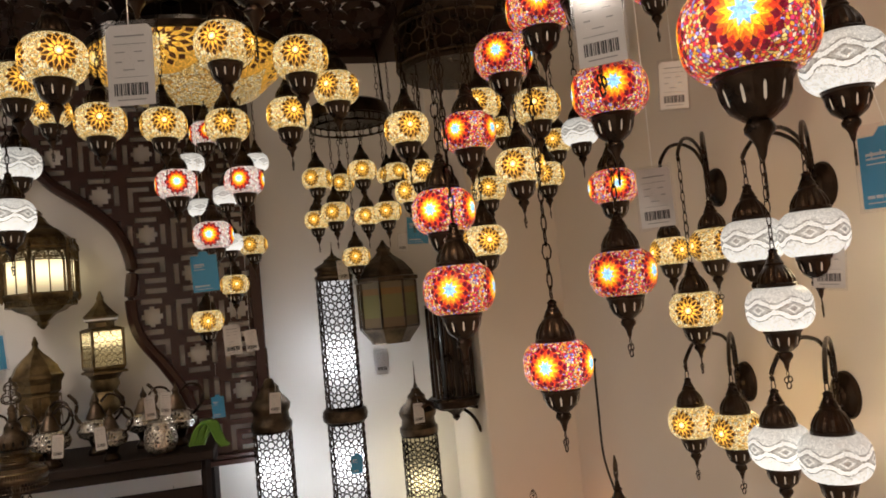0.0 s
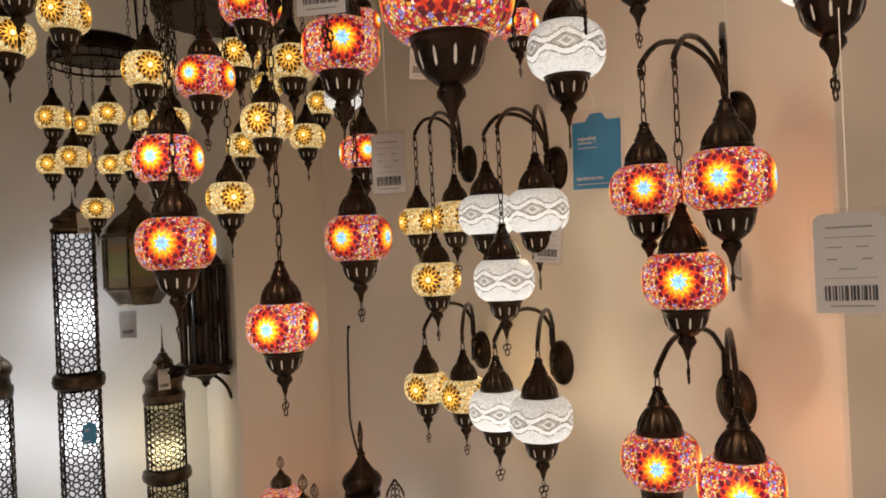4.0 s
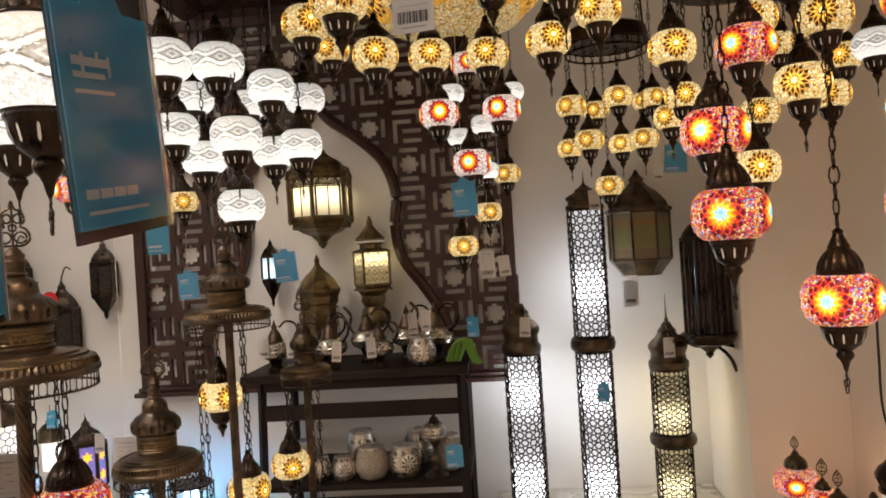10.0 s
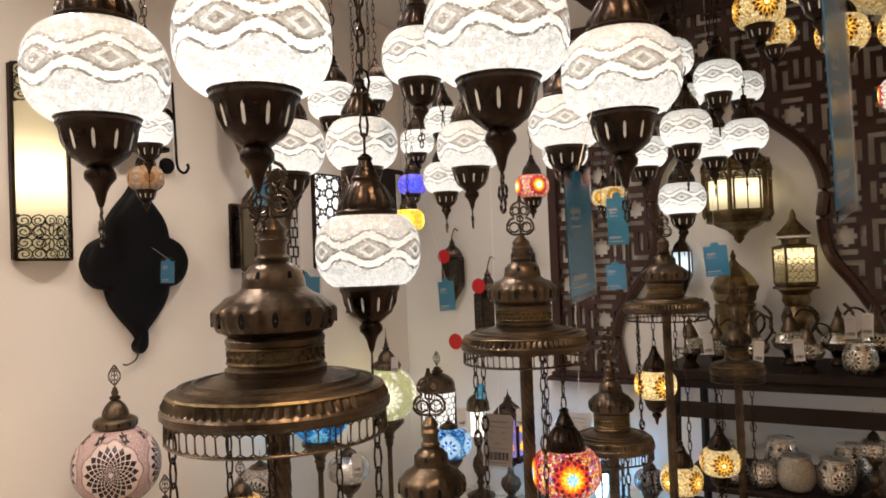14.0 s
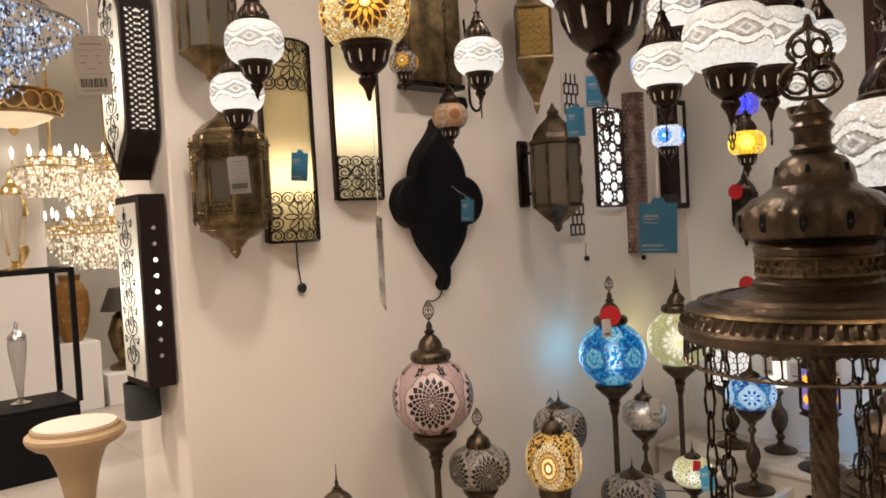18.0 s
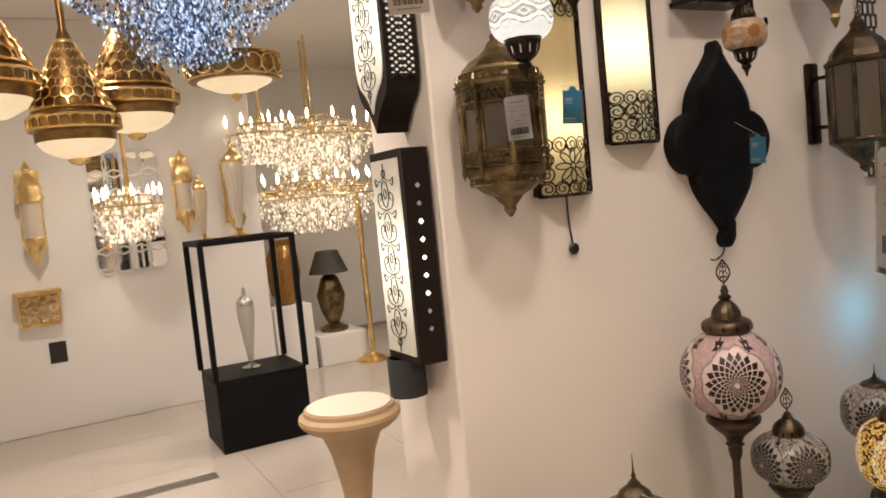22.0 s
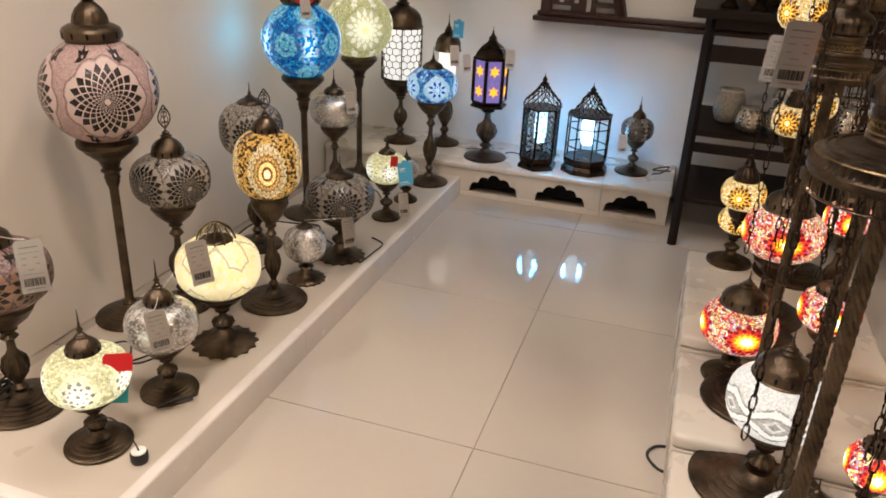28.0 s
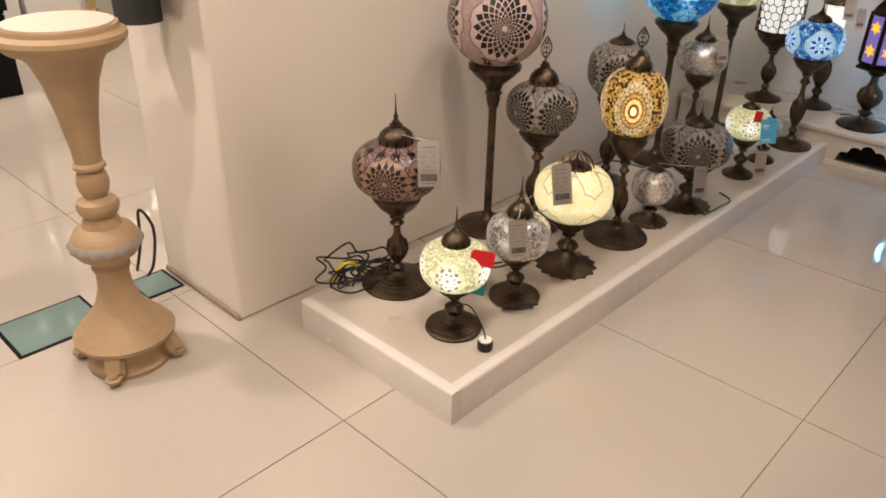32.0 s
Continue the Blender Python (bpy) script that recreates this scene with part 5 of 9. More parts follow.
# ---- tall cylinder lamps in the niche ----
WHITE_COLUMN = bulb_glow("white_column_glass", (0.97, 0.97, 1.0), 2.3, (0.18, 0.58, 1.02), 0.08, 0.22)
WARM_COLUMN = bulb_glow("warm_column_glass", (1.0, 0.86, 0.50), 2.3, (0.16, 0.46), 0.05, 0.10)


def column_lamp(x, y, z0, R, sections, ztop, mat, label, around=13, leaf=False):
    lamp = thing("cylinder_lamp", pose(x, y, z0, 0, 0, 40), label, "floor lamp", "tall cylinder lamps")
    part("foot", turned([(R * 1.58, 0), (R * 1.6, 0.012), (R * 1.38, 0.025), (R * 1.32, 0.035), (R * 1.08, 0.05), (R * 1.1, 0.062), (R * 1.0, 0.07)], 36), BRONZE, lamp)
    zz = 0.07
    for k, (a, b) in enumerate(sections):
        part("diffuser", turned([(R * 0.95, a - z0), (R * 0.95, b - z0)], 32), mat, lamp)
        part("fretwork", ring_fret_cylinder(R, a - z0, b - z0, around, *((0.0034, 1.0, 0.80) if mat is WARM_COLUMN else (0.0040, 1.0, 0.41, True))), DARK, lamp, smooth=False)
        if k:
            prev = sections[k - 1][1] - z0
            h = a - z0 - prev
            part("band", turned([(R * 1.02, prev), (R * 1.2, prev + h * 0.15), (R * 1.26, prev + h * 0.5), (R * 1.2, prev + h * 0.85), (R * 1.02, a - z0)], 36, 18, 0.02), BRONZE, lamp)
    top = sections[-1][1] - z0
    h = ztop - z0 - top
    part("cap", turned([(R * 1.03, top + h * 0), (R * 1.09, top + h * 0.04), (R * 1.09, top + h * 0.1), (R * 0.96, top + h * 0.14), (R * 0.93, top + h * 0.22), (R * 1.04, top + h * 0.27), (R * 1.07, top + h * 0.32), (R * 0.92, top + h * 0.38), (R * 0.64, top + h * 0.44), (R * 0.5, top + h * 0.5), (R * 0.52, top + h * 0.53), (R * 0.32, top + h * 0.58), (R * 0.2, top + h * 0.64)], 36), BRONZE, lamp)
    if leaf:
        f = part("leaf_finial", LEAF, None, lamp)
        f.location, f.scale = (0, 0, top + h * 0.6), (h * 0.42 / 0.09,) * 3
        f.rotation_euler = (0, 0, radians(50))
    else:
        f = part("spire", spire(h * 0.42, 0.008), BRONZE, lamp)
        f.location = (0, 0, top + h * 0.6)
    return lamp


column_lamp(0.028, 3.36, 0.22, 0.080, [(0.30, 0.965)], 1.31, WHITE_COLUMN, "tall white-lit cylinder floor lamp with pierced dark metal sleeve", leaf=True)
column_lamp(0.340, 3.32, 0.22, 0.077, [(0.30, 0.965), (1.03, 1.585)], 1.75, WHITE_COLUMN, "tallest white-lit cylinder floor lamp in two pierced sections")
column_lamp(0.655, 3.30, 0.22, 0.078, [(0.29, 0.545), (0.60, 0.875)], 1.19, WARM_COLUMN, "short warm-lit cylinder floor lamp in two pierced bronze sections", 12)

_green = Nodes("banded_green_panes")
_band = _green.ramp(_green.m("DIVIDE", _green.m("SUBTRACT", _green.xyz(_green.coords())[2], 1.35), 0.21), [(0.0, (0.02, 0.10, 0.11)), (0.22, (0.05, 0.24, 0.09)), (0.72, (0.20, 0.13, 0.05)), (0.86, (0.03, 0.15, 0.16))], True)
GREEN_GLASS = _green.principled(_green.mix(_green.m("MULTIPLY", _green.m("GREATER_THAN", random_per_object(_green), 0.5), 0.7), _band, (0.28, 0.17, 0.07)), 0.22, 0.0, _green.bump(_green.noise(30, 3), 0.3, 0.002))
BRONZE_PANE = plain("dusty_bronze_panes", (0.10, 0.086, 0.062), 0.34, 0.0, 0.3, 12)
SMOKE = plain("smoked_glass_panes", (0.05, 0.045, 0.04), 0.12, 0.0, 0.3)
lantern("wall_lantern", pose(0.60, 3.50, 0), 0.140, 1.35, 1.56, 1.275, 1.76, 8, BRONZE, GREEN_GLASS, "unlit bronze wall lantern with green and brown panes", chamfer=True)
black = lantern("wall_lantern", pose(0.80, 3.18, 0), 0.088, 1.03, 1.42, 0.93, 1.56, 8, DARK, SMOKE, "black iron wall lantern of open bars on a scrolled bracket", post=0.009, glass=False)
for k in range(16):
    a = 2 * math.pi * (k + 0.5) / 16
    part("bar", recalc(tube(bmesh.new(), [(0.078 * math.cos(a), 0.078 * math.sin(a), 1.03), (0.078 * math.cos(a), 0.078 * math.sin(a), 1.42)], 0.0045, 5)), DARK, black)
    if k % 2:
        part("knot", recalc(tube(bmesh.new(), [(0.083 * math.cos(a), 0.083 * math.sin(a), 1.24 + dz) for dz in (-0.05, -0.03, 0.03, 0.05)], [0.004, 0.011, 0.011, 0.004], 6)), DARK, black)
part("inner_tube", turned([(0.05, 1.03), (0.05, 1.42)], 16), SMOKE, black)
part("skirt", turned([(0.112, 1.035), (0.116, 1.025), (0.105, 1.012), (0.10, 0.995), (0.06, 0.985)], 32, 8, 0.05), DARK, black)
for pts in ([(-0.19, -0.02, 1.045), (-0.165, -0.03, 1.055), (-0.14, -0.03, 1.035), (-0.09, -0.02, 1.02), (0.0, 0.0, 1.0), (0.10, 0.0, 0.975)], [(-0.15, -0.02, 1.005), (-0.12, -0.02, 1.02), (-0.06, 0.0, 0.985), (0.03, 0.0, 0.975), (0.08, 0.0, 0.93), (0.105, 0.0, 0.87)]):
    part("bracket", recalc(tube(bmesh.new(), smooth_line(pts), 0.008, 6)), DARK, black)

# ---- lamps inside the arch ----
CREAM_PANE = bulb_glow("cream_lantern_glass", (1.0, 0.84, 0.50), 1.5, (1.73,), 0.055, 0.16)
big = lantern("wall_lantern", pose(-0.875, 3.50, 0, 0, 0, 0), 0.143, 1.64, 1.816, 1.488, 2.0, 6, BRASS, CREAM_PANE, "large brass hexagonal wall lantern with cream glass, lit", ornate=True, apron=False)
for k in range(6):
    a = math.pi * k / 3 + math.pi / 6
    part("corner_drop", turned([(0.002, 1.60), (0.008, 1.62), (0.005, 1.64), (0.007, 1.82), (0.009, 1.835), (0.002, 1.86)], 8), BRASS, big).location = (0.150 * math.cos(a), 0.150 * math.sin(a), 0)
for k in range(6):
    a = math.pi * (k + 1) / 3
    fr = part("arch_fret", ring_fret_flat(0.135, 0.03, 0.034, 0.0022, False), BRASS, big, smooth=False)
    fr.matrix_basis = pose(0.128 * math.cos(a), 0.128 * math.sin(a), 1.80, 0, 0, math.degrees(a) + 90)
    part("mullion", recalc(tube(bmesh.new(), [(0, 0, 1.64), (0, 0, 1.816)], 0.003, 4)), BRASS, big).location = (0.127 * math.cos(a), 0.127 * math.sin(a), 0)
WARM_PANE = bulb_glow("honey_lantern_glass", (1.0, 0.80, 0.40), 2.2, (1.43,), 0.035, 0.09)
honey = lantern("wall_lantern", pose(-0.655, 3.54, 0, 0, 0, 30), 0.092, 1.303, 1.462, 1.275, 1.49, 4, BRASS, WARM_PANE, "small square brass wall lantern with pierced honeycomb sides, lit", fret=0.026, flat_bottom=True)
part("pagoda_neck", turned([(0.055, 1.475), (0.055, 1.495), (0.068, 1.50), (0.070, 1.515), (0.060, 1.52)], 8), BRASS, honey, smooth=False)
part("lit_slot_band", turned([(0.0705, 1.503), (0.0715, 1.511)], 24), SLIT, honey)
part("pagoda_roof", turned([(0.074, 1.516), (0.076, 1.522), (0.055, 1.54), (0.032, 1.565), (0.014, 1.59), (0.016, 1.60), (0.004, 1.63)], 8), BRASS, honey, smooth=False)
part("pedestal", turned([(0.035, 1.10), (0.060, 1.12), (0.068, 1.15), (0.058, 1.18), (0.048, 1.20), (0.060, 1.225), (0.056, 1.25), (0.075, 1.275)], 20), BRASS, honey)
COLD_PANE = bulb_glow("cold_lantern_glass", (0.75, 0.92, 1.0), 1.0, (1.40,), 0.05)
lantern("wall_lantern", pose(-1.155, 3.575, 0), 0.045, 1.36, 1.46, 1.22, 1.55, 6, DARK, COLD_PANE, "small dark wall lantern with a cold white light")

dome = thing("dome_lantern", pose(-0.893, 3.43, 0.9655), "tall brass dome-topped lantern standing on the shelf, unlit", "lantern")
part("body", turned([(0.085, 0.0), (0.088, 0.02), (0.08, 0.03), (0.08, 0.26), (0.09, 0.27), (0.092, 0.30)], 8), BRASS, dome, smooth=False)
part("pierced_side", ring_fret_cylinder(0.086, 0.04, 0.25, 12, 0.002), BRASS, dome, smooth=False)
part("dome", turned([(0.092, 0.30), (0.104, 0.325), (0.104, 0.335), (0.094, 0.345), (0.082, 0.372), (0.056, 0.402), (0.030, 0.425), (0.014, 0.445), (0.010, 0.455), (0.014, 0.465), (0.003, 0.495)], 8), BRASS, dome, smooth=False)

# ---- ladder shelf with pots ----
shelf = thing("ladder_shelf", pose(0, 0, 0), "dark stained wooden ladder shelf with open boards", "shelf")
for sx in (-1.085, -0.235):
    for y0, y1 in ((3.03, 3.12), (3.58, 3.60)):
        part("post", recalc(tube(bmesh.new(), [(sx, y0, 0.0), (sx + 0.0, y1, 0.94)], 0.019, 4)), DARK_WOOD, shelf, smooth=False)
for z in (0.20, 0.49):
    part("board", recalc(box(bmesh.new(), -1.10, -0.22, 3.08, 3.60, z - 0.022, z, 0.003)), DARK_WOOD, shelf)
part("top_board", recalc(box(bmesh.new(), -1.16, -0.20, 3.06, 3.60, 0.93, 0.965, 0.004)), DARK_WOOD, shelf)
part("front_rail", recalc(box(bmesh.new(), -1.07, -0.25, 3.095, 3.115, 0.765, 0.83, 0.003)), DARK_WOOD, shelf)
part("apron", recalc(box(bmesh.new(), -1.07, -0.25, 3.09, 3.11, 0.89, 0.93, 0.003)), DARK_WOOD, shelf)
part("low_rail", recalc(box(bmesh.new(), -1.07, -0.25, 3.08, 3.10, 0.40, 0.44, 0.003)), DARK_WOOD, shelf)

SILVER_POT = dahlia("silver_mosaic_pot", [(0.0, (0.62, 0.58, 0.52)), (0.4, (0.80, 0.76, 0.70)), (0.7, (0.40, 0.37, 0.33))], (0.02, 0.015, 0.012), 0.06, 5, 10, 0.42, 190, shine=1.0)
PALE_POT = mosaic("pale_mosaic_pot", [(0.0, (0.5, 0.46, 0.4))], [(0.0, (0.34, 0.31, 0.26)), (0.5, (0.44, 0.41, 0.35)), (0.8, (0.25, 0.22, 0.19))], 0.05, edge=0.0, lit=False, scale=260, grout=(0.2, 0.18, 0.15))


RIM_SILVER = bronze("worn_silver_rim", (0.42, 0.39, 0.34), (0.72, 0.69, 0.63), 0.25, 0.9)


def pot(x, y, z, D, H, mat, label):
    p = thing("mosaic_pot", pose(x, y, z, 0, 0, pick.uniform(0, 360)), label, "pot", "mosaic pots on the shelf")
    R = D / 2
    part("body", turned([(R * 0.55, -H * 0.5), (R * 0.8, -H * 0.42), (R * 0.98, -H * 0.2), (R, 0), (R * 0.92, H * 0.25), (R * 0.75, H * 0.42), (R * 0.72, H * 0.5), (R * 0.66, H * 0.5), (R * 0.66, H * 0.35), (R * 0.8, -H * 0.1), (R * 0.6, -H * 0.38), (0.0, -H * 0.42)], 32), mat, p).location = (0, 0, H * 0.5)
    part("rim", turned([(R * 0.74, H * 0.95), (R * 0.78, H * 0.98), (R * 0.76, H * 1.02), (R * 0.66, H * 1.01)], 28), RIM_SILVER, p)


for x, y, d, h, mt, lb in [(-0.64, 3.17, 0.145, 0.135, PALE_POT, "plain pale mosaic glass pot"), (-0.50, 3.18, 0.145, 0.135, SILVER_POT, "silver mosaic pot with a diamond band"), (-0.76, 3.16, 0.11, 0.10, SILVER_POT, "small silver mosaic pot"), (-0.87, 3.16, 0.11, 0.10, SILVER_POT, "small silver mosaic pot"), (-0.95, 3.3, 0.13, 0.14, PALE_POT, "plain pale mosaic glass pot"), (-0.72, 3.36, 0.14, 0.16, SILVER_POT, "silver mosaic pot with a diamond band"), (-0.46, 3.38, 0.14, 0.15, SILVER_POT, "silver mosaic pot with a diamond band"), (-0.31, 3.26, 0.11, 0.15, PALE_POT, "plain pale mosaic glass pot")]:
    pot(x, y, 0.49, d, h, mt, lb)
table_lamp(-0.365, 3.17, 0.49, 0.105, 0.085, 0.68, 0.83, 0.10, SILVER_POT, "small silver mosaic table lamp on the shelf, unlit")
pot(-0.395, 3.14, 0.965, 0.125, 0.12, SILVER_POT, "round silver mosaic pot with a black flower")


def oil_jug(x, y, z, s, spout=True, handle=True, label="silver mosaic jug lamp with a bronze lid and handle"):
    j = thing("jug_lamp", pose(x, y, z, 0, 0, pick.uniform(-30, 30)) @ Matrix.Scale(s, 4), label, "jug lamp", "jug lamps on the shelf top")
    part("foot", turned([(0.035, 0), (0.036, 0.01), (0.022, 0.03), (0.030, 0.05), (0.034, 0.058)], 20), DARK, j)
    part("body", turned([(0.034, -0.037), (0.060, -0.024), (0.070, -0.002), (0.060, 0.023), (0.036, 0.038)], 28), SILVER_POT, j).location = (0, 0, 0.092)
    part("lid", turned([(0.034, 0.128), (0.036, 0.135), (0.028, 0.15), (0.018, 0.175), (0.010, 0.185), (0.013, 0.195), (0.005, 0.21), (0.001, 0.225)], 20, 10, 0.04, (0.14, 0.18)), BRONZE, j)
    if handle:
        part("handle", recalc(tube(bmesh.new(), smooth_line([(0.05, 0, 0.10), (0.095, 0, 0.15), (0.09, 0, 0.20), (0.05, 0, 0.215), (0.02, 0, 0.19)]), 0.005, 6)), DARK, j)
    if spout:
        part("spout", recalc(tube(bmesh.new(), smooth_line([(-0.04, 0, 0.10), (-0.075, 0, 0.14), (-0.07, 0, 0.19), (-0.10, 0, 0.225)]), 0.006, 6)), BRONZE, j)
    return j


for x, y, s in [(-1.03, 3.16, 1.0), (-0.92, 3.15, 0.95), (-0.785, 3.15, 1.05), (-0.573, 3.14, 0.9), (-0.66, 3.34, 1.1), (-0.345, 3.28, 1.15), (-0.86, 3.38, 1.05), (-0.48, 3.36, 1.1)]:
    oil_jug(x, y, 0.965, s, spout=s > 1.0)
TOP_GREEN = plain("green_cloth", (0.10, 0.22, 0.03), 0.8, 0.0, 0.3, 30, 0.3)
cloth = bmesh.new()
for k in range(5):
    tube(cloth, smooth_line([(-0.285 + 0.012 * k, 3.10, 0.985), (-0.255 + 0.012 * k, 3.085, 1.05 + 0.012 * (k % 2)), (-0.215 + 0.008 * k, 3.08, 1.065), (-0.185 + 0.006 * k, 3.075, 1.0), (-0.165 + 0.006 * k, 3.07, 0.975)]), 0.012, 6, flat=0.6)
solid("cleaning_cloth", recalc(cloth), TOP_GREEN, "crumpled green cloth draped on the shelf end", "cloth")

# ---- wall sconces ----
PLATE = mesh_of(turned([(0.0, 0.030), (0.016, 0.028), (0.022, 0.020), (0.033, 0.018), (0.040, 0.012), (0.047, 0.010), (0.050, 0.004), (0.050, 0.0)], 28), DARK, "wall_plate")


def gooseneck(dx, dy, hook, crest):
    """From the plate at the origin, down and out, then steeply up, over, and down to a hook; the wall faces -x."""
    bx, by = -0.038, dy * 0.06
    pts = [(-0.02, 0, 0), (-0.036, by * 0.5, -0.022), (bx, by, 0.02), (bx, by, crest * 0.62)]
    for k in range(7):
        t, lift = k / 6, math.sin(math.pi * k / 6) ** 0.6
        pts.append((bx + (dx - bx) * t, by + (dy - by) * t, crest - 0.055 * (1 - lift)))
    return recalc(tube(bmesh.new(), smooth_line(pts + [(dx, dy, hook)], 5), 0.0048, 8))


def sconce(kind, lamps, plate_y, plate_z, label):
    sc = thing("wall_sconce", pose(RIGHT_X, plate_y, plate_z), label, "wall lamp", "mosaic wall sconces")
    pl = part("wall_plate", PLATE, None, sc)
    pl.matrix_basis = pose(0, 0, 0, 0, -90, 0) @ Matrix.Diagonal((1.12, 0.88, 1, 1))
    for x, y, z, d in lamps:
        s = d / 0.125
        dx, dy, dz = x - RIGHT_X, y - plate_y, z - plate_z
        crest = 0.118 if len(lamps) > 2 else (0.15 if len(lamps) > 1 else 0.105)
        hook = max(crest - 0.075, dz + 0.112 * s + 0.02)
        part("arm", gooseneck(dx, dy, hook, crest), DARK, sc)
        lk = part("chain", chain_mesh(hook - dz - 0.112 * s + 0.004), None, sc)
        lk.location = (dx, dy, dz + 0.108 * s)
        g = part("lamp_head", GLOBES[kind], None, sc)
        g.matrix_basis = pose(dx, dy, dz, 0, 0, 200 + pick.uniform(-25, 25)) @ Matrix.Scale(s, 4)
        part("cap", PENDANT_CAP, None, g)
        part("cup", PENDANT_CUP, None, g)
        part("vent_ring", PENDANT_VENTS, None, g)
        part("finial", PENDANT_TIP, None, g)
        ANCHORS.append((x, y, z + 0.10 * s))
    return sc


TRIPLES = [("amber", "amber", (1.871, 1.70), [(1.06, 1.759, 1.526, 0.106), (1.055, 1.558, 1.526, 0.113), (1.039, 1.64, 1.375, 0.126)]), ("white", "white wave", (1.466, 1.638), [(1.026, 1.375, 1.519, 0.130), (1.047, 1.223, 1.517, 0.130), (1.0, 1.285, 1.378, 0.128)]), ("red", "red", (0.93, 1.664), [(0.987, 0.859, 1.524, 0.118), (1.006, 0.718, 1.526, 0.129), (1.0, 0.803, 1.381, 0.128)])]
for kind, word, (py, pz), rows in TRIPLES:
    sconce(kind, rows, py, pz, "triple gooseneck bronze wall sconce with " + word + " mosaic globes, lit")
DOUBLES = [("amber", "amber", (1.842, 1.151), [(1.029, 1.697, 1.097, 0.116), (1.056, 1.555, 1.093, 0.118)]), ("white", "white wave", (1.477, 1.151), [(1.013, 1.35, 1.096, 0.125), (1.019, 1.206, 1.10, 0.130)]), ("red", "red", (0.957, 1.137), [(1.01, 0.878, 1.089, 0.128), (1.03, 0.74, 1.075, 0.126)])]
for kind, word, (py, pz), rows in DOUBLES:
    sconce(kind, rows, py, pz, "double gooseneck bronze wall sconce with " + word + " mosaic globes, lit")
sconce("white", [(1.03, 1.30, 0.66, 0.125)], 1.478, 0.712, "single gooseneck bronze wall sconce with a white globe")

# ---- ring chandelier, bowl chandelier and others under the grille ----
ringc = thing("ring_chandelier", pose(0.40, 2.83, 2.19), "dark bronze ring chandelier frame with a pierced rim", "chandelier")
part("ring", turned([(0.115, -0.02), (0.15, -0.02), (0.155, 0.0), (0.15, 0.03), (0.135, 0.04), (0.0, 0.045)], 36), DARK, ringc)
part("pierced_rim", ring_fret_cylinder(0.152, -0.05, -0.02, 26, 0.0025), DARK, ringc, smooth=False)
for k in range(3):
    a = 2 * math.pi * k / 3
    part("hanger", recalc(tube(bmesh.new(), smooth_line([(0.14 * math.cos(a), 0.14 * math.sin(a), 0.03), (0.12 * math.cos(a + 0.1), 0.12 * math.sin(a), 0.3), (0.03 * math.cos(a), 0.03 * math.sin(a), 0.71)]), 0.004, 5)), DARK, ringc)
BOWL_GLASS = sunburst("amber_bowl_mosaic", 0.12, AMBER_BITS, 0.50, count=7, k=14, scale=150, flame=EMBER, star_col=(1.0, 0.8, 0.4), gem_col=(0.05, 0.012, 0.003), joint_col=(0.14, 0.06, 0.01), gems=((0.26, 0.07), (0.34, 0.05)))
bowlc = thing("bowl_chandelier", pose(-0.15, 2.50, 2.27), "wide amber mosaic bowl chandelier with a pierced bronze crown, lit", "chandelier")
part("bowl", turned([(0.03, -0.13), (0.12, -0.115), (0.22, -0.075), (0.29, -0.01), (0.31, 0.04), (0.30, 0.05), (0.26, 0.05)], 48), BOWL_GLASS, bowlc)
part("crown", turned([(0.315, 0.03), (0.32, 0.05), (0.30, 0.07), (0.20, 0.09), (0.19, 0.16), (0.10, 0.19), (0.03, 0.26), (0.012, 0.62)], 40), DARK, bowlc)
part("crown_fret", ring_fret_cylinder(0.203, 0.09, 0.155, 22, 0.003), BRONZE, bowlc, smooth=False)
part("button", turned([(0.05, -0.125), (0.045, -0.15), (0.03, -0.17), (0.02, -0.20), (0.004, -0.22)], 24), DARK, bowlc)
drum = thing("drum_chandelier", pose(0.72, 2.35, 2.30), "dark bronze drum chandelier with pierced panels and hanging chains", "chandelier")
part("drum", turned([(0.20, -0.10), (0.21, -0.09), (0.205, 0.05), (0.215, 0.07), (0.16, 0.12), (0.02, 0.20), (0.012, 0.60)], 40), DARK, drum)
part("pierced_panel", ring_fret_cylinder(0.212, -0.08, 0.04, 24, 0.003), BRONZE, drum, smooth=False)
for k in range(14):
    a = 2 * math.pi * k / 14
    part("hanging_chain", chain_mesh(0.21), None, drum).location = (0.195 * math.cos(a), 0.195 * math.sin(a), -0.31)


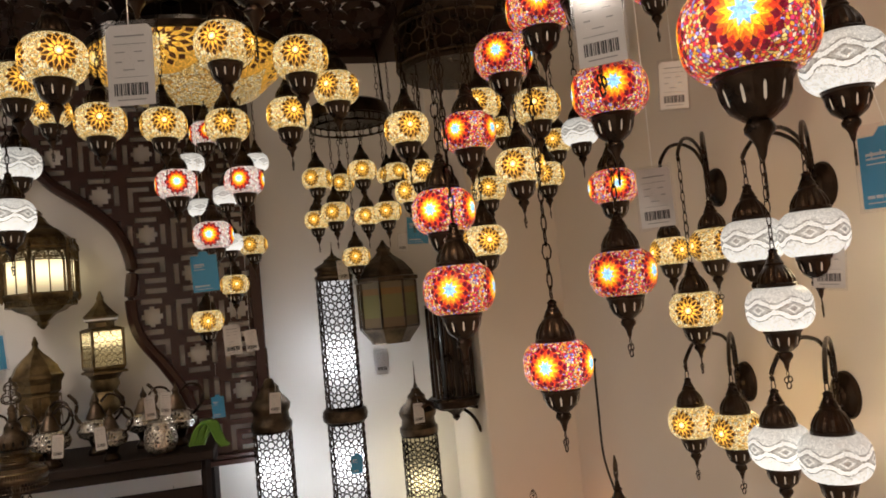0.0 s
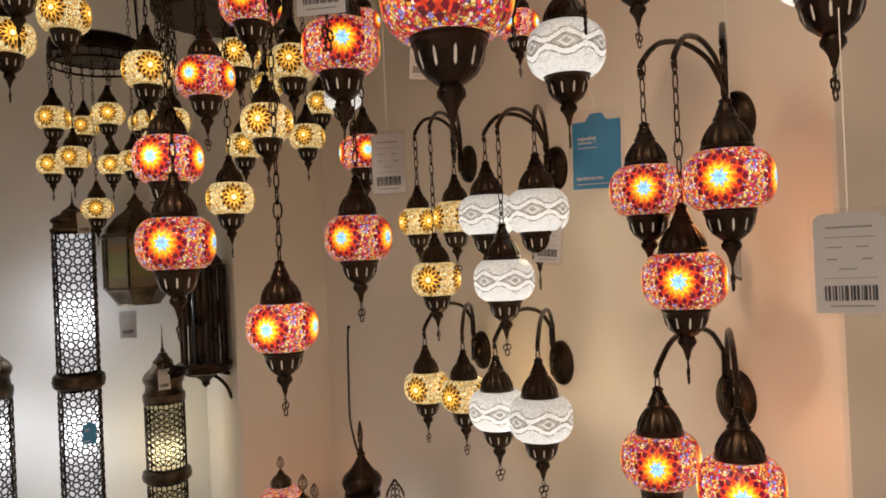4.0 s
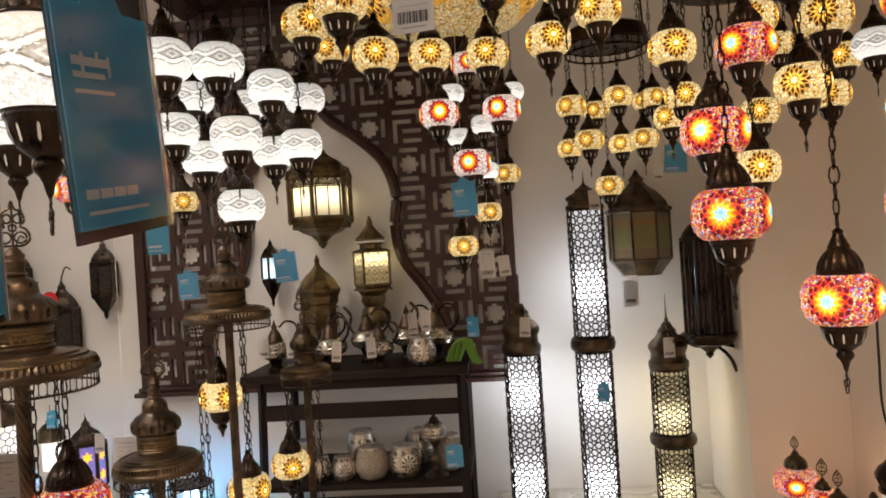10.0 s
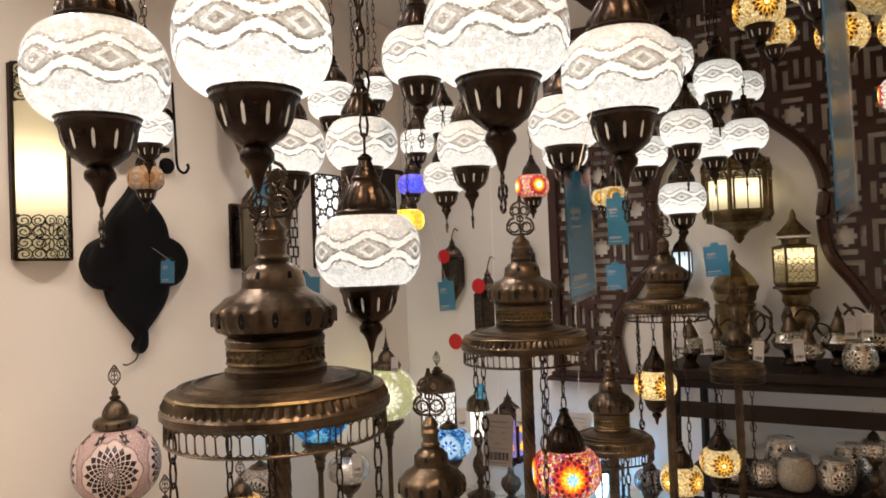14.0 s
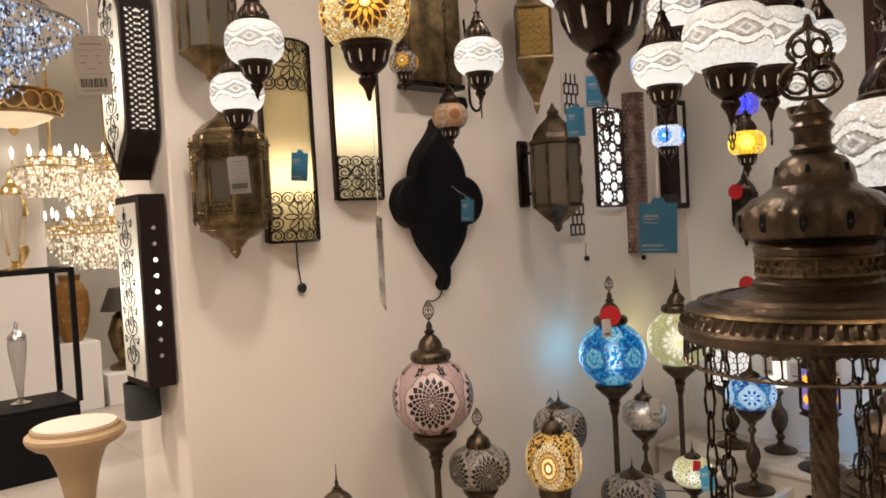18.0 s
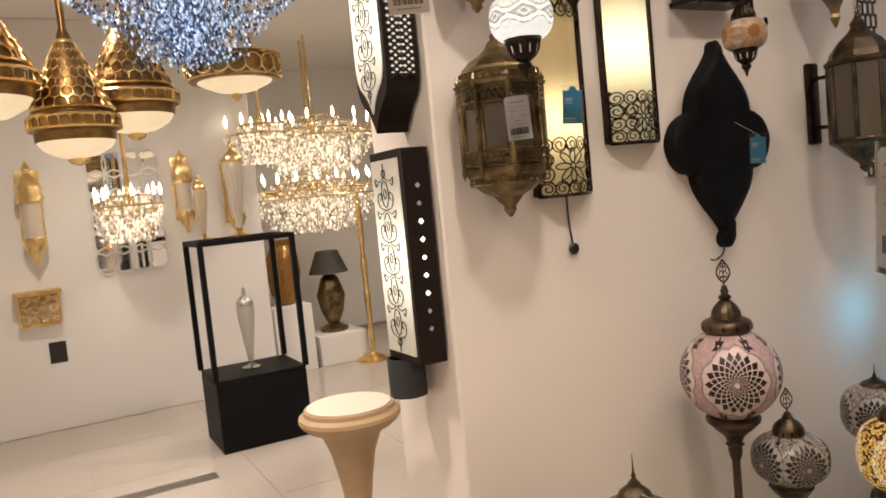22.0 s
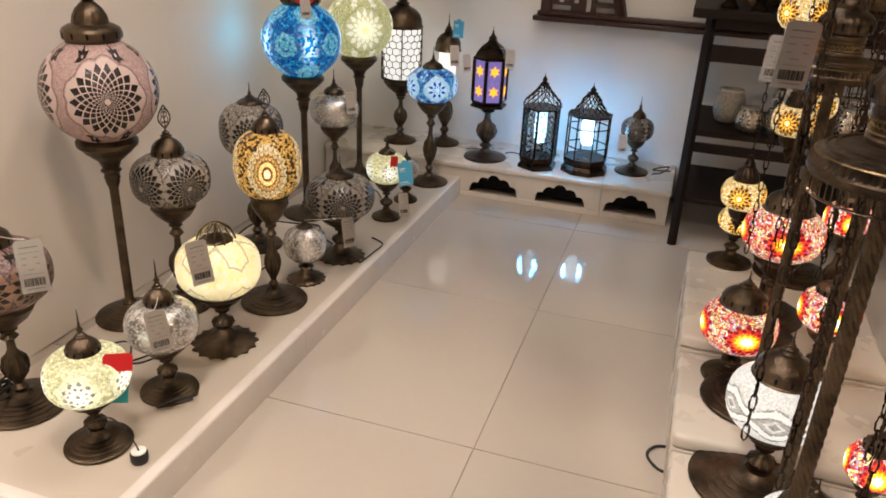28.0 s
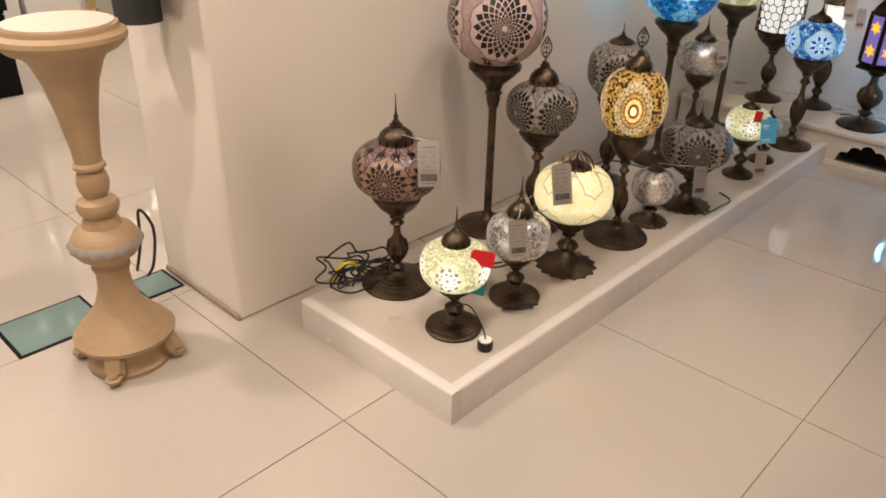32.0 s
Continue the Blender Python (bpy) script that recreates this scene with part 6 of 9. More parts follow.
# ---- tall ring stands on the display blocks ----
def ring_stand(x, y, z0, z_ring, R, lamps, label, spread=0.125):
    st = thing("ring_stand_lamp", pose(x, y, z0), label, "floor lamp", "bronze ring stand lamps")
    zr = z_ring - z0
    part("foot", foot(spread, 0.04), BRONZE, st)
    bm = bmesh.new()
    seg, turns = 32, int(330 * zr)
    rings = []
    for j in range(turns + 1):
        z = 0.03 + (zr - 0.03) * j / turns
        rings.append([bm.verts.new(((0.0095 + 0.003 * abs(math.cos(4 * a + 170 * z))) * math.cos(a), (0.0095 + 0.003 * abs(math.cos(4 * a + 170 * z))) * math.sin(a), z)) for a in [2 * math.pi * k / seg for k in range(seg)]])
    for a, b in zip(rings, rings[1:]):
        for k in range(seg):
            bm.faces.new((a[k], a[(k + 1) % seg], b[(k + 1) % seg], b[k]))
    part("twisted_pole", recalc(bm), BRONZE, st)
    part("ring_plate", turned([(R * 0.96, zr - 0.012), (R, zr - 0.007), (R * 1.0, zr - 0.001), (R * 0.975, zr + 0.002), (R * 0.97, zr + 0.005), (R * 0.935, zr + 0.013), (R * 0.925, zr + 0.017), (R * 0.86, zr + 0.019), (R * 0.85, zr + 0.023), (R * 0.82, zr + 0.023), (R * 0.81, zr + 0.0205), (R * 0.74, zr + 0.023), (R * 0.73, zr + 0.027), (R * 0.70, zr + 0.027), (R * 0.69, zr + 0.0245), (R * 0.56, zr + 0.029), (R * 0.44, zr + 0.032)], 288, 72, 0.02, (zr + 0.0045, zr + 0.0135)), BRONZE, st)
    part("beaded_rim", recalc(tube(bmesh.new(), [(R * 0.93 * math.cos(2 * math.pi * k / 96) * (1.006 if k % 2 else 0.994), R * 0.93 * math.sin(2 * math.pi * k / 96) * (1.006 if k % 2 else 0.994), zr + 0.0145) for k in range(96)], 0.0025, 4, True)), BRASS, st)
    part("pierced_gallery", ring_fret_cylinder(R * 0.96, zr - 0.034, zr - 0.010, 60, 0.0012, 1.9), BRONZE, st, smooth=False)
    part("drum", turned([(R * 0.44, zr + 0.030), (R * 0.45, zr + 0.038), (R * 0.415, zr + 0.042), (R * 0.41, zr + 0.062), (R * 0.43, zr + 0.064), (R * 0.44, zr + 0.070), (R * 0.41, zr + 0.076)], 36), BRONZE, st)
    part("drum_band", ring_fret_cylinder(R * 0.42, zr + 0.045, zr + 0.061, 30, 0.0014), BRASS, st, smooth=False)
    dome = part("dome", turned([(R * 0.41, zr + 0.075), (R * 0.50, zr + 0.080), (R * 0.545, zr + 0.092), (R * 0.53, zr + 0.104), (R * 0.46, zr + 0.112), (R * 0.43, zr + 0.116), (R * 0.345, zr + 0.120), (R * 0.285, zr + 0.126), (R * 0.28, zr + 0.132), (R * 0.265, zr + 0.141), (R * 0.21, zr + 0.150), (R * 0.14, zr + 0.154), (R * 0.16, zr + 0.159), (R * 0.125, zr + 0.163), (R * 0.125, zr + 0.174), (R * 0.155, zr + 0.179), (R * 0.12, zr + 0.184), (R * 0.14, zr + 0.190), (R * 0.05, zr + 0.203)], 144, 24, 0.018, (zr + 0.078, zr + 0.108)), BRONZE, st)
    for k in range(12):
        a = 2 * math.pi * (k + 0.5) / 12
        sl = part("slot", SLOT, None, dome)
        sl.matrix_basis = pose(R * 0.548 * math.cos(a), R * 0.548 * math.sin(a), zr + 0.0935, 0, 0, math.degrees(a) + 90)
        if k % 2:
            sl = part("slot", SLOT, None, dome)
            sl.matrix_basis = pose(R * 0.270 * math.cos(a), R * 0.270 * math.sin(a), zr + 0.138, 0, 0, math.degrees(a) + 90) @ Matrix.Scale(0.75, 4)
    f = part("spade_finial", SPADE, None, st)
    f.location, f.scale, f.rotation_euler = (0, 0, zr + 0.199), (0.95, 0.95, 0.85), (0, 0, radians(30))
    for k in range(5):
        a = 2 * math.pi * k / 5 + 0.4
        hit = lamps[k] if k < len(lamps) else None
        px, py = (hit[3], hit[4]) if hit else (R * 0.90 * math.cos(a), R * 0.90 * math.sin(a))
        part("lamp_chain", chain_mesh(zr - 0.02 - (hit[1] - z0 + 0.11) if hit else 0.42), None, st).location = (px, py, (hit[1] - z0 + 0.11) if hit else zr - 0.44)
        if hit:
            g = part("lamp_head", GLOBES[hit[0]], None, st)
            g.matrix_basis = pose(px, py, hit[1] - z0, 0, 0, math.degrees(a) + hit[2])
            part("cap", PENDANT_CAP, None, g)
            part("cup", PENDANT_CUP, None, g)
    return st


ring_stand(-0.816, 0.498, 0.0, 1.297, 0.125, [], "bronze ring stand lamp with a pierced gallery and domed crown")
ring_stand(-0.880, 0.90, 0.1205, 0.995, 0.10, [], "short bronze ring stand lamp with bare hanging chains", 0.08)
ring_stand(-0.840, 1.177, 0.1205, 1.288, 0.122, [("red", 1.055, 10, 0.076, -0.005)], "bronze ring stand lamp with a hanging red mosaic globe")
ring_stand(-0.823, 2.078, 0.2055, 1.293, 0.122, [("amber", 1.059, 20, -0.057, 0.055), ("amber", 0.766, 60, -0.008, 0.115), ("amber", 0.55, 0, -0.105, 0.06)], "bronze ring stand lamp with hanging amber mosaic globes")
ring_stand(-0.70, 2.42, 0.2055, 1.07, 0.085, [("amber", 0.78, 0, -0.06, -0.03)], "small bronze ring stand lamp with a hanging amber globe")
ring_stand(-0.85, 1.66, 0.1605, 0.99, 0.10, [], "short bronze ring stand lamp with bare hanging chains")

# table lamps on the display blocks
TABLE_BITS = [(0.0, (0.92, 0.10, 0.10)), (0.20, (1.0, 0.80, 0.30)), (0.42, (0.98, 0.88, 0.80)), (0.58, (0.90, 0.30, 0.34)), (0.72, (1.0, 0.62, 0.20)), (0.84, (0.42, 0.34, 0.62)), (0.90, (0.45, 0.02, 0.06))]
M_T_RED = sunburst("red_table_mosaic", 0.055, TABLE_BITS, 1.25, scale=200, star_col=(1.0, 0.92, 0.6), gem_col=(0.34, 0.0, 0.02), gems=((0.42, 0.10), (0.54, 0.09)))
M_T_AMBER = sunburst("amber_table_mosaic", 0.05, AMBER_BITS, 0.95, **AMBER_LOOK)
M_T_WHITE = waves("white_table_glass", 0.085, 0.95, fall=0.12)
BLOCK_LAMPS = [
    (-0.844, 1.387, 0.1205, 0.204, 0.150, 0.344, 0.515, 0.29, M_T_WHITE, "white wave glass table lamp on a wide bronze foot, lit"),
    (-0.81, 1.065, 0.1205, 0.178, 0.135, 0.275, 0.41, 0.19, M_T_WHITE, "white wave glass table lamp, lit"),
    (-0.905, 1.763, 0.1605, 0.190, 0.142, 0.318, 0.475, 0.14, M_T_RED, "red mosaic glass table lamp, lit"),
    (-0.83, 1.93, 0.2055, 0.205, 0.150, 0.525, 0.695, 0.20, M_T_RED, "tall red mosaic glass table lamp, lit"),
    (-0.70, 1.80, 0.1605, 0.150, 0.115, 0.385, 0.495, 0.14, M_T_RED, "red mosaic glass table lamp, lit"),
    (-0.90, 2.44, 0.2055, 0.12, 0.09, 0.36, 0.46, 0.15, M_T_AMBER, "amber mosaic glass table lamp, lit"),
    (-0.66, 1.30, 0.1205, 0.11, 0.09, 0.30, 0.40, 0.11, M_T_RED, "red mosaic glass table lamp, lit"),
    (-0.63, 2.2, 0.2055, 0.13, 0.10, 0.50, 0.63, 0.13, M_T_RED, "red mosaic glass table lamp, lit"),
]
for x, y, z, d, h, zc, zt, bw, mt, lb in BLOCK_LAMPS:
    table_lamp(x, y, z, d, h, zc, zt, bw, mt, lb, group="table lamps on the display blocks", cap_r=0.31)

# ---- lamps along the low plinth ----
PINK = dahlia("pink_flower_mosaic", [(0.0, (0.52, 0.37, 0.36)), (0.4, (0.60, 0.46, 0.45)), (0.7, (0.45, 0.30, 0.30))], (0.014, 0.009, 0.009), 0.15, 4, 18, 0.56, 300, gap=0.41, tall=1.0, core=0.05, slim=1.25, frame_col=(0.70, 0.58, 0.56))
PINK_LOW = dahlia("dusky_pink_mosaic", [(0.0, (0.18, 0.115, 0.11)), (0.4, (0.30, 0.20, 0.185)), (0.7, (0.09, 0.055, 0.055))], (0.010, 0.006, 0.006), 0.085, 6, 16, 0.46, 260, gap=0.40, slim=1.5, frame_col=(0.30, 0.17, 0.11))
GREY = dahlia("grey_flower_mosaic", [(0.0, (0.27, 0.24, 0.215)), (0.4, (0.40, 0.365, 0.33)), (0.7, (0.13, 0.115, 0.10))], (0.012, 0.009, 0.008), 0.085, 5, 18, 0.54, 260, gap=0.42, slim=1.3, frame_col=(0.34, 0.31, 0.28))
AQUA = medallions("aqua_medallion_mosaic", 0.15, 5, 0.62)
LEMON = dahlia("lemon_flower_mosaic", [(0.0, (0.74, 0.72, 0.33)), (0.4, (0.86, 0.84, 0.47)), (0.7, (0.60, 0.57, 0.22))], (0.98, 0.96, 0.78), 0.15, 4, 14, 0.50, 190, 0.74, 0.34, 1.0, 0.10, frame_col=(0.62, 0.60, 0.32))
COBALT = dahlia("cobalt_mosaic", [(0.0, (0.02, 0.22, 0.75)), (0.35, (0.14, 0.50, 0.95)), (0.7, (0.50, 0.82, 1.0))], (0.0, 0.03, 0.30), 0.08, 5, 8, 0.44, 90, 0.62, 0.32, frame_col=(0.55, 0.82, 1.0))
HONEY = mosaic("honey_mosaic", [(0.0, (1.0, 0.80, 0.42)), (0.09, (0.14, 0.05, 0.01)), (0.16, (0.95, 0.62, 0.22)), (0.25, (0.16, 0.06, 0.012)), (0.29, (0.62, 0.36, 0.10)), (0.36, (0.24, 0.10, 0.03)), (0.40, (0.72, 0.52, 0.24)), (0.47, (0.40, 0.24, 0.09)), (0.50, (0.80, 0.64, 0.36))], [(0.0, (0.72, 0.40, 0.08)), (0.42, (0.07, 0.028, 0.008)), (0.72, (0.85, 0.50, 0.12))], 0.11, count=4, k=20, depth=0.15, scale=130, strength=0.46, edge=0.58, grout=(0.08, 0.035, 0.012), heart=1.6)
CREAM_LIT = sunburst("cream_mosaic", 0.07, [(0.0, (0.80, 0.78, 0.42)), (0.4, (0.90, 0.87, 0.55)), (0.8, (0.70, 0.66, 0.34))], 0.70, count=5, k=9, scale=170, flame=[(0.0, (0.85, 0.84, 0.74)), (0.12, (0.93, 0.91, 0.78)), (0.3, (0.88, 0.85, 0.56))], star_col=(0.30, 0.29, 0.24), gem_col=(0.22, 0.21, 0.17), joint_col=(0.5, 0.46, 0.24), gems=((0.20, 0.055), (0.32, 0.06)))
MELON = melon("cream_melon_glass", 0.086, 0.40)
CLEAR_BITS = dahlia("clear_crackle_mosaic", [(0.0, (0.50, 0.48, 0.46)), (0.35, (0.80, 0.79, 0.77)), (0.7, (0.28, 0.27, 0.26))], (0.85, 0.85, 0.85), 0.07, 5, 8, 0.34, 170, gap=0.34, shine=0.8)
P = 0.0955
PLINTH_LAMPS = [
    (-2.563, 1.054, 0.240, 0.160, 0.455, 0.661, 0.212, PINK_LOW, "dusky pink mosaic table lamp with dark flowers, unlit", 0),
    (-2.289, 1.000, 0.182, 0.130, 0.288, 0.450, 0.152, CREAM_LIT, "small cream mosaic table lamp with round flowers, lit", 0),
    (-2.272, 1.236, 0.178, 0.132, 0.293, 0.470, 0.147, CLEAR_BITS, "clear crackle glass table lamp, unlit", 0),
    (-2.275, 1.491, 0.228, 0.172, 0.341, 0.472, 0.176, MELON, "cream melon-ribbed glass table lamp on a lobed foot, lit", 2),
    (-2.275, 1.771, 0.198, 0.215, 0.553, 0.778, 0.210, HONEY, "egg-shaped amber mosaic table lamp on a stepped foot, lit", 3),
    (-2.520, 1.640, 0.225, 0.160, 0.510, 0.730, 0.180, GREY, "grey mosaic table lamp with dark flowers, unlit", 3),
    (-2.550, 2.130, 0.220, 0.200, 0.535, 0.70, 0.18, GREY, "grey-blue mosaic table lamp, unlit", 0),
    (-2.230, 2.166, 0.242, 0.160, 0.327, 0.474, 0.165, GREY, "silver and black mosaic table lamp on a lobed foot, unlit", 2),
    (-2.255, 1.948, 0.142, 0.128, 0.228, 0.315, 0.123, CLEAR_BITS, "small silver crackle table lamp on a lobed foot, unlit", 2),
    (-2.224, 2.585, 0.165, 0.130, 0.310, 0.444, 0.120, CREAM_LIT, "small cream mosaic table lamp with a blue tag, lit", 0),
    (-2.224, 2.807, 0.110, 0.100, 0.238, 0.330, 0.105, CLEAR_BITS, "small silver crackle table lamp, unlit", 0),
    (-2.455, 2.588, 0.195, 0.140, 0.518, 0.68, 0.16, CLEAR_BITS, "clear crackle glass table lamp, unlit", 0),
    (-2.212, 3.080, 0.225, 0.160, 0.552, 0.720, 0.180, COBALT, "bright cobalt blue mosaic table lamp, lit", 0),
]
for x, y, d, h, zc, zt, bw, mt, lb, style in PLINTH_LAMPS:
    lamp = table_lamp(x, y, P, d, h, zc, zt, bw, mt, lb, lobed=style == 2, leaf=style == 3, group="lamps on the low plinth", turn={1.640: -26, 1.054: -58}.get(y, -60))
    if mt is MELON:
        top = zc - P + h * 0.42
        for k in range(12):
            a = 2 * math.pi * k / 12
            c, q = math.cos(a), math.sin(a)
            part("crown_rib", recalc(tube(bmesh.new(), smooth_line([(0.050 * c, 0.050 * q, top - 0.004), (0.050 * c, 0.050 * q, top + 0.012), (0.040 * c, 0.040 * q, top + 0.034), (0.020 * c, 0.020 * q, top + 0.050), (0.008 * c, 0.008 * q, top + 0.056)], 3), 0.0022, 4)), BRASS, lamp)
table_lamp(-2.62, 1.52, P, 0.298, 0.285, 0.782, 1.135, 0.205, PINK, "tall floor lamp with a pink mosaic globe of black flowers, unlit", BRONZE, True, leaf=True, group="tall globe lamps", turn=-42)
table_lamp(-2.535, 2.485, P, 0.296, 0.285, 0.795, 1.14, 0.19, AQUA, "tall floor lamp with a turquoise mosaic globe, lit", BRONZE, True, leaf=True, group="tall globe lamps", turn=-50)
table_lamp(-2.545, 3.03, P, 0.296, 0.285, 0.785, 1.13, 0.19, LEMON, "tall floor lamp with a pale lemon mosaic globe, lit", BRONZE, True, group="tall globe lamps", turn=-55)

# lanterns on the scalloped bench
B = 0.1655
COLD_BULB = glow("cold_bulb", (0.55, 0.82, 1.0), 3.0, 0.05)
STAR_PANE = glow("violet_panes", (0.24, 0.19, 0.55), 0.62, 0.5, 60)
STAR_GLOW = glow("orange_star_glass", (1.0, 0.42, 0.02), 1.5, 0.15)
cage = thing("cage_lamp", pose(-2.50, 3.44, B), "white drum table lamp in a dark wire cage, lit", "lamp")
part("shade", turned([(0.085, 0.33), (0.095, 0.57)], 32), glow("white_drum_shade", (1.0, 0.97, 0.92), 0.85, 0.1), cage)
part("wire_cage", ring_fret_cylinder(0.099, 0.325, 0.575, 17, 0.0026), DARK, cage, smooth=False)
part("cap", dome_cap(0.1, 0.14), BRONZE, cage).location = (0, 0, 0.57)
part("leaf_finial", LEAF, None, cage).location = (0, 0, 0.705)
part("cup", cup_under(0.09, 0.10), BRONZE, cage).location = (0, 0, 0.33)
part("stem", stem(0.03, 0.25, 0.014), BRONZE, cage)
part("foot", foot(0.085), BRONZE, cage)
small_cage = thing("cage_lamp", pose(-2.28, 3.50, B), "small white lantern lamp on a turned bronze stem, lit", "lamp")
part("shade", turned([(0.045, 0.33), (0.045, 0.47)], 8), glow("white_small_shade", (1.0, 0.95, 0.85), 1.0, 0.1), small_cage)
part("cap", dome_cap(0.065, 0.12), BRONZE, small_cage).location = (0, 0, 0.47)
part("spire", spire(0.06), BRONZE, small_cage).location = (0, 0, 0.585)
part("stem", stem(0.03, 0.335, 0.016), BRONZE, small_cage)
part("foot", foot(0.08), BRONZE, small_cage)
star = lantern("star_lantern_lamp", pose(-2.02, 3.36, B), 0.080, 0.285, 0.475, 0.255, 0.60, 6, DARK, STAR_PANE, "hexagonal bronze table lantern with violet panes and orange stars, lit", flat_bottom=True, category="lamp", spire_h=0.03, post=0.009)
bm = bmesh.new()
rim = [bm.verts.new(((0.026 if k % 2 == 0 else 0.013) * math.sin(math.pi * k / 6), y, (0.026 if k % 2 == 0 else 0.013) * math.cos(math.pi * k / 6))) for y in (0.0, 0.003) for k in range(12)]
bm.faces.new(rim[:12])
for k in range(12):
    bm.faces.new((rim[k], rim[(k + 1) % 12], rim[12 + (k + 1) % 12], rim[12 + k]))
STAR = mesh_of(recalc(bm), STAR_GLOW, "star", False)
for k in range(6):
    a = math.pi * (k + 1) / 3
    for z in (0.335, 0.428):
        part("star", STAR, None, star).matrix_basis = pose(0.0735 * math.cos(a), 0.0735 * math.sin(a), z, 0, 0, math.degrees(a) + 90)
part("stem", stem(0.03, 0.26, 0.021), BRONZE, star)
part("foot", foot(0.105), BRONZE, star)
lantern("table_lantern", pose(-1.755, 3.335, B), 0.086, 0.05, 0.285, 0.0, 0.43, 6, DARK, GLASS, "dark pierced hexagonal lantern with a cold white bulb, lit", fret=0.026, flat_bottom=True, glass=False, bulb=COLD_BULB, spire_h=0.02, wire=0.0015, pierced=1.0)
cold = lantern("table_lantern", pose(-1.535, 3.37, B), 0.100, 0.07, 0.27, 0.0, 0.40, 8, DARK, GLASS, glass=False, label="dark wire cage lantern with a cold white bulb, lit", flat_bottom=True, bulb=COLD_BULB, post=0.004, spire_h=0.02, pierced=0.72)
for z in (0.125, 0.215):
    part("hoop", recalc(tube(bmesh.new(), [(0.1 * math.cos(2 * math.pi * k / 8 + math.pi / 8), 0.1 * math.sin(2 * math.pi * k / 8 + math.pi / 8), z) for k in range(8)], 0.003, 4, True)), DARK, cold)
table_lamp(-1.32, 3.45, B, 0.150, 0.115, 0.375, 0.53, 0.16, GREY, "small brown mosaic table lamp on the bench, unlit", group="lamps on the bench")
for lx, ly in ((-1.755, 3.335), (-1.535, 3.37)):
    lamp = bpy.data.lights.new("cold_lantern_light", "POINT")
    lamp.energy, lamp.color, lamp.shadow_soft_size = 11.0, (0.10, 0.50, 1.0), 0.05
    new("cold_lantern_light", lamp).location = (lx, ly, B + 0.20)


# ---- lamps on the long cream wall ----
WX = LEFT_X


def on_wall(y, z, out=0.0):
    return pose(WX + out, y, z, 0, 0, 90)


def half_drum_glow(w, h, bulge, mat, parent, name="diffuser"):
    """A sheet of frosted glass bowed out from the wall, from z = 0 to h."""
    bm = bmesh.new()
    n = 14
    cols = []
    for k in range(n + 1):
        t = k / n
        x, y = -w / 2 + w * t, -bulge * math.sin(math.pi * t) ** 0.8 - 0.012
        cols.append([bm.verts.new((x, y, z)) for z in (0.0, h)])
    for a, b in zip(cols, cols[1:]):
        bm.faces.new((a[0], b[0], b[1], a[1]))
    return part(name, bm, mat, parent)


def bowed(bm, w, bulge):
    """Bends a flat pierced sheet on the plane y = 0 to the bow of the glass."""
    for v in bm.verts:
        t = min(max(v.co.x / w + 0.5, 0.0), 1.0)
        v.co.y += -bulge * math.sin(math.pi * t) ** 0.8 - 0.018
    return bm


def panel_sconce(y0, y1, z0, z1, lower, upper, mat, label, bulge=0.05, pitch=0.038):
    w, h = y1 - y0, z1 - z0
    sc = thing("panel_sconce", on_wall((y0 + y1) / 2, z0), label, "wall lamp", "glowing panel sconces")
    half_drum_glow(w - 0.012, h, bulge, mat, sc)
    part("back_plate", recalc(box(bmesh.new(), -w / 2, w / 2, -0.008, 0.0, 0, h, 0.002)), DARK, sc)
    for sx in (-1, 1):
        part("side_frame", recalc(box(bmesh.new(), sx * w / 2 - 0.006, sx * w / 2 + 0.006, -0.024, 0.0, 0, h, 0.002)), DARK, sc)
    for name, a, b in (("lower_fretwork", 0.0, lower), ("upper_fretwork", h - upper, h)):
        if b - a > 0.01:
            fr = part(name, bowed(ring_fret_flat(w - 0.004, b - a, pitch, 0.0024), w, bulge), DARK, sc, smooth=False)
            fr.location = (0, 0, (a + b) / 2)
    for z in (0.0, h):
        bm = bmesh.new()
        tube(bm, [(-w / 2 + w * k / 14, -bulge * math.sin(math.pi * k / 14) ** 0.8 - 0.018, z) for k in range(15)], 0.005, 5)
        part("rim", recalc(bm), DARK, sc)
    return sc


PANEL_A = bulb_glow("honey_panel_glass", (1.0, 0.76, 0.36), 2.0, (0.22,), 0.085, 0.05)
PANEL_B = bulb_glow("ivory_panel_glass", (1.0, 0.84, 0.50), 1.7, (0.30,), 0.11, 0.12)
p1 = panel_sconce(1.008, 1.203, 1.375, 2.06, 0.168, 0.17, PANEL_A, "tall honey-lit glass wall panel with floral iron fretwork")
panel_sconce(1.293, 1.497, 1.515, 2.20, 0.155, 0.13, PANEL_B, "tall ivory-lit glass wall panel with a rosette fret")
part("flex", recalc(tube(bmesh.new(), smooth_line([(0.01, -0.01, 0.0), (0.014, -0.006, -0.08), (0.022, -0.006, -0.15)]), 0.003, 5)), CORD, p1)
part("plug_box", turned([(0.0, 0.0), (0.016, 0.0), (0.018, 0.008), (0.012, 0.014), (0.0, 0.014)], 18), CORD, p1).matrix_basis = pose(0.024, -0.002, -0.165, 90)
lantern("wall_lantern", pose(WX + 0.125, 0.835, 0), 0.106, 1.475, 1.68, 1.335, 1.83, 8, BRASS, BRONZE_PANE, "eight-sided antique brass wall lantern with twisted posts, unlit", post=0.008, ornate=True)
lantern("wall_lantern", pose(WX + 0.105, 0.80, 0), 0.085, 1.98, 2.20, 1.88, 2.36, 8, BRASS, BRONZE_PANE, "small antique brass wall lantern, unlit", post=0.006)

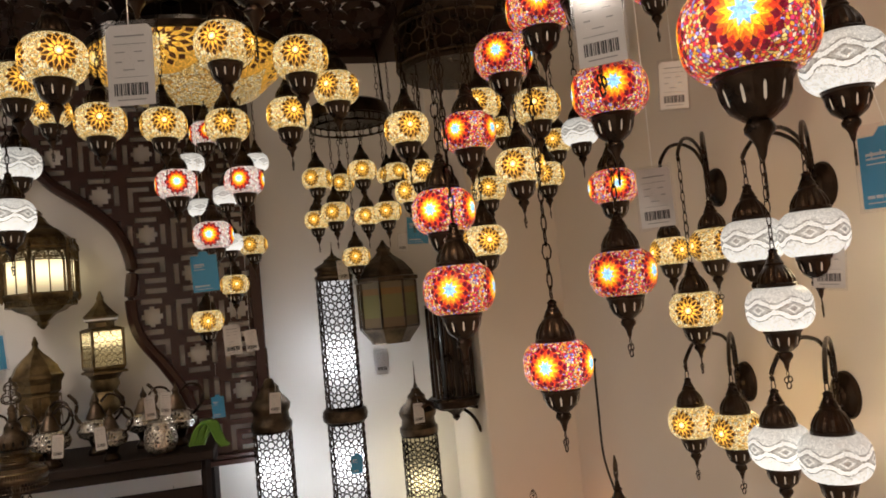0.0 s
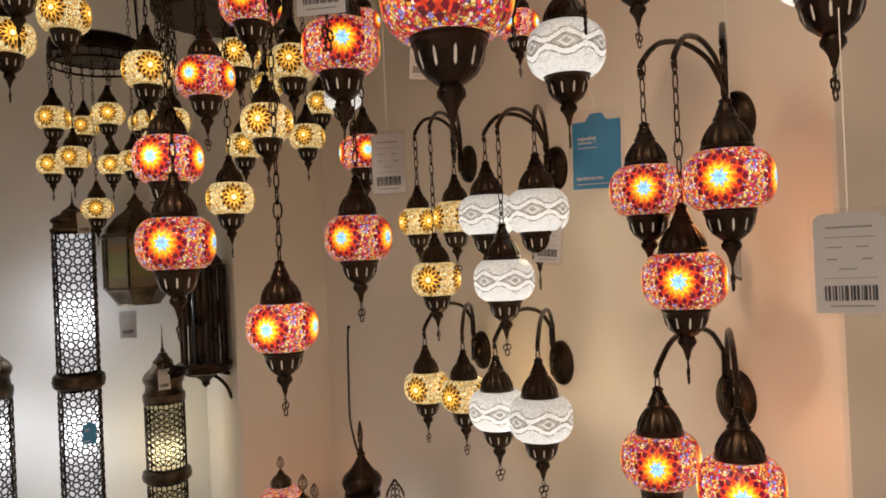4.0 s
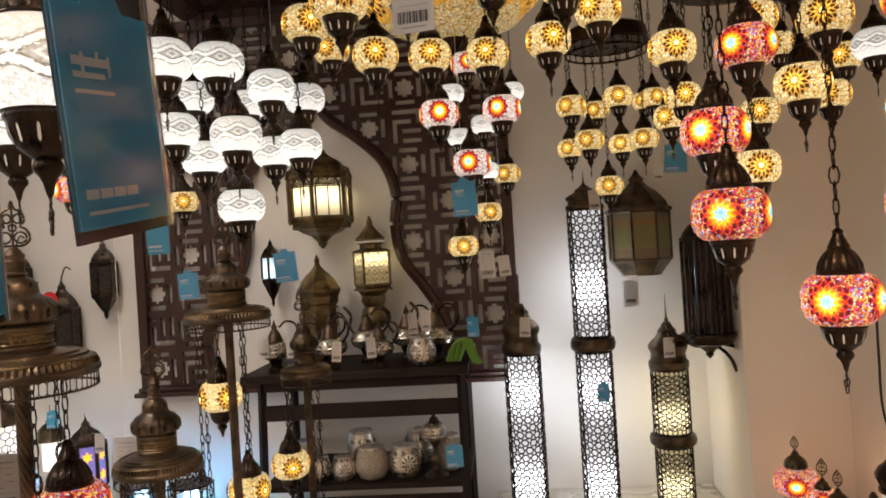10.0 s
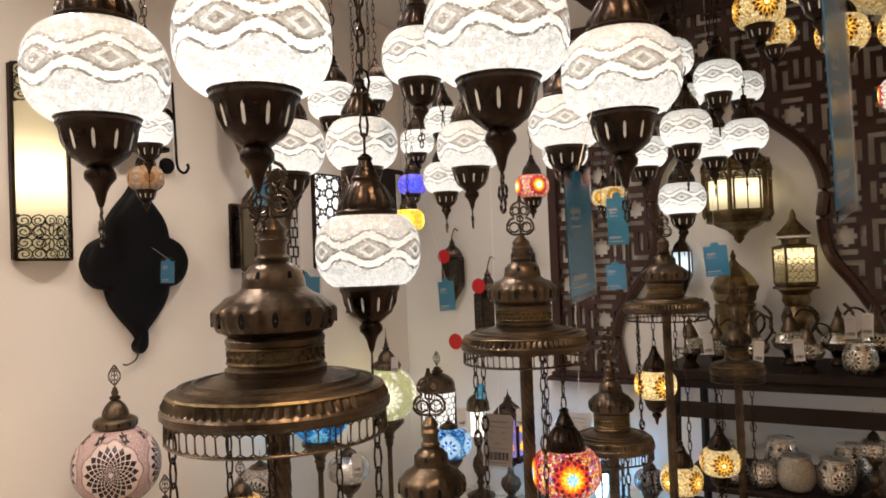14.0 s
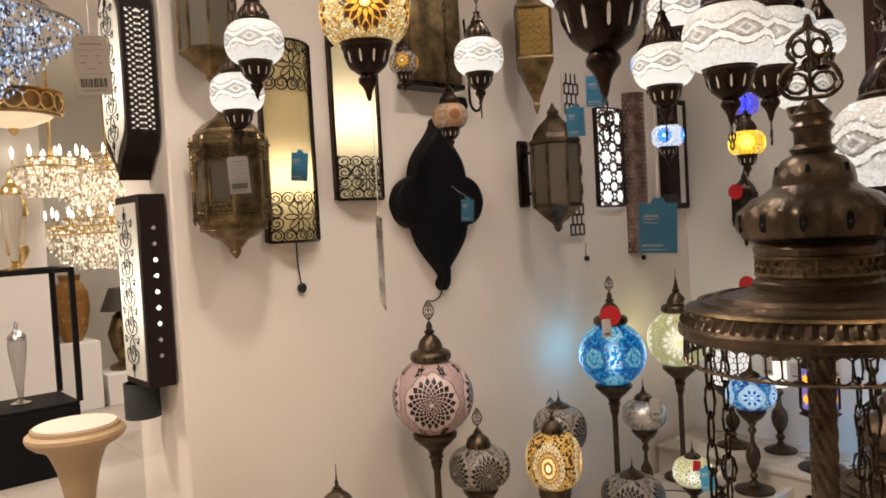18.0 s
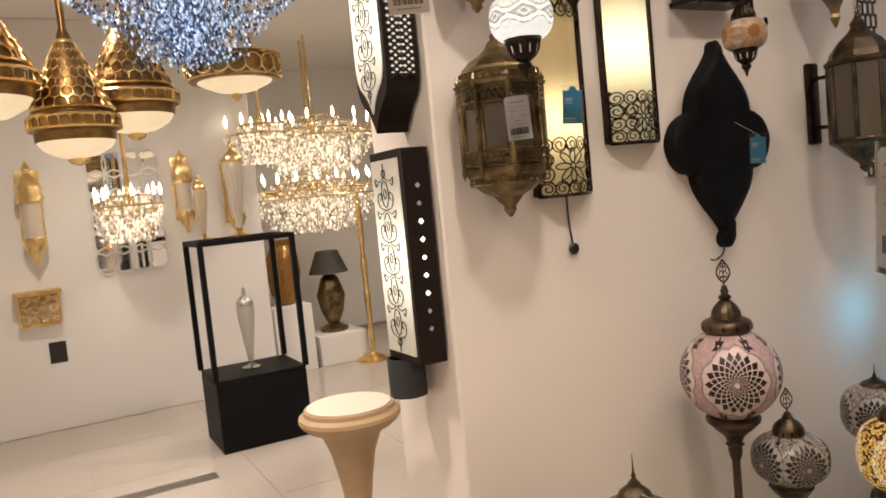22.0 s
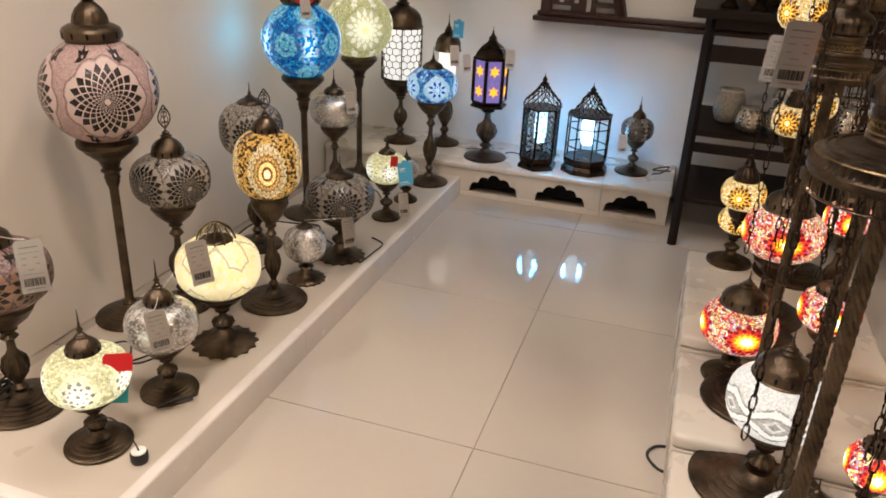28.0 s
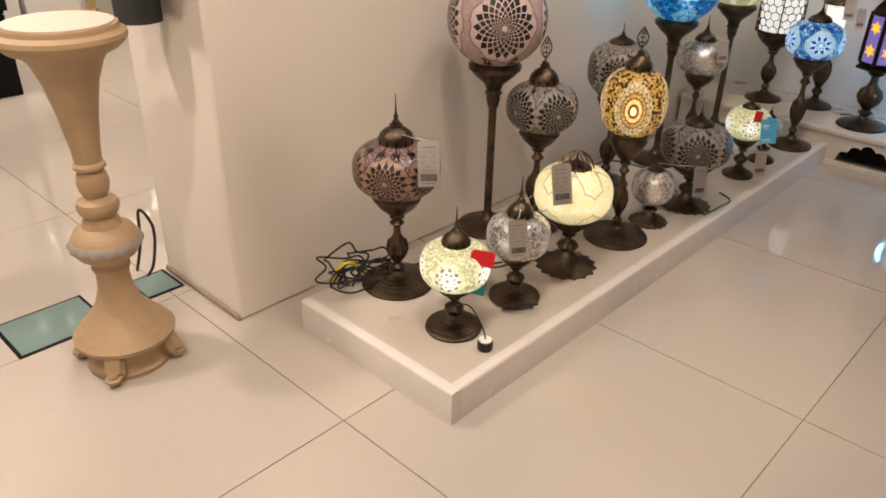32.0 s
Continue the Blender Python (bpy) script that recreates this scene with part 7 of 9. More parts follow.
# black quatrefoil lantern
quat = thing("quatrefoil_lantern", on_wall(1.765, 1.50, 0.0), "matt black iron quatrefoil wall lantern with pointed ends", "wall lamp")
half = [(0.0, 0.335), (0.014, 0.32), (0.018, 0.30), (0.045, 0.262), (0.085, 0.218), (0.120, 0.170), (0.136, 0.128), (0.142, 0.100), (0.165, 0.090), (0.208, 0.060), (0.234, 0.0), (0.215, -0.062), (0.175, -0.096), (0.138, -0.106), (0.130, -0.132), (0.112, -0.172), (0.074, -0.222), (0.030, -0.270), (0.010, -0.298), (0.008, -0.305), (0.022, -0.325), (0.020, -0.345), (0.006, -0.36), (0.0, -0.362)]
outline = [Vector((x, 0, z)) for x, z in half] + [Vector((-x, 0, z)) for x, z in reversed(half[1:-1])]
outline = [p + Vector((0.004, 0, 0)) for p in smooth_line(outline + [outline[0]], 4)[:-1]]
bm = bmesh.new()
levels = [(1.0, 0.0), (1.0, -0.034), (0.985, -0.044), (0.95, -0.050), (0.80, -0.056)]
rings = [[bm.verts.new((p.x * s, y, p.z * (0.25 + s * 0.75))) for p in outline] for s, y in levels]
for a, b in zip(rings, rings[1:]):
    for k in range(len(a)):
        bm.faces.new((a[k], a[(k + 1) % len(a)], b[(k + 1) % len(a)], b[k]))
bm.faces.new(rings[-1])
part("shell", recalc(bm), BLACK, quat)
part("tail_wire", recalc(tube(bmesh.new(), smooth_line([(0.0, -0.02, -0.355), (-0.015, -0.02, -0.385), (-0.05, -0.02, -0.40), (-0.07, -0.02, -0.395)]), 0.003, 5)), CORD, quat)

# box lamp and ogee lamp on the wall's end
BOX_GLASS = bulb_glow("box_lamp_glass", (1.0, 0.92, 0.74), 1.25, (0.30,), 0.14, 0.10)
bx = thing("box_lamp", pose(-2.975, 0.682, 0.945), "tall dark wooden box wall lamp with a scrolled glass front, lit", "wall lamp")
part("carcass", recalc(box(bmesh.new(), -0.105, 0.105, -0.085, 0.0, 0, 0.605, 0.003)), DARK_WOOD, bx)
part("glass_front", recalc(box(bmesh.new(), -0.088, 0.088, -0.091, -0.086, 0.025, 0.58)), BOX_GLASS, bx, smooth=False)


def scrollwork(w, h):
    """A stem of pointed loops with curled scrolls to both sides and a finial at each end."""
    bm = bmesh.new()
    n = 5
    for j in range(n):
        z0, z1 = -h / 2 + h * j / n, -h / 2 + h * (j + 1) / n
        mid, d = (z0 + z1) / 2, z1 - z0
        tube(bm, ring_points(0, mid, w * 0.13, d * 0.42, 12), 0.0018, 4, True)
        tube(bm, ring_points(0, mid, w * 0.05, d * 0.16, 8), 0.0016, 4, True)
        for s in (-1, 1):
            tube(bm, smooth_line([(s * w * 0.02, 0, z0), (s * w * 0.24, 0, z0 + d * 0.10), (s * w * 0.30, 0, z0 + d * 0.40), (s * w * 0.20, 0, z0 + d * 0.55), (s * w * 0.15, 0, z0 + d * 0.40), (s * w * 0.21, 0, z0 + d * 0.32)], 4), 0.0018, 4)
            tube(bm, smooth_line([(s * w * 0.02, 0, z1), (s * w * 0.20, 0, z1 - d * 0.12), (s * w * 0.36, 0, z1 - d * 0.02), (s * w * 0.32, 0, z1 - d * 0.26), (s * w * 0.26, 0, z1 - d * 0.18)], 4), 0.0018, 4)
    for s in (-1, 1):
        tube(bm, ring_points(0, s * (h / 2 + 0.012), w * 0.07, 0.012, 8), 0.0018, 4, True)
        tube(bm, [(0, 0, s * h / 2), (0, 0, s * (h / 2 + 0.04))], 0.0018, 4)
    return recalc(bm)


part("scrollwork", scrollwork(0.17, 0.46), DARK, bx, smooth=False).location = (0, -0.094, 0.30)
DOT_GLOW = glow("light_through_holes", (1.0, 0.96, 0.85), 3.0, 0.3, 3)
for k in range(9):
    bm = bmesh.new()
    s = 0.008
    bm.faces.new([bm.verts.new(v) for v in ((0, -s, 0), (0, 0, -s), (0, s, 0), (0, 0, s))])
    part("pierced_hole", bm, DOT_GLOW if 2 <= k <= 6 else GREY_INK, bx, smooth=False).location = (0.1065, -0.042, 0.10 + k * 0.05)
og = thing("ogee_lamp", pose(-2.975, 0.682, 1.60), "dark wooden ogee-shaped wall lamp with lattice sides, lit", "wall lamp")
prof = smooth_line([(0, 0, 0.0), (0.016, 0, 0.030), (0.045, 0, 0.065), (0.084, 0, 0.098), (0.102, 0, 0.14), (0.105, 0, 0.20), (0.105, 0, 0.46), (0.100, 0, 0.54), (0.080, 0, 0.585), (0.045, 0, 0.615), (0.016, 0, 0.65), (0, 0, 0.68)], 5)
for nm, inset, ya, yb, mt in (("carcass", 1.0, -0.10, 0.0, DARK_WOOD), ("glass_front", 0.84, -0.106, -0.101, BOX_GLASS)):
    bm = bmesh.new()
    loop = [Vector((p.x * inset, 0, 0.34 + (p.z - 0.34) * inset)) for p in prof] + [Vector((-p.x * inset, 0, 0.34 + (p.z - 0.34) * inset)) for p in reversed(prof[1:-1])]
    a, b = [[bm.verts.new((p.x, y, p.z)) for p in loop] for y in (ya, yb)]
    bm.faces.new(a)
    bm.faces.new(b)
    for k in range(len(a)):
        bm.faces.new((a[k], a[(k + 1) % len(a)], b[(k + 1) % len(a)], b[k]))
    part(nm, recalc(bm), mt, og, smooth=False)
part("scrollwork", scrollwork(0.16, 0.42), DARK, og, smooth=False).location = (0, -0.109, 0.33)
part("side_light", recalc(box(bmesh.new(), 0.1055, 0.1062, -0.086, -0.014, 0.15, 0.52)), glow("light_behind_lattice", (1.0, 0.92, 0.78), 0.55, 0.5, 12), og, smooth=False)
lat = bmesh.new()
for k in range(20):
    z = 0.135 + k * 0.019
    for y0, y1 in ((-0.088, -0.050), (-0.050, -0.012)):
        tube(lat, [(0.107, y0, z), (0.107, y1, z + 0.03)], 0.0036, 4)
        tube(lat, [(0.107, y1, z), (0.107, y0, z + 0.03)], 0.0036, 4)
part("side_lattice", recalc(lat), DARK_WOOD, og, smooth=False)

# far part of the wall
octl = lantern("bracket_lantern", pose(WX + 0.20, 2.29, 0), 0.105, 1.47, 1.72, 1.345, 1.90, 8, BRONZE, BRONZE_PANE, "dark bronze eight-sided lantern on a wall bracket, unlit", post=0.007)
part("wall_plate", recalc(box(bmesh.new(), -0.20, -0.175, -0.03, 0.03, 1.46, 1.76, 0.01, 2)), DARK, octl)
for z in (1.52, 1.70):
    part("bracket_arm", recalc(tube(bmesh.new(), [(-0.19, 0, z), (-0.08, 0, z)], 0.008, 6)), DARK, octl)
brick = thing("pierced_panel_lamp", on_wall(2.64, 1.32), "narrow dark wall panel pierced like brickwork, unlit", "wall lamp")
part("frame", recalc(box(bmesh.new(), -0.05, 0.05, -0.02, 0, 0, 0.77, 0.002)), PAPER, brick)
bm = bmesh.new()
for r in range(16):
    z = r * 0.048
    tube(bm, [(-0.05, -0.024, z), (0.05, -0.024, z)], 0.005, 4)
    for q in range(4):
        x = -0.05 + (q + 0.5 * (r % 2)) * 0.033
        if x <= 0.051:
            tube(bm, [(x, -0.024, z), (x, -0.024, z + 0.048)], 0.005, 4)
part("pierced_sheet", recalc(bm), BRONZE, brick, smooth=False)
PANEL_C = bulb_glow("white_panel_glass", (1.0, 0.98, 0.95), 1.0, (0.12, 0.36), 0.2)
white_panel = panel_sconce(2.83, 3.04, 1.45, 1.94, 0.0, 0.0, PANEL_C, "bright white wall panel behind geometric dark fretwork, lit", 0.015, 0.055)
bm = bmesh.new()
for i in range(2):
    for j in range(5):
        cx, cz, rr = -0.0525 + 0.105 * i, 0.049 + 0.098 * j, 0.046
        tube(bm, [(cx + rr * (1.0 if k % 2 == 0 else 0.70) * math.cos(math.pi * k / 8), 0, cz + rr * (1.0 if k % 2 == 0 else 0.70) * math.sin(math.pi * k / 8)) for k in range(16)], 0.0052, 4, True)
        for k in range(8):
            a = math.pi * (k + 0.5) / 4
            tube(bm, [(cx + rr * 0.86 * math.cos(a), 0, cz + rr * 0.86 * math.sin(a)), (min(max(cx + rr * 1.45 * math.cos(a), -0.10), 0.10), 0, min(max(cz + rr * 1.45 * math.sin(a), 0.004), 0.486))], 0.0052, 4)
part("star_fretwork", recalc(bowed(bm, 0.21, 0.015)), DARK, white_panel, smooth=False)
copper = bronze("pierced_copper", (0.09, 0.052, 0.043), (0.32, 0.21, 0.175), 0.38)
cu = thing("copper_tube_lamp", on_wall(3.145, 1.20), "long half-round pierced copper wall lamp", "wall lamp")
bm = bmesh.new()
n, m = 12, 44
grid = [[bm.verts.new((-0.07 * math.cos(math.pi * i / n), -0.075 * math.sin(math.pi * i / n), 0.83 * j / m)) for i in range(n + 1)] for j in range(m + 1)]
for j in range(m):
    for i in range(n):
        bm.faces.new((grid[j][i], grid[j][i + 1], grid[j + 1][i + 1], grid[j + 1][i]))
part("sheath", recalc(bm), copper, cu)
bm = bmesh.new()
for j in range(34):
    for i in range(9):
        a = math.pi * (i + 0.5 + 0.5 * (j % 2)) / 10
        x, y, z = -0.0712 * math.cos(a), -0.0763 * math.sin(a), 0.02 + j * 0.0236
        d = 0.0030
        o = Vector((math.sin(a), -0, 0)) * d
        bm.faces.new([bm.verts.new(Vector((x, y, z)) + v) for v in (Vector((math.sin(a), -math.cos(a) * -1, 0)) * d, Vector((0, 0, d * 1.3)), Vector((math.sin(a), math.cos(a), 0)) * -d, Vector((0, 0, -d * 1.3)))])
tagged(part("pierced_hole", bm, glow("glow_through_copper", (1.0, 0.78, 0.68), 0.6, 0.6, 8), cu, smooth=False), kind="stuff")
gl = thing("glossy_panel_lamp", on_wall(3.50, 1.42), "dark gloss wall panel lamp with a mirror strip, unlit", "wall lamp")
part("board", recalc(box(bmesh.new(), -0.11, 0.11, -0.05, 0, 0, 0.60, 0.006)), DARK_WOOD, gl)
part("mirror_strip", recalc(box(bmesh.new(), 0.01, 0.06, -0.056, -0.05, 0.03, 0.57, 0.002)), plain("mirror_glass", (0.8, 0.8, 0.8), 0.05, 1.0, 0.02), gl)
brown = thing("pierced_box_lamp", on_wall(1.74, 1.96), "pierced brass box wall lamp", "wall lamp")
part("sheath", recalc(box(bmesh.new(), -0.13, 0.13, -0.10, 0, 0, 0.40, 0.01, 2)), BRASS, brown)
part("foot_rail", recalc(box(bmesh.new(), -0.135, 0.135, -0.108, 0, -0.02, 0.0, 0.004)), DARK, brown)
hook = thing("wall_hook", on_wall(1.955, 2.0), "black iron wall hook with two round plates", "hook")
for z in (-0.10, 0.11):
    part("plate", turned([(0.0, 0.02), (0.03, 0.018), (0.034, 0.006), (0.034, 0.0)], 20), BLACK, hook).matrix_basis = pose(-0.02, 0, z, 90)
part("rod", recalc(tube(bmesh.new(), smooth_line([(0.0, -0.03, 0.25), (0.005, -0.035, 0.0), (0.01, -0.035, -0.10), (0.03, -0.05, -0.13), (0.05, -0.055, -0.11), (0.045, -0.055, -0.09)]), 0.006, 6)), BLACK, hook)
gold_tip = lantern("pendant_lantern", pose(WX + 0.14, 2.26, 0, 0, 0, 45), 0.10, 2.10, 2.30, 1.86, 2.44, 4, BRASS, plain("brass_sheet", (0.35, 0.22, 0.06), 0.4, 0.7, 0.2), "pointed four-sided brass pendant lantern", fret=0.03)
part("chain", chain_mesh(0.47), None, gold_tip).location = (0, 0, 2.43)
for y, z in ((2.72, 1.20), (3.2, 1.17)):
    pb = thing("wall_plug", on_wall(y, z), "small black plug hanging on the wall", "plug")
    part("body", turned([(0.0, 0.0), (0.012, 0.0), (0.013, 0.014), (0.0, 0.016)], 14), CORD, pb).matrix_basis = pose(0, 0, 0, 90)
    part("cord", recalc(tube(bmesh.new(), smooth_line([(0, -0.006, 0.008), (-0.006, -0.006, 0.04), (0.002, -0.006, 0.075)]), 0.002, 4)), CORD, pb)

# lanterns hanging on the back wall, with stickers
for x, zb, s in ((-2.225, 0.915, 1.0), (-2.46, 1.20, 0.8), (-2.01, 1.205, 0.8)):
    h = lantern("wall_lantern", pose(x, BACK_Y - 0.09 * s, 0), 0.075 * s, zb + 0.165 * s, zb + 0.34 * s, zb, zb + 0.50 * s, 6, DARK, SMOKE, "small dark pierced wall lantern, unlit", fret=0.03 * s)
    part("hanger", recalc(tube(bmesh.new(), smooth_line([(0, 0.0, zb + 0.5 * s), (0, 0.04 * s, zb + 0.56 * s), (0, 0.085 * s, zb + 0.55 * s)]), 0.004, 5)), DARK, h)


def sticker(x, y, z, turn, r=0.025):
    bm = turned([(r, 0.0), (r, 0.0012), (0.0, 0.0012)], 24)
    s = solid("round_sticker", bm, STICKER, "round red paper sticker", "sticker", "red stickers", m=pose(x, y, z, 90, 0, turn))
    return s


sticker(-2.503, BACK_Y - 0.002, 0.991, 0, 0.046)
sticker(-2.235, BACK_Y - 0.178, 1.32, 0, 0.042)
sticker(-2.46, BACK_Y - 0.165, 1.49, 0, 0.040)
sticker(-2.4845, 2.4186, 0.974, 27, 0.044)


# ---- the next showroom, seen past the end of the wall ----
ped = thing("pedestal", pose(-2.90, 0.385, 0), "carved bleached wood pedestal with a cream round top", "pedestal")
part("top", turned([(0.115, 0.825), (0.13, 0.838), (0.137, 0.85), (0.135, 0.86), (0.122, 0.868), (0.12, 0.878), (0.0, 0.88)], 48), PALE_WOOD, ped)
part("top_inlay", turned([(0.112, 0.879), (0.112, 0.8825), (0.0, 0.8825)], 40), CREAM_PAINT, ped)
part("trumpet", turned([(0.030, 0.56), (0.033, 0.60), (0.044, 0.68), (0.058, 0.75), (0.078, 0.80), (0.105, 0.83)], 40, 20, 0.02, (0.5, 0.79)), PALE_WOOD, ped)
part("baluster", turned([(0.038, 0.262), (0.043, 0.275), (0.047, 0.285), (0.044, 0.295), (0.048, 0.305), (0.070, 0.320), (0.084, 0.345), (0.083, 0.360), (0.070, 0.385), (0.046, 0.398), (0.041, 0.415), (0.036, 0.425), (0.046, 0.435), (0.050, 0.450), (0.046, 0.463), (0.032, 0.470), (0.026, 0.475), (0.034, 0.490), (0.0375, 0.510), (0.034, 0.530), (0.028, 0.542), (0.037, 0.548), (0.037, 0.555), (0.030, 0.562)], 40), PALE_WOOD, ped)
part("carved_collar", turned([(0.080, 0.336), (0.0865, 0.345), (0.0865, 0.357), (0.081, 0.366)], 48, 16, 0.03, (0.34, 0.36)), plain("grey_carved_flowers", (0.32, 0.28, 0.24), 0.6, 0, 0.3, 60), ped)
part("bell", turned([(0.105, 0.074), (0.124, 0.080), (0.127, 0.092), (0.116, 0.104), (0.112, 0.110), (0.085, 0.135), (0.057, 0.175), (0.043, 0.220), (0.039, 0.268)], 48, 16, 0.03, (0.12, 0.19)), PALE_WOOD, ped)
part("plinth_base", turned([(0.106, 0.0), (0.108, 0.012), (0.101, 0.020), (0.097, 0.032), (0.099, 0.076)], 40), PALE_WOOD, ped)
for k in range(4):
    a = math.pi * k / 2 - 0.75
    f = part("scroll_foot", recalc(tube(bmesh.new(), smooth_line([(0.088, 0, 0.066), (0.104, 0, 0.058), (0.110, 0, 0.042), (0.116, 0, 0.028), (0.126, 0, 0.024), (0.128, 0, 0.034), (0.120, 0, 0.038)], 4), [0.026] * 13 + [0.022] * 6 + [0.014] * 6, 8)), PALE_WOOD, ped)
    f.rotation_euler = (0, 0, a)

show = thing("showcase", pose(-5.52, 0.53, 0), "tall black-framed glass showcase on a solid black base", "showcase")
SW, SD = 0.55, 0.46
part("base", recalc(box(bmesh.new(), -SD, 0, 0, SW, 0, 0.42, 0.004)), BLACK, show)
part("shelf_plate", recalc(box(bmesh.new(), -SD, 0, 0, SW, 0.424, 0.44, 0.003)), BLACK, show)
for px, py in ((-SD, 0), (0, 0), (-SD, SW), (0, SW)):
    part("post", recalc(box(bmesh.new(), px - 0.016, px + 0.016, py - 0.016, py + 0.016, 0.44, 1.24, 0.002)), BLACK, show)
for bx0, bx1, by0, by1 in ((-SD - 0.016, 0.016, -0.016, 0.016), (-SD - 0.016, 0.016, SW - 0.016, SW + 0.016), (-SD - 0.016, -SD + 0.016, 0.016, SW - 0.016), (-0.016, 0.016, 0.016, SW - 0.016)):
    part("top_rail", recalc(box(bmesh.new(), bx0, bx1, by0, by1, 1.24, 1.27, 0.002)), BLACK, show)
part("glass_top", recalc(box(bmesh.new(), -SD + 0.016, -0.016, 0.016, SW - 0.016, 1.255, 1.262)), GLASS, show)
SILVER = plain("polished_silver", (0.62, 0.62, 0.62), 0.15, 1.0, 0.05)


def urn(x, y, z, s, body, metal, label):
    u = thing("crystal_urn", pose(x, y, z) @ Matrix.Scale(s, 4), label, "urn", "showroom urns")
    part("foot", turned([(0.06, 0), (0.062, 0.01), (0.03, 0.02), (0.012, 0.035), (0.02, 0.05)], 24), metal, u)
    part("body", turned([(0.018, 0.05), (0.025, 0.12), (0.038, 0.22), (0.052, 0.33), (0.056, 0.40), (0.05, 0.42)], 24, 12, 0.04, (0.06, 0.4)), body, u)
    part("collar", turned([(0.052, 0.42), (0.058, 0.425), (0.055, 0.445), (0.035, 0.47), (0.02, 0.48), (0.012, 0.50), (0.015, 0.515), (0.003, 0.54)], 24), metal, u)


urn(-5.74, 0.80, 0.44, 0.95, plain("clear_cut_glass", (0.5, 0.47, 0.45), 0.08, 0.3, 0.2), SILVER, "tall clear crystal urn with silver mounts")
urn(-5.80, 0.62, 1.27, 0.75, plain("pale_gold_glass", (0.62, 0.52, 0.36), 0.1, 0.4, 0.2), GOLD, "gilt crystal urn on the showcase")
urn(-5.72, 0.82, 1.27, 1.1, plain("clear_gilt_glass", (0.6, 0.55, 0.46), 0.1, 0.3, 0.2), GOLD, "gilt crystal urn on the showcase")


def gilt_sconce(y, z, s):
    g = thing("gilt_wall_lamp", pose(-7.0, y, z, 0, 0, 90) @ Matrix.Scale(s, 4), "gilt wall lamp with a glass shade and crown", "wall lamp", "gilt wall lamps")
    part("back_plate", recalc(box(bmesh.new(), -0.07, 0.07, -0.02, 0, 0.05, 0.55, 0.01, 2)), GOLD, g)
    part("crown", turned([(0.075, 0.34), (0.08, 0.37), (0.07, 0.40), (0.075, 0.43), (0.05, 0.48), (0.02, 0.52), (0.03, 0.55), (0.004, 0.60)], 24, 8, 0.06, (0.35, 0.5)), GOLD, g).location = (0, -0.10, 0)
    part("shade", turned([(0.055, 0.12), (0.06, 0.34)], 24), plain("frosted_shade", (0.6, 0.52, 0.42), 0.3), g).location = (0, -0.10, 0)
    part("cup", turned([(0.004, -0.06), (0.02, -0.02), (0.05, 0.03), (0.07, 0.08), (0.062, 0.12)], 24), GOLD, g).location = (0, -0.10, 0)


for y, z, s in ((0.72, 1.36, 0.95), (1.09, 1.30, 1.0), (-0.30, 1.25, 1.1)):
    gilt_sconce(y, z, s)
corb = thing("corbel_shelf", pose(-7.0, -0.33, 0.75, 0, 0, 90), "gilt pierced corner shelf", "shelf")
part("top", recalc(box(bmesh.new(), -0.15, 0.15, -0.16, 0, 0.24, 0.27, 0.004)), GOLD, corb)
part("pierced_bracket", ring_fret_flat(0.24, 0.2, 0.06, 0.006, False), GOLD, corb, smooth=False).location = (0, -0.08, 0.13)
out = thing("wall_socket", pose(-7.0, -0.25, 0.56, 0, 0, 90), "dark wall socket plate", "socket")
part("plate", recalc(box(bmesh.new(), -0.055, 0.055, -0.008, 0, -0.075, 0.075, 0.003)), CORD, out)
mir = thing("lattice_mirror", pose(-7.0, 0.32, 1.08, 0, 0, 90), "arched mirror behind a white lattice", "mirror")
part("mirror_sheet", recalc(box(bmesh.new(), -0.24, 0.24, -0.012, 0, 0, 0.86, 0.002)), plain("wall_mirror_glass", (0.82, 0.85, 0.88), 0.04, 1.0, 0.02), mir)
bm = bmesh.new()
for i in range(4):
    for j in range(6):
        tube(bm, [(-0.18 + i * 0.12 + 0.075 * math.sin(t), -0.02, 0.08 + j * 0.14 + 0.10 * math.cos(t)) for t in [2 * math.pi * k / 10 for k in range(10)]], 0.007, 4, True)
part("white_lattice", recalc(bm), WHITE_WALL, mir, smooth=False)

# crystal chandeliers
# Sparkle is painted: tone and glow vary at random from crystal to crystal.
CRYSTAL = Nodes("sparkle_painted_crystal")
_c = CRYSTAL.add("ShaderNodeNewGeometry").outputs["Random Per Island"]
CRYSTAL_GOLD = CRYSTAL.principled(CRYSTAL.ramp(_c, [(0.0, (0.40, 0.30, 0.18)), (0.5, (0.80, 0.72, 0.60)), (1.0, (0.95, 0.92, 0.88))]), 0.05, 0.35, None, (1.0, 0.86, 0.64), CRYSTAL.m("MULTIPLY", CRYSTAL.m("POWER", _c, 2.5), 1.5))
COLDX = Nodes("cold_sparkle_painted_crystal")
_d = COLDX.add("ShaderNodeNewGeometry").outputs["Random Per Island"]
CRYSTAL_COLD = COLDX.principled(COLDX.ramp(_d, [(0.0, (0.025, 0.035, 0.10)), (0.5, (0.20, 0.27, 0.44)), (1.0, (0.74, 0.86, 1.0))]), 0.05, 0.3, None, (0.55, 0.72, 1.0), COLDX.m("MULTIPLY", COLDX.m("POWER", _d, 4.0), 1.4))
CANDLE = glow("candle_bulb", (1.0, 0.86, 0.66), 9.0, 0.1)


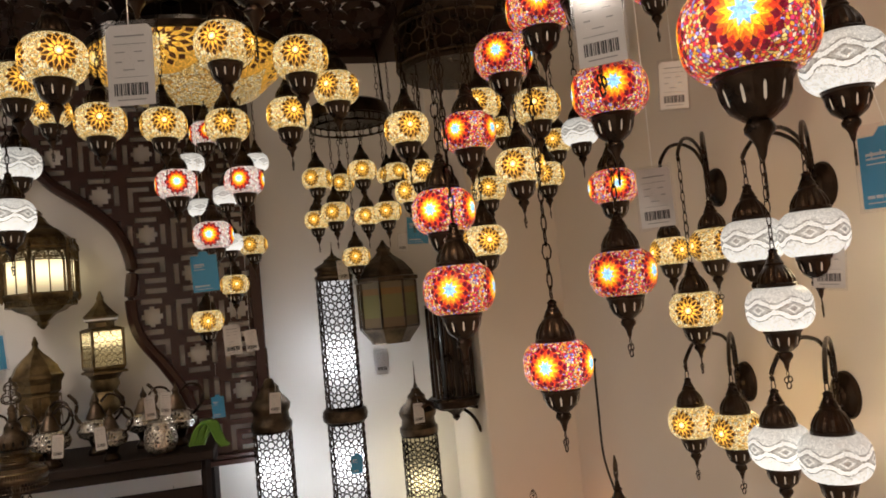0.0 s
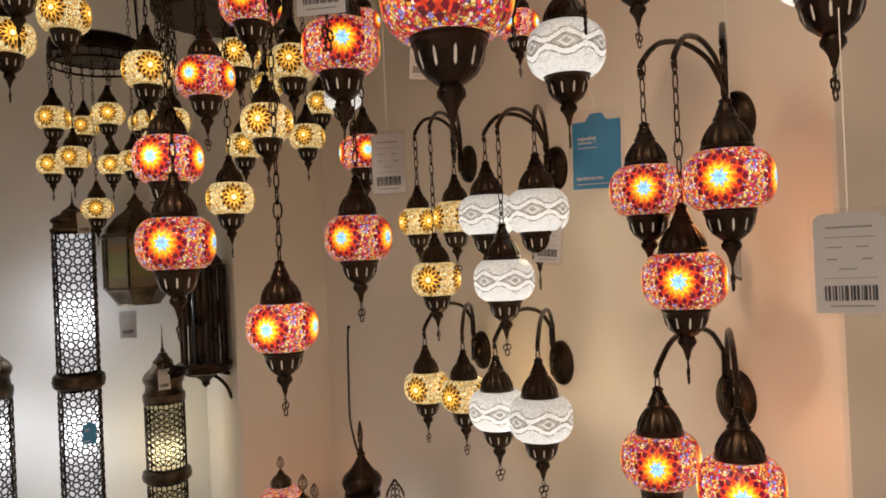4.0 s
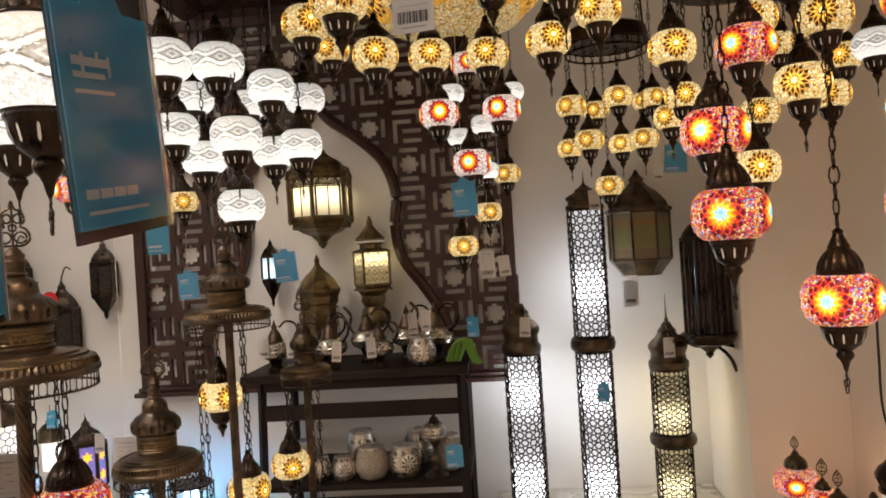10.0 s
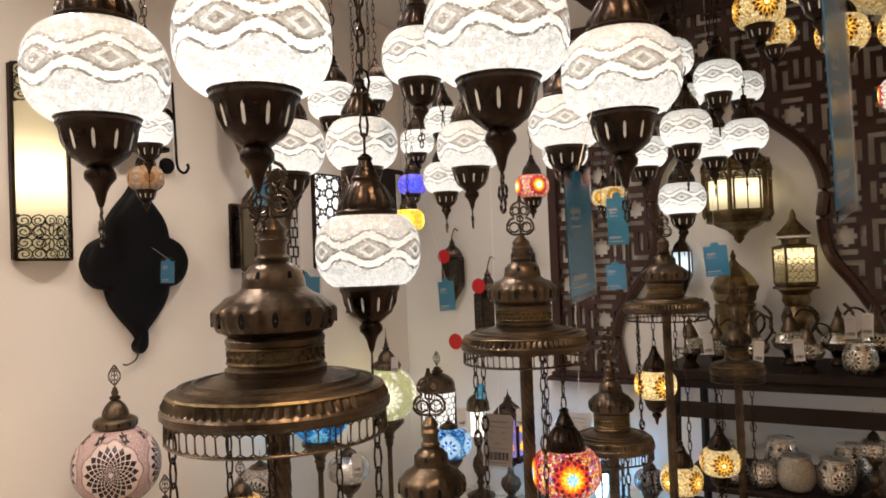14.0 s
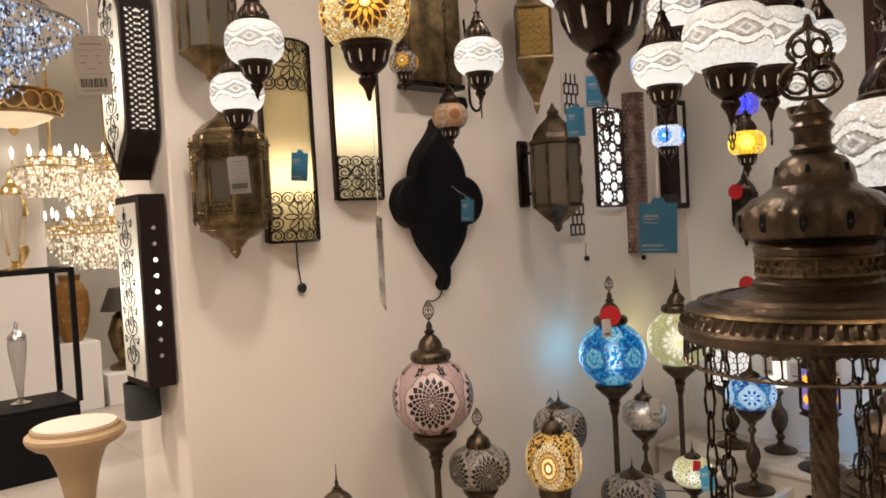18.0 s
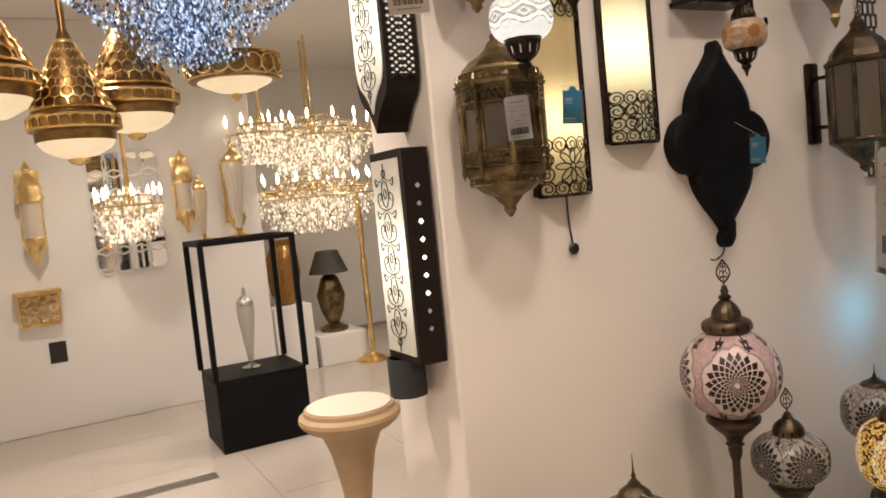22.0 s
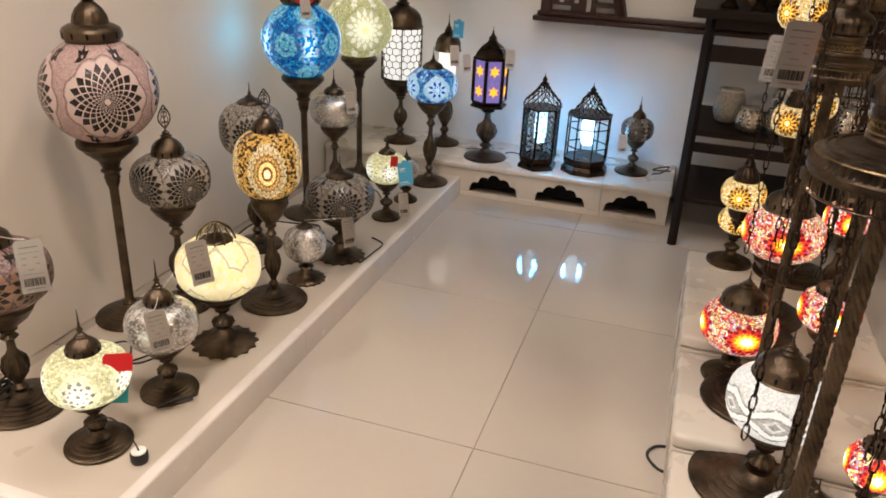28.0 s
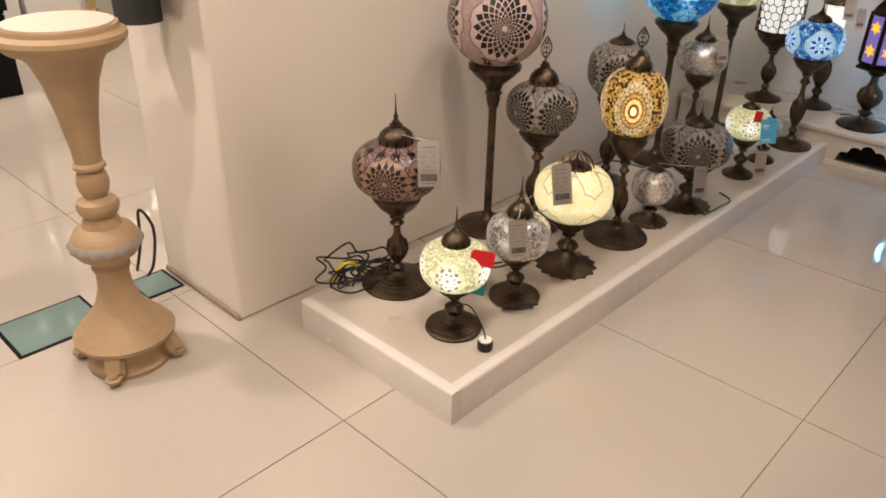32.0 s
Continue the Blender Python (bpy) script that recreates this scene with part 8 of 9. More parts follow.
def crystals(bm, x, y, z, r, h):
    a, b = bm.verts.new((x, y, z + h)), bm.verts.new((x, y, z - h * 0.6))
    ring = [bm.verts.new((x + r * math.cos(q), y + r * math.sin(q), z)) for q in (0, 1.57, 3.14, 4.71)]
    for k in range(4):
        bm.faces.new((a, ring[k], ring[(k + 1) % 4]))
        bm.faces.new((b, ring[(k + 1) % 4], ring[k]))


def chandelier(x, y, z, R, H, mat, metal, label, bulbs=10, tiers=3, name="crystal_chandelier", drop=1.0, seed=1, fine=1.0):
    rnd = random.Random(seed)
    ch = thing(name, pose(x, y, z), label, "chandelier", "showroom chandeliers")
    part("stem", turned([(0.02, -H * 0.3), (0.035, -H * 0.1), (0.015, 0.1), (0.012, CEIL - z)], 14), metal, ch)
    bm = bmesh.new()
    for t in range(tiers):
        f = 1 - t / tiers * 0.75
        zz = -H * 0.30 + H * 0.45 * t / tiers
        rr = R * f
        for k in range(int(90 * f / fine)):
            a = 2 * math.pi * k / int(90 * f / fine) + rnd.uniform(-0.02, 0.02)
            n = int((4 + int(6 * drop)) / fine)
            for j in range(n):
                q = rr * (1 - 0.08 * j * rnd.uniform(0.5, 1.3))
                crystals(bm, q * math.cos(a), q * math.sin(a), zz - j * 0.032 * fine - rnd.uniform(0, 0.012), (0.007 + rnd.uniform(0, 0.004)) * fine, 0.020 * fine)
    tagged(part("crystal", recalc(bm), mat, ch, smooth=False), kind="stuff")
    for t in range(tiers):
        f = 1 - t / tiers * 0.75
        bm = tube(bmesh.new(), [(R * f * math.cos(2 * math.pi * k / 36), R * f * math.sin(2 * math.pi * k / 36), -H * 0.28 + H * 0.45 * t / tiers) for k in range(36)], 0.008, 5, True)
        part("tier_ring", recalc(bm), metal, ch)
    for k in range(bulbs):
        a = 2 * math.pi * k / bulbs
        part("arm", recalc(tube(bmesh.new(), smooth_line([(0.02 * math.cos(a), 0.02 * math.sin(a), -0.05), (R * 0.5 * math.cos(a), R * 0.5 * math.sin(a), -0.14), (R * 0.9 * math.cos(a), R * 0.9 * math.sin(a), -0.10), (R * 0.95 * math.cos(a), R * 0.95 * math.sin(a), -0.03)]), 0.006, 5)), metal, ch)
        b = part("candle_bulb", turned([(0.007, 0), (0.010, 0.02), (0.013, 0.045), (0.006, 0.07), (0.001, 0.085)], 10), CANDLE, ch)
        b.location = (R * 0.95 * math.cos(a), R * 0.95 * math.sin(a), -0.02)
    return ch


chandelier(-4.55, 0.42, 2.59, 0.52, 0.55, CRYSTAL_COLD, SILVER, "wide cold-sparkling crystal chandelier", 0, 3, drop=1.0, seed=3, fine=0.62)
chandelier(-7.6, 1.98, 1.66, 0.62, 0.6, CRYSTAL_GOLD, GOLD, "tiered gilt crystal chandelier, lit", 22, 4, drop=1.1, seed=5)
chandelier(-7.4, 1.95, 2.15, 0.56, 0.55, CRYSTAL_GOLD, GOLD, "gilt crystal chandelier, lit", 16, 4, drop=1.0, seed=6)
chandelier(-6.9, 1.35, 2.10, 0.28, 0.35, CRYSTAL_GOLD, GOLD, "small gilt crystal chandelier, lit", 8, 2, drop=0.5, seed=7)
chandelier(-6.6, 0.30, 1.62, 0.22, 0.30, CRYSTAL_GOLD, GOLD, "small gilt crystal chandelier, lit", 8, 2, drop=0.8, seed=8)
ALABASTER = glow("alabaster_bowl", (1.0, 0.78, 0.5), 0.75, 0.15, 10)


# Darker copy of the gold: shade behind the pierced work, put into the colour.
GOLD_IN_SHADE = bronze("shaded_gold", (0.20, 0.11, 0.04), (0.42, 0.27, 0.10), 0.3, 1.0)


def gilt_dome(x, y, z, R, label):
    g = thing("gilt_dome_lamp", pose(x, y, z), label, "chandelier", "gilt dome lamps")
    part("dome", turned([(R * 0.98, 0.0), (R, 0.04), (R * 1.12, 0.05), (R * 1.12, 0.11), (R * 0.98, 0.13), (R * 0.75, 0.24), (R * 0.42, 0.38), (R * 0.2, 0.45), (R * 0.1, 0.5), (0.012, CEIL - z)], 36, 0), GOLD_IN_SHADE, g)
    bm = ring_fret_cylinder(R, 0.14, 0.44, 20, 0.005)
    for v in bm.verts:
        f = 1.02 - 0.80 * max(0.0, (v.co.z - 0.13) / 0.32) ** 1.1
        v.co.x, v.co.y = v.co.x * f, v.co.y * f
    part("pierced_cone", bm, GOLD, g, smooth=False)
    part("pierced_band", ring_fret_cylinder(R * 1.135, 0.055, 0.105, 26, 0.004), GOLD, g, smooth=False)
    part("bowl", turned([(0.02, -R * 0.42), (R * 0.5, -R * 0.36), (R * 0.82, -R * 0.18), (R * 0.95, 0.0)], 36), ALABASTER, g)
    part("knob", turned([(0.004, -R * 0.62), (0.035, -R * 0.55), (0.05, -R * 0.45), (0.02, -R * 0.40)], 18), GOLD, g)


gilt_dome(-4.95, 0.20, 1.93, 0.19, "pierced gilt dome lamp with an alabaster bowl, lit")
gilt_dome(-4.75, -0.08, 1.80, 0.17, "pierced gilt dome lamp with a pale bowl")
gr = thing("gilt_ring_lamp", pose(-5.02, 0.72, 2.10), "gilt pierced ring lamp with a shallow alabaster bowl, lit", "chandelier")
part("band", turned([(0.225, 0.0), (0.235, 0.012), (0.235, 0.115), (0.25, 0.125), (0.215, 0.13), (0.0, 0.135)], 40), GOLD_IN_SHADE, gr)
band_ring = mesh_of(recalc(tube(bmesh.new(), ring_points(0, 0.062, 0.045, 0.045, 12), 0.006, 5, True)), GOLD, "band_ring")
for k in range(18):
    part("band_ring", band_ring, None, gr).matrix_basis = pose(0, 0, 0, 0, 0, 20 * k) @ pose(0, -0.242, 0)
for z in (0.014, 0.110):
    part("rim", turned([(0.236, z - 0.006), (0.246, z), (0.236, z + 0.006)], 40), GOLD, gr)
part("bowl", turned([(0.02, -0.06), (0.10, -0.045), (0.17, -0.015), (0.20, 0.005)], 36), ALABASTER, gr)
part("knob", turned([(0.004, -0.10), (0.02, -0.085), (0.03, -0.065), (0.015, -0.055)], 18), GOLD, gr)
part("rod", turned([(0.05, 0.13), (0.02, 0.16), (0.012, 0.2), (0.012, CEIL - 2.10)], 14), GOLD, gr)
gilt_dome(-4.6, -0.42, 1.97, 0.2, "pierced gilt dome lamp with an alabaster bowl, lit")

# things further back
vase = thing("tall_vase", pose(-7.45, 1.56, 0), "tall brown and gilt vase on a white stand", "vase")
part("body", turned([(0.07, 0.58), (0.12, 0.68), (0.15, 0.85), (0.14, 1.0), (0.08, 1.1), (0.09, 1.15)], 28), plain("brown_gilt_glaze", (0.30, 0.15, 0.04), 0.25, 0.4, 0.5, 20), vase)
part("stand", recalc(box(bmesh.new(), -0.17, 0.17, -0.17, 0.17, 0, 0.58, 0.006)), WHITE_WALL, vase)
tl = thing("table_lamp", pose(-7.5, 1.99, 0.0), "gilt urn table lamp with a dark shade on a white stand", "lamp")
part("stand", recalc(box(bmesh.new(), -0.22, 0.22, -0.22, 0.22, 0, 0.27, 0.006)), WHITE_WALL, tl)
part("urn", turned([(0.12, 0.27), (0.13, 0.30), (0.05, 0.34), (0.10, 0.45), (0.13, 0.60), (0.08, 0.75), (0.03, 0.80)], 28), BRASS, tl)
part("shade", turned([(0.18, 0.80), (0.10, 1.0)], 28), plain("dark_shade", (0.05, 0.045, 0.04), 0.7), tl)
fl = thing("floor_lamp", pose(-7.2, 2.22, 0), "slim gilt bamboo floor lamp", "lamp")
part("foot", foot(0.15, 0.05), GOLD, fl)
part("pole", turned([(0.02, 0.05), (0.03, 0.3), (0.02, 0.32), (0.03, 0.6), (0.02, 0.62), (0.03, 0.9), (0.02, 0.92), (0.03, 1.3), (0.02, 1.5)], 12), GOLD, fl)
bin_ = thing("dark_drum_shade", pose(-3.03, 0.625, 0.82), "dark drum lampshade fixed under the box lamp", "shade")
part("shade", turned([(0.056, 0.01), (0.056, 0.125), (0.052, 0.125), (0.052, 0.01)], 28), plain("charcoal_fabric", (0.035, 0.038, 0.042), 0.75, 0, 0.2, 200), bin_)
gl_lamp = thing("glass_urn_lamp", pose(-3.36, 0.98, 0.0), "cut glass urn lamp on a pale base behind the wall's end", "lamp")
part("foot", turned([(0.09, 0), (0.09, 0.03), (0.03, 0.06), (0.05, 0.12), (0.09, 0.22), (0.05, 0.36), (0.02, 0.40)], 24), plain("dark_cut_glass", (0.12, 0.11, 0.10), 0.1, 0.3, 0.5, 60), gl_lamp)
part("shade", turned([(0.03, 0.40), (0.10, 0.44), (0.06, 0.52), (0.09, 0.60), (0.08, 0.72), (0.02, 0.76)], 24), plain("grey_cut_glass", (0.4, 0.38, 0.36), 0.1, 0.2, 0.3, 60), gl_lamp)
FLOOR_GLASS = plain("green_floor_glass", (0.17, 0.25, 0.24), 0.08, 0.0, 0.2)
for x0, x1, y0, y1 in ((-3.30, -3.09, 0.17, 0.42), (-3.27, -3.13, 0.55, 0.675)):
    fg = thing("floor_light_box", pose(0, 0, 0), "sunken glass floor light", "floor light", "floor lights")
    part("frame", recalc(box(bmesh.new(), x0, x1, y0, y1, -0.003, 0.002)), BLACK, fg)
    part("glass", recalc(box(bmesh.new(), x0 + 0.01, x1 - 0.01, y0 + 0.01, y1 - 0.01, -0.002, 0.004)), FLOOR_GLASS, fg)
dr = thing("floor_drain", pose(0, 0, 0), "long steel floor grating", "drain")
part("strip", recalc(box(bmesh.new(), -5.26, -5.16, -0.6, 0.42, 0.0005, 0.004, 0.001)), plain("brushed_steel", (0.30, 0.28, 0.26), 0.35, 0.9), dr)


# ---- tags, cords and small things ----
def bars(w, rows, depth=0.0006):
    """Printed lines: rows of (x centre, z centre, width, height) as thin raised strips facing -y."""
    bm = bmesh.new()
    for cx, cz, bw, bh in rows:
        box(bm, cx - bw / 2, cx + bw / 2, -depth, 0.0, cz - bh / 2, cz + bh / 2)
    return recalc(bm)


def card_shape(w, h, hole=False):
    """A card with clipped top corners in the plane y = 0, hanging from its top edge."""
    bm = bmesh.new()
    c = w * 0.10
    loop = [(-w / 2, -h), (w / 2, -h), (w / 2, -c), (w / 2 - c, 0), (-w / 2 + c, 0), (-w / 2, -c)]
    if hole:
        loop = [(-w / 2, -h), (w / 2, -h), (w / 2, -h * 0.10), (w * 0.22, -h * 0.10), (w * 0.12, 0), (-w * 0.12, 0), (-w * 0.22, -h * 0.10), (-w / 2, -h * 0.10)]
    a, b = [[bm.verts.new((x, y, z)) for x, z in loop] for y in (0.0, 0.0012)]
    bm.faces.new(a)
    bm.faces.new(b)
    for k in range(len(a)):
        bm.faces.new((a[k], a[(k + 1) % len(a)], b[(k + 1) % len(a)], b[k]))
    return recalc(bm)


tag_rnd = random.Random(11)
TAG_MESH = {}


def tag_meshes(kind):
    """Unit-height meshes for a tag: card, its print, its clear sleeve."""
    if kind in TAG_MESH:
        return TAG_MESH[kind]
    if kind == "price":
        w = 0.56
        lines = [(0, -0.14, 0.36, 0.018), (0, -0.24, 0.40, 0.008), (-0.12, -0.34, 0.12, 0.012), (0.10, -0.34, 0.10, 0.012), (-0.14, -0.46, 0.08, 0.014), (0.13, -0.46, 0.08, 0.014), (-0.02, -0.56, 0.14, 0.012), (0, -0.65, 0.40, 0.006), (0, -0.93, 0.34, 0.014)]
        x = -0.2
        code = []
        while x < 0.2:
            bw = tag_rnd.choice((0.008, 0.014, 0.02))
            code.append((x, -0.80, bw, 0.15))
            x += bw + tag_rnd.choice((0.008, 0.014))
        TAG_MESH[kind] = (w, mesh_of(card_shape(w, 1.0), PAPER, "card", False), mesh_of(bars(w, lines, 0.004), GREY_INK, "print", False), mesh_of(bars(w, code, 0.004), INK, "barcode", False))
    else:
        w = 0.70
        lines = [(-0.14, -0.33, 0.26, 0.035), (-0.16, -0.385, 0.22, 0.022), (-0.2, -0.34, 0.018, 0.09), (-0.09, -0.315, 0.016, 0.06), (-0.01, -0.34, 0.016, 0.085), (-0.13, -0.45, 0.28, 0.016)]
        low = [(-0.25 + 0.10 * q, -0.86, 0.085, 0.04) for q in range(4)] + [(-0.06, -0.935, 0.46, 0.015)]
        TAG_MESH[kind] = (w, mesh_of(card_shape(w, 1.0, True), TAG_BLUE, "card", False), mesh_of(bars(w, lines, 0.004), TAG_WHITE, "print", False), mesh_of(bars(w, low, 0.004), TAG_WHITE, "footer_print", False))
    return TAG_MESH[kind]


SLEEVE_MESH = mesh_of(recalc(box(bmesh.new(), -0.5, 0.5, -0.0055, 0.0035, -1.0, 0.0)), SLEEVE, "sleeve", False)


def tag(kind, x, y, z, h, turn=None, string=True, sleeve=True, wide=1.0, label="", lean=0.0, anchor=None, roll=None):
    """A hanging card; x, y, z is its middle."""
    if turn is None:
        turn = math.degrees(math.atan2(-0.35 - x, y - 0.0)) + tag_rnd.uniform(-16, 16)
    words = label or ("white price card with a barcode in a clear sleeve" if kind == "price" else "blue shop card with white print in a clear sleeve")
    t = thing("price_tag" if kind == "price" else "shop_card", pose(x, y, z + h / 2, lean, tag_rnd.uniform(-5, 5) if roll is None else roll, turn) @ Matrix.Diagonal((h * wide, h, h, 1)), words, "tag", "price tags" if kind == "price" else "blue shop cards")
    w, card, ink, extra = tag_meshes(kind)
    c = part("card", card, None, t)
    part("print", ink, None, c)
    part("barcode" if kind == "price" else "footer_print", extra, None, c)
    if sleeve:
        s = part("sleeve", SLEEVE_MESH, None, t)
        s.matrix_basis = pose(0, 0, 0.05) @ Matrix.Diagonal((w * 1.14, 1.0, 1.10, 1))
    if string:
        top = Vector((x, y, z + h / 2))
        if anchor is None:
            near = sorted(ANCHORS, key=lambda q: 2.0 * math.hypot(q[0] - x, q[1] - y) + abs(q[2] - top.z - 0.05) + (5 if q[2] < top.z - 0.03 else 0))[0]
            anchor = near if math.hypot(near[0] - x, near[1] - y) < 0.11 else (x, y, 2.898)
        inv = t.matrix_basis.inverted()
        bm = tube(bmesh.new(), [inv @ top, inv @ (top.lerp(Vector(anchor), 0.5) + Vector((0.003, 0.0, -0.002))), inv @ Vector(anchor)], 0.0007 / h, 4)
        part("string", recalc(bm), PAPER, t)
    return t


for x, y, z, h in [(-0.143, 1.094, 1.824, 0.115), (0.43, 0.815, 1.776, 0.105), (0.667, 1.135, 1.595, 0.10), (1.05, 1.19, 1.46, 0.10), (0.878, 1.366, 1.856, 0.10), (-0.095, 2.909, 1.38, 0.11), (-2.08, 0.254, 1.755, 0.115), (-0.956, 1.719, 0.995, 0.10), (-0.969, 1.301, 1.064, 0.11), (0.60, 2.99, 1.70, 0.07), (-0.03, 2.92, 1.37, 0.08)]:
    tag("price", x, y, z, h)
tag("price", 1.22, 0.88, 1.43, 0.11, turn=50)
tag("price", 1.01, 0.546, 1.404, 0.125, wide=1.15, label="scuffed grey price card in a dusty clear sleeve")
tag("price", -1.476, 0.486, 1.352, 0.13, turn=-30)
tag("price", 0.57, BACK_Y - 0.004, 1.18, 0.11, turn=0, string=False, label="white price card stuck to the wall")
for x, y, z, h, wd in [(0.953, 0.933, 1.597, 0.125, 1.0), (-0.142, 2.339, 1.606, 0.12, 0.9), (-0.172, 3.08, 1.126, 0.09, 0.8), (0.6, 2.696, 1.723, 0.11, 1.0), (-1.116, 2.5, 1.379, 0.10, 1.0), (-0.762, 2.458, 1.426, 0.11, 1.0), (-1.564, 2.061, 1.341, 0.11, 0.7), (-0.801, 1.621, 1.536, 0.125, 0.55), (-1.476, 1.263, 1.376, 0.125, 0.95), (-2.044, 1.816, 1.82, 0.11, 0.9), (-2.03, 1.678, 1.709, 0.10, 0.8)]:
    tag("blue", x, y, z, h, wide=wd)
tag("blue", -0.241, 0.377, 1.531, 0.128, turn=87, roll=-8)
tag("blue", -0.497, 0.614, 1.469, 0.126, turn=95, wide=0.95)

# cards on the lamps of the wall and of the niche
WALL_TURN = 55
for kind, x, y, z, h in [("price", -2.595, 0.80, 1.585, 0.11), ("blue", -2.74, 1.10, 1.63, 0.105), ("blue", -2.71, 1.83, 1.46, 0.095), ("price", -2.66, 2.32, 1.70, 0.06)]:
    tag(kind, x, y, z, h, turn=WALL_TURN, anchor=(x - 0.09, y - 0.02, z + h / 2 + 0.06), wide=0.75 if kind == "blue" else 1.0)
for x, y, z in [(0.05, 3.265, 1.09), (0.37, 3.23, 1.62), (0.64, 3.20, 0.98)]:
    tag("price", x, y, z, 0.085, turn=8, anchor=(x, y + 0.045, z + 0.085))
tag("blue", 0.365, 3.235, 0.80, 0.085, turn=5, wide=0.8, anchor=(0.34, 3.235, 1.0))
for x, z in [(-1.05, 1.08), (-0.94, 1.075), (-0.74, 1.05), (-0.60, 1.06), (-0.42, 1.15), (-0.36, 1.16)]:
    tag("price", x, 3.075, z, 0.085, turn=6, wide=0.8, anchor=(x + 0.01, 3.12, z + 0.07))
tag("blue", -0.28, 3.07, 0.60, 0.10, turn=4, anchor=(-0.30, 3.12, 0.70))

# cards tied to the lamps on the plinth
PLINTH_CARDS = [("price", -2.40, 1.01, 0.53, 0.115, 43), ("price", -2.20, 1.13, 0.35, 0.10, 48), ("price", -2.20, 1.30, 0.45, 0.11, 53), ("price", -2.14, 2.03, 0.26, 0.10, 58), ("blue", -2.13, 2.53, 0.32, 0.10, 43), ("price", -2.12, 2.50, 0.20, 0.09, 48), ("price", -2.36, 2.53, 0.57, 0.085, 48), ("price", -2.42, 2.30, 0.94, 0.075, 48), ("price", -2.42, 2.93, 0.955, 0.075, 48), ("price", -2.10, 3.02, 0.70, 0.085, 38), ("price", -1.92, 3.30, 0.66, 0.085, 23), ("blue", -2.20, 3.40, 0.76, 0.085, 28), ("price", -1.375, 3.36, 0.32, 0.085, 13), ("price", -2.16, 3.42, 0.60, 0.08, 28)]
CARD_HOLDERS = [(q[0], q[1], q[4] + q[3] * 0.5 + 0.02) for q in PLINTH_LAMPS] + [(-2.535, 2.485, 0.96), (-2.545, 3.03, 0.95), (-2.02, 3.36, 0.70), (-2.28, 3.50, 0.66), (-1.32, 3.45, 0.44)]
for kind, x, y, z, h, turn in PLINTH_CARDS:
    holder = min(CARD_HOLDERS, key=lambda q: math.hypot(q[0] - x, q[1] - y) + 0.5 * abs(q[2] - z - h / 2))
    tag(kind, x, y, z, h, turn=turn, lean=-12, sleeve=kind == "price", wide=0.85, anchor=holder)
TEAL = plain("teal_card", (0.01, 0.25, 0.30), 0.35, 0.0, 0.06)
for mat, word, x, y, z, w, h, turn in ((STICKER, "red", -2.205, 1.01, 0.335, 0.06, 0.04, 40), (TEAL, "teal", -2.225, 1.035, 0.27, 0.04, 0.10, 35), (STICKER, "red", -2.17, 2.53, 0.36, 0.03, 0.04, 40)):
    solid("paper_label", card_shape(w, h), mat, word + " paper label tied to a lamp", "label", "paper labels", m=pose(x, y, z + h / 2, -15, 8, turn), smooth=False)


# cords and plugs
def cord(points, label, r=0.003, mat=CORD, name="power_cord"):
    return solid(name, recalc(tube(bmesh.new(), smooth_line(points, 6), r, 5)), mat, label, "cord", "power cords")


rnd = random.Random(21)
for k in range(7):
    pts = []
    cx, cy = -2.66 + rnd.uniform(-0.03, 0.04), 0.99 + rnd.uniform(-0.05, 0.08)
    for q in range(9):
        a = q * 0.9 + rnd.uniform(0, 0.5) + k
        rr = rnd.uniform(0.04, 0.10)
        pts.append((max(-2.73, min(cx + rr * 0.6 * math.cos(a), -2.57)), max(0.81, cy + rr * 1.3 * math.sin(a)), 0.099 + 0.012 * k * 0.6 + rnd.uniform(0, 0.05)))
    pts[0] = (pts[0][0], pts[0][1], 0.099)
    pts[-1] = (pts[-1][0], pts[-1][1], 0.099)
    cord(pts, "coiled black power cord of a table lamp")
cord([(-2.68, 0.90, 0.10), (-2.67, 0.92, 0.15), (-2.655, 0.95, 0.165), (-2.65, 0.97, 0.15)], "short yellow tie on a bundle of cords", 0.006, plain("yellow_tie", (0.55, 0.45, 0.01), 0.5), "cord_tie")
for pts in ([(-2.60, 1.30, 0.099), (-2.50, 1.36, 0.12), (-2.44, 1.30, 0.099), (-2.40, 1.38, 0.10), (-2.46, 1.45, 0.13), (-2.60, 1.52, 0.11)],
            [(-2.45, 1.62, 0.099), (-2.40, 1.70, 0.17), (-2.43, 1.85, 0.11), (-2.40, 1.98, 0.12), (-2.48, 2.10, 0.10)],
            [(-2.64, 2.02, 0.10), (-2.60, 2.2, 0.15), (-2.50, 2.32, 0.12), (-2.43, 2.38, 0.10), (-2.38, 2.30, 0.10), (-2.3, 2.24, 0.10)],
            [(-2.60, 2.52, 0.10), (-2.48, 2.72, 0.13), (-2.40, 2.86, 0.10), (-2.33, 2.78, 0.10)],
            [(-2.14, 2.13, 0.099), (-2.12, 2.22, 0.11), (-2.13, 2.32, 0.099), (-2.19, 2.36, 0.099)],
            [(-2.20, 1.25, 0.099), (-2.17, 1.20, 0.13), (-2.20, 1.15, 0.14), (-2.25, 1.16, 0.10), (-2.19, 1.22, 0.102)],
            [(-2.60, 1.16, 0.099), (-2.50, 1.22, 0.13), (-2.45, 1.28, 0.11), (-2.42, 1.36, 0.10)]):
    cord(pts, "black power cord lying on the plinth")
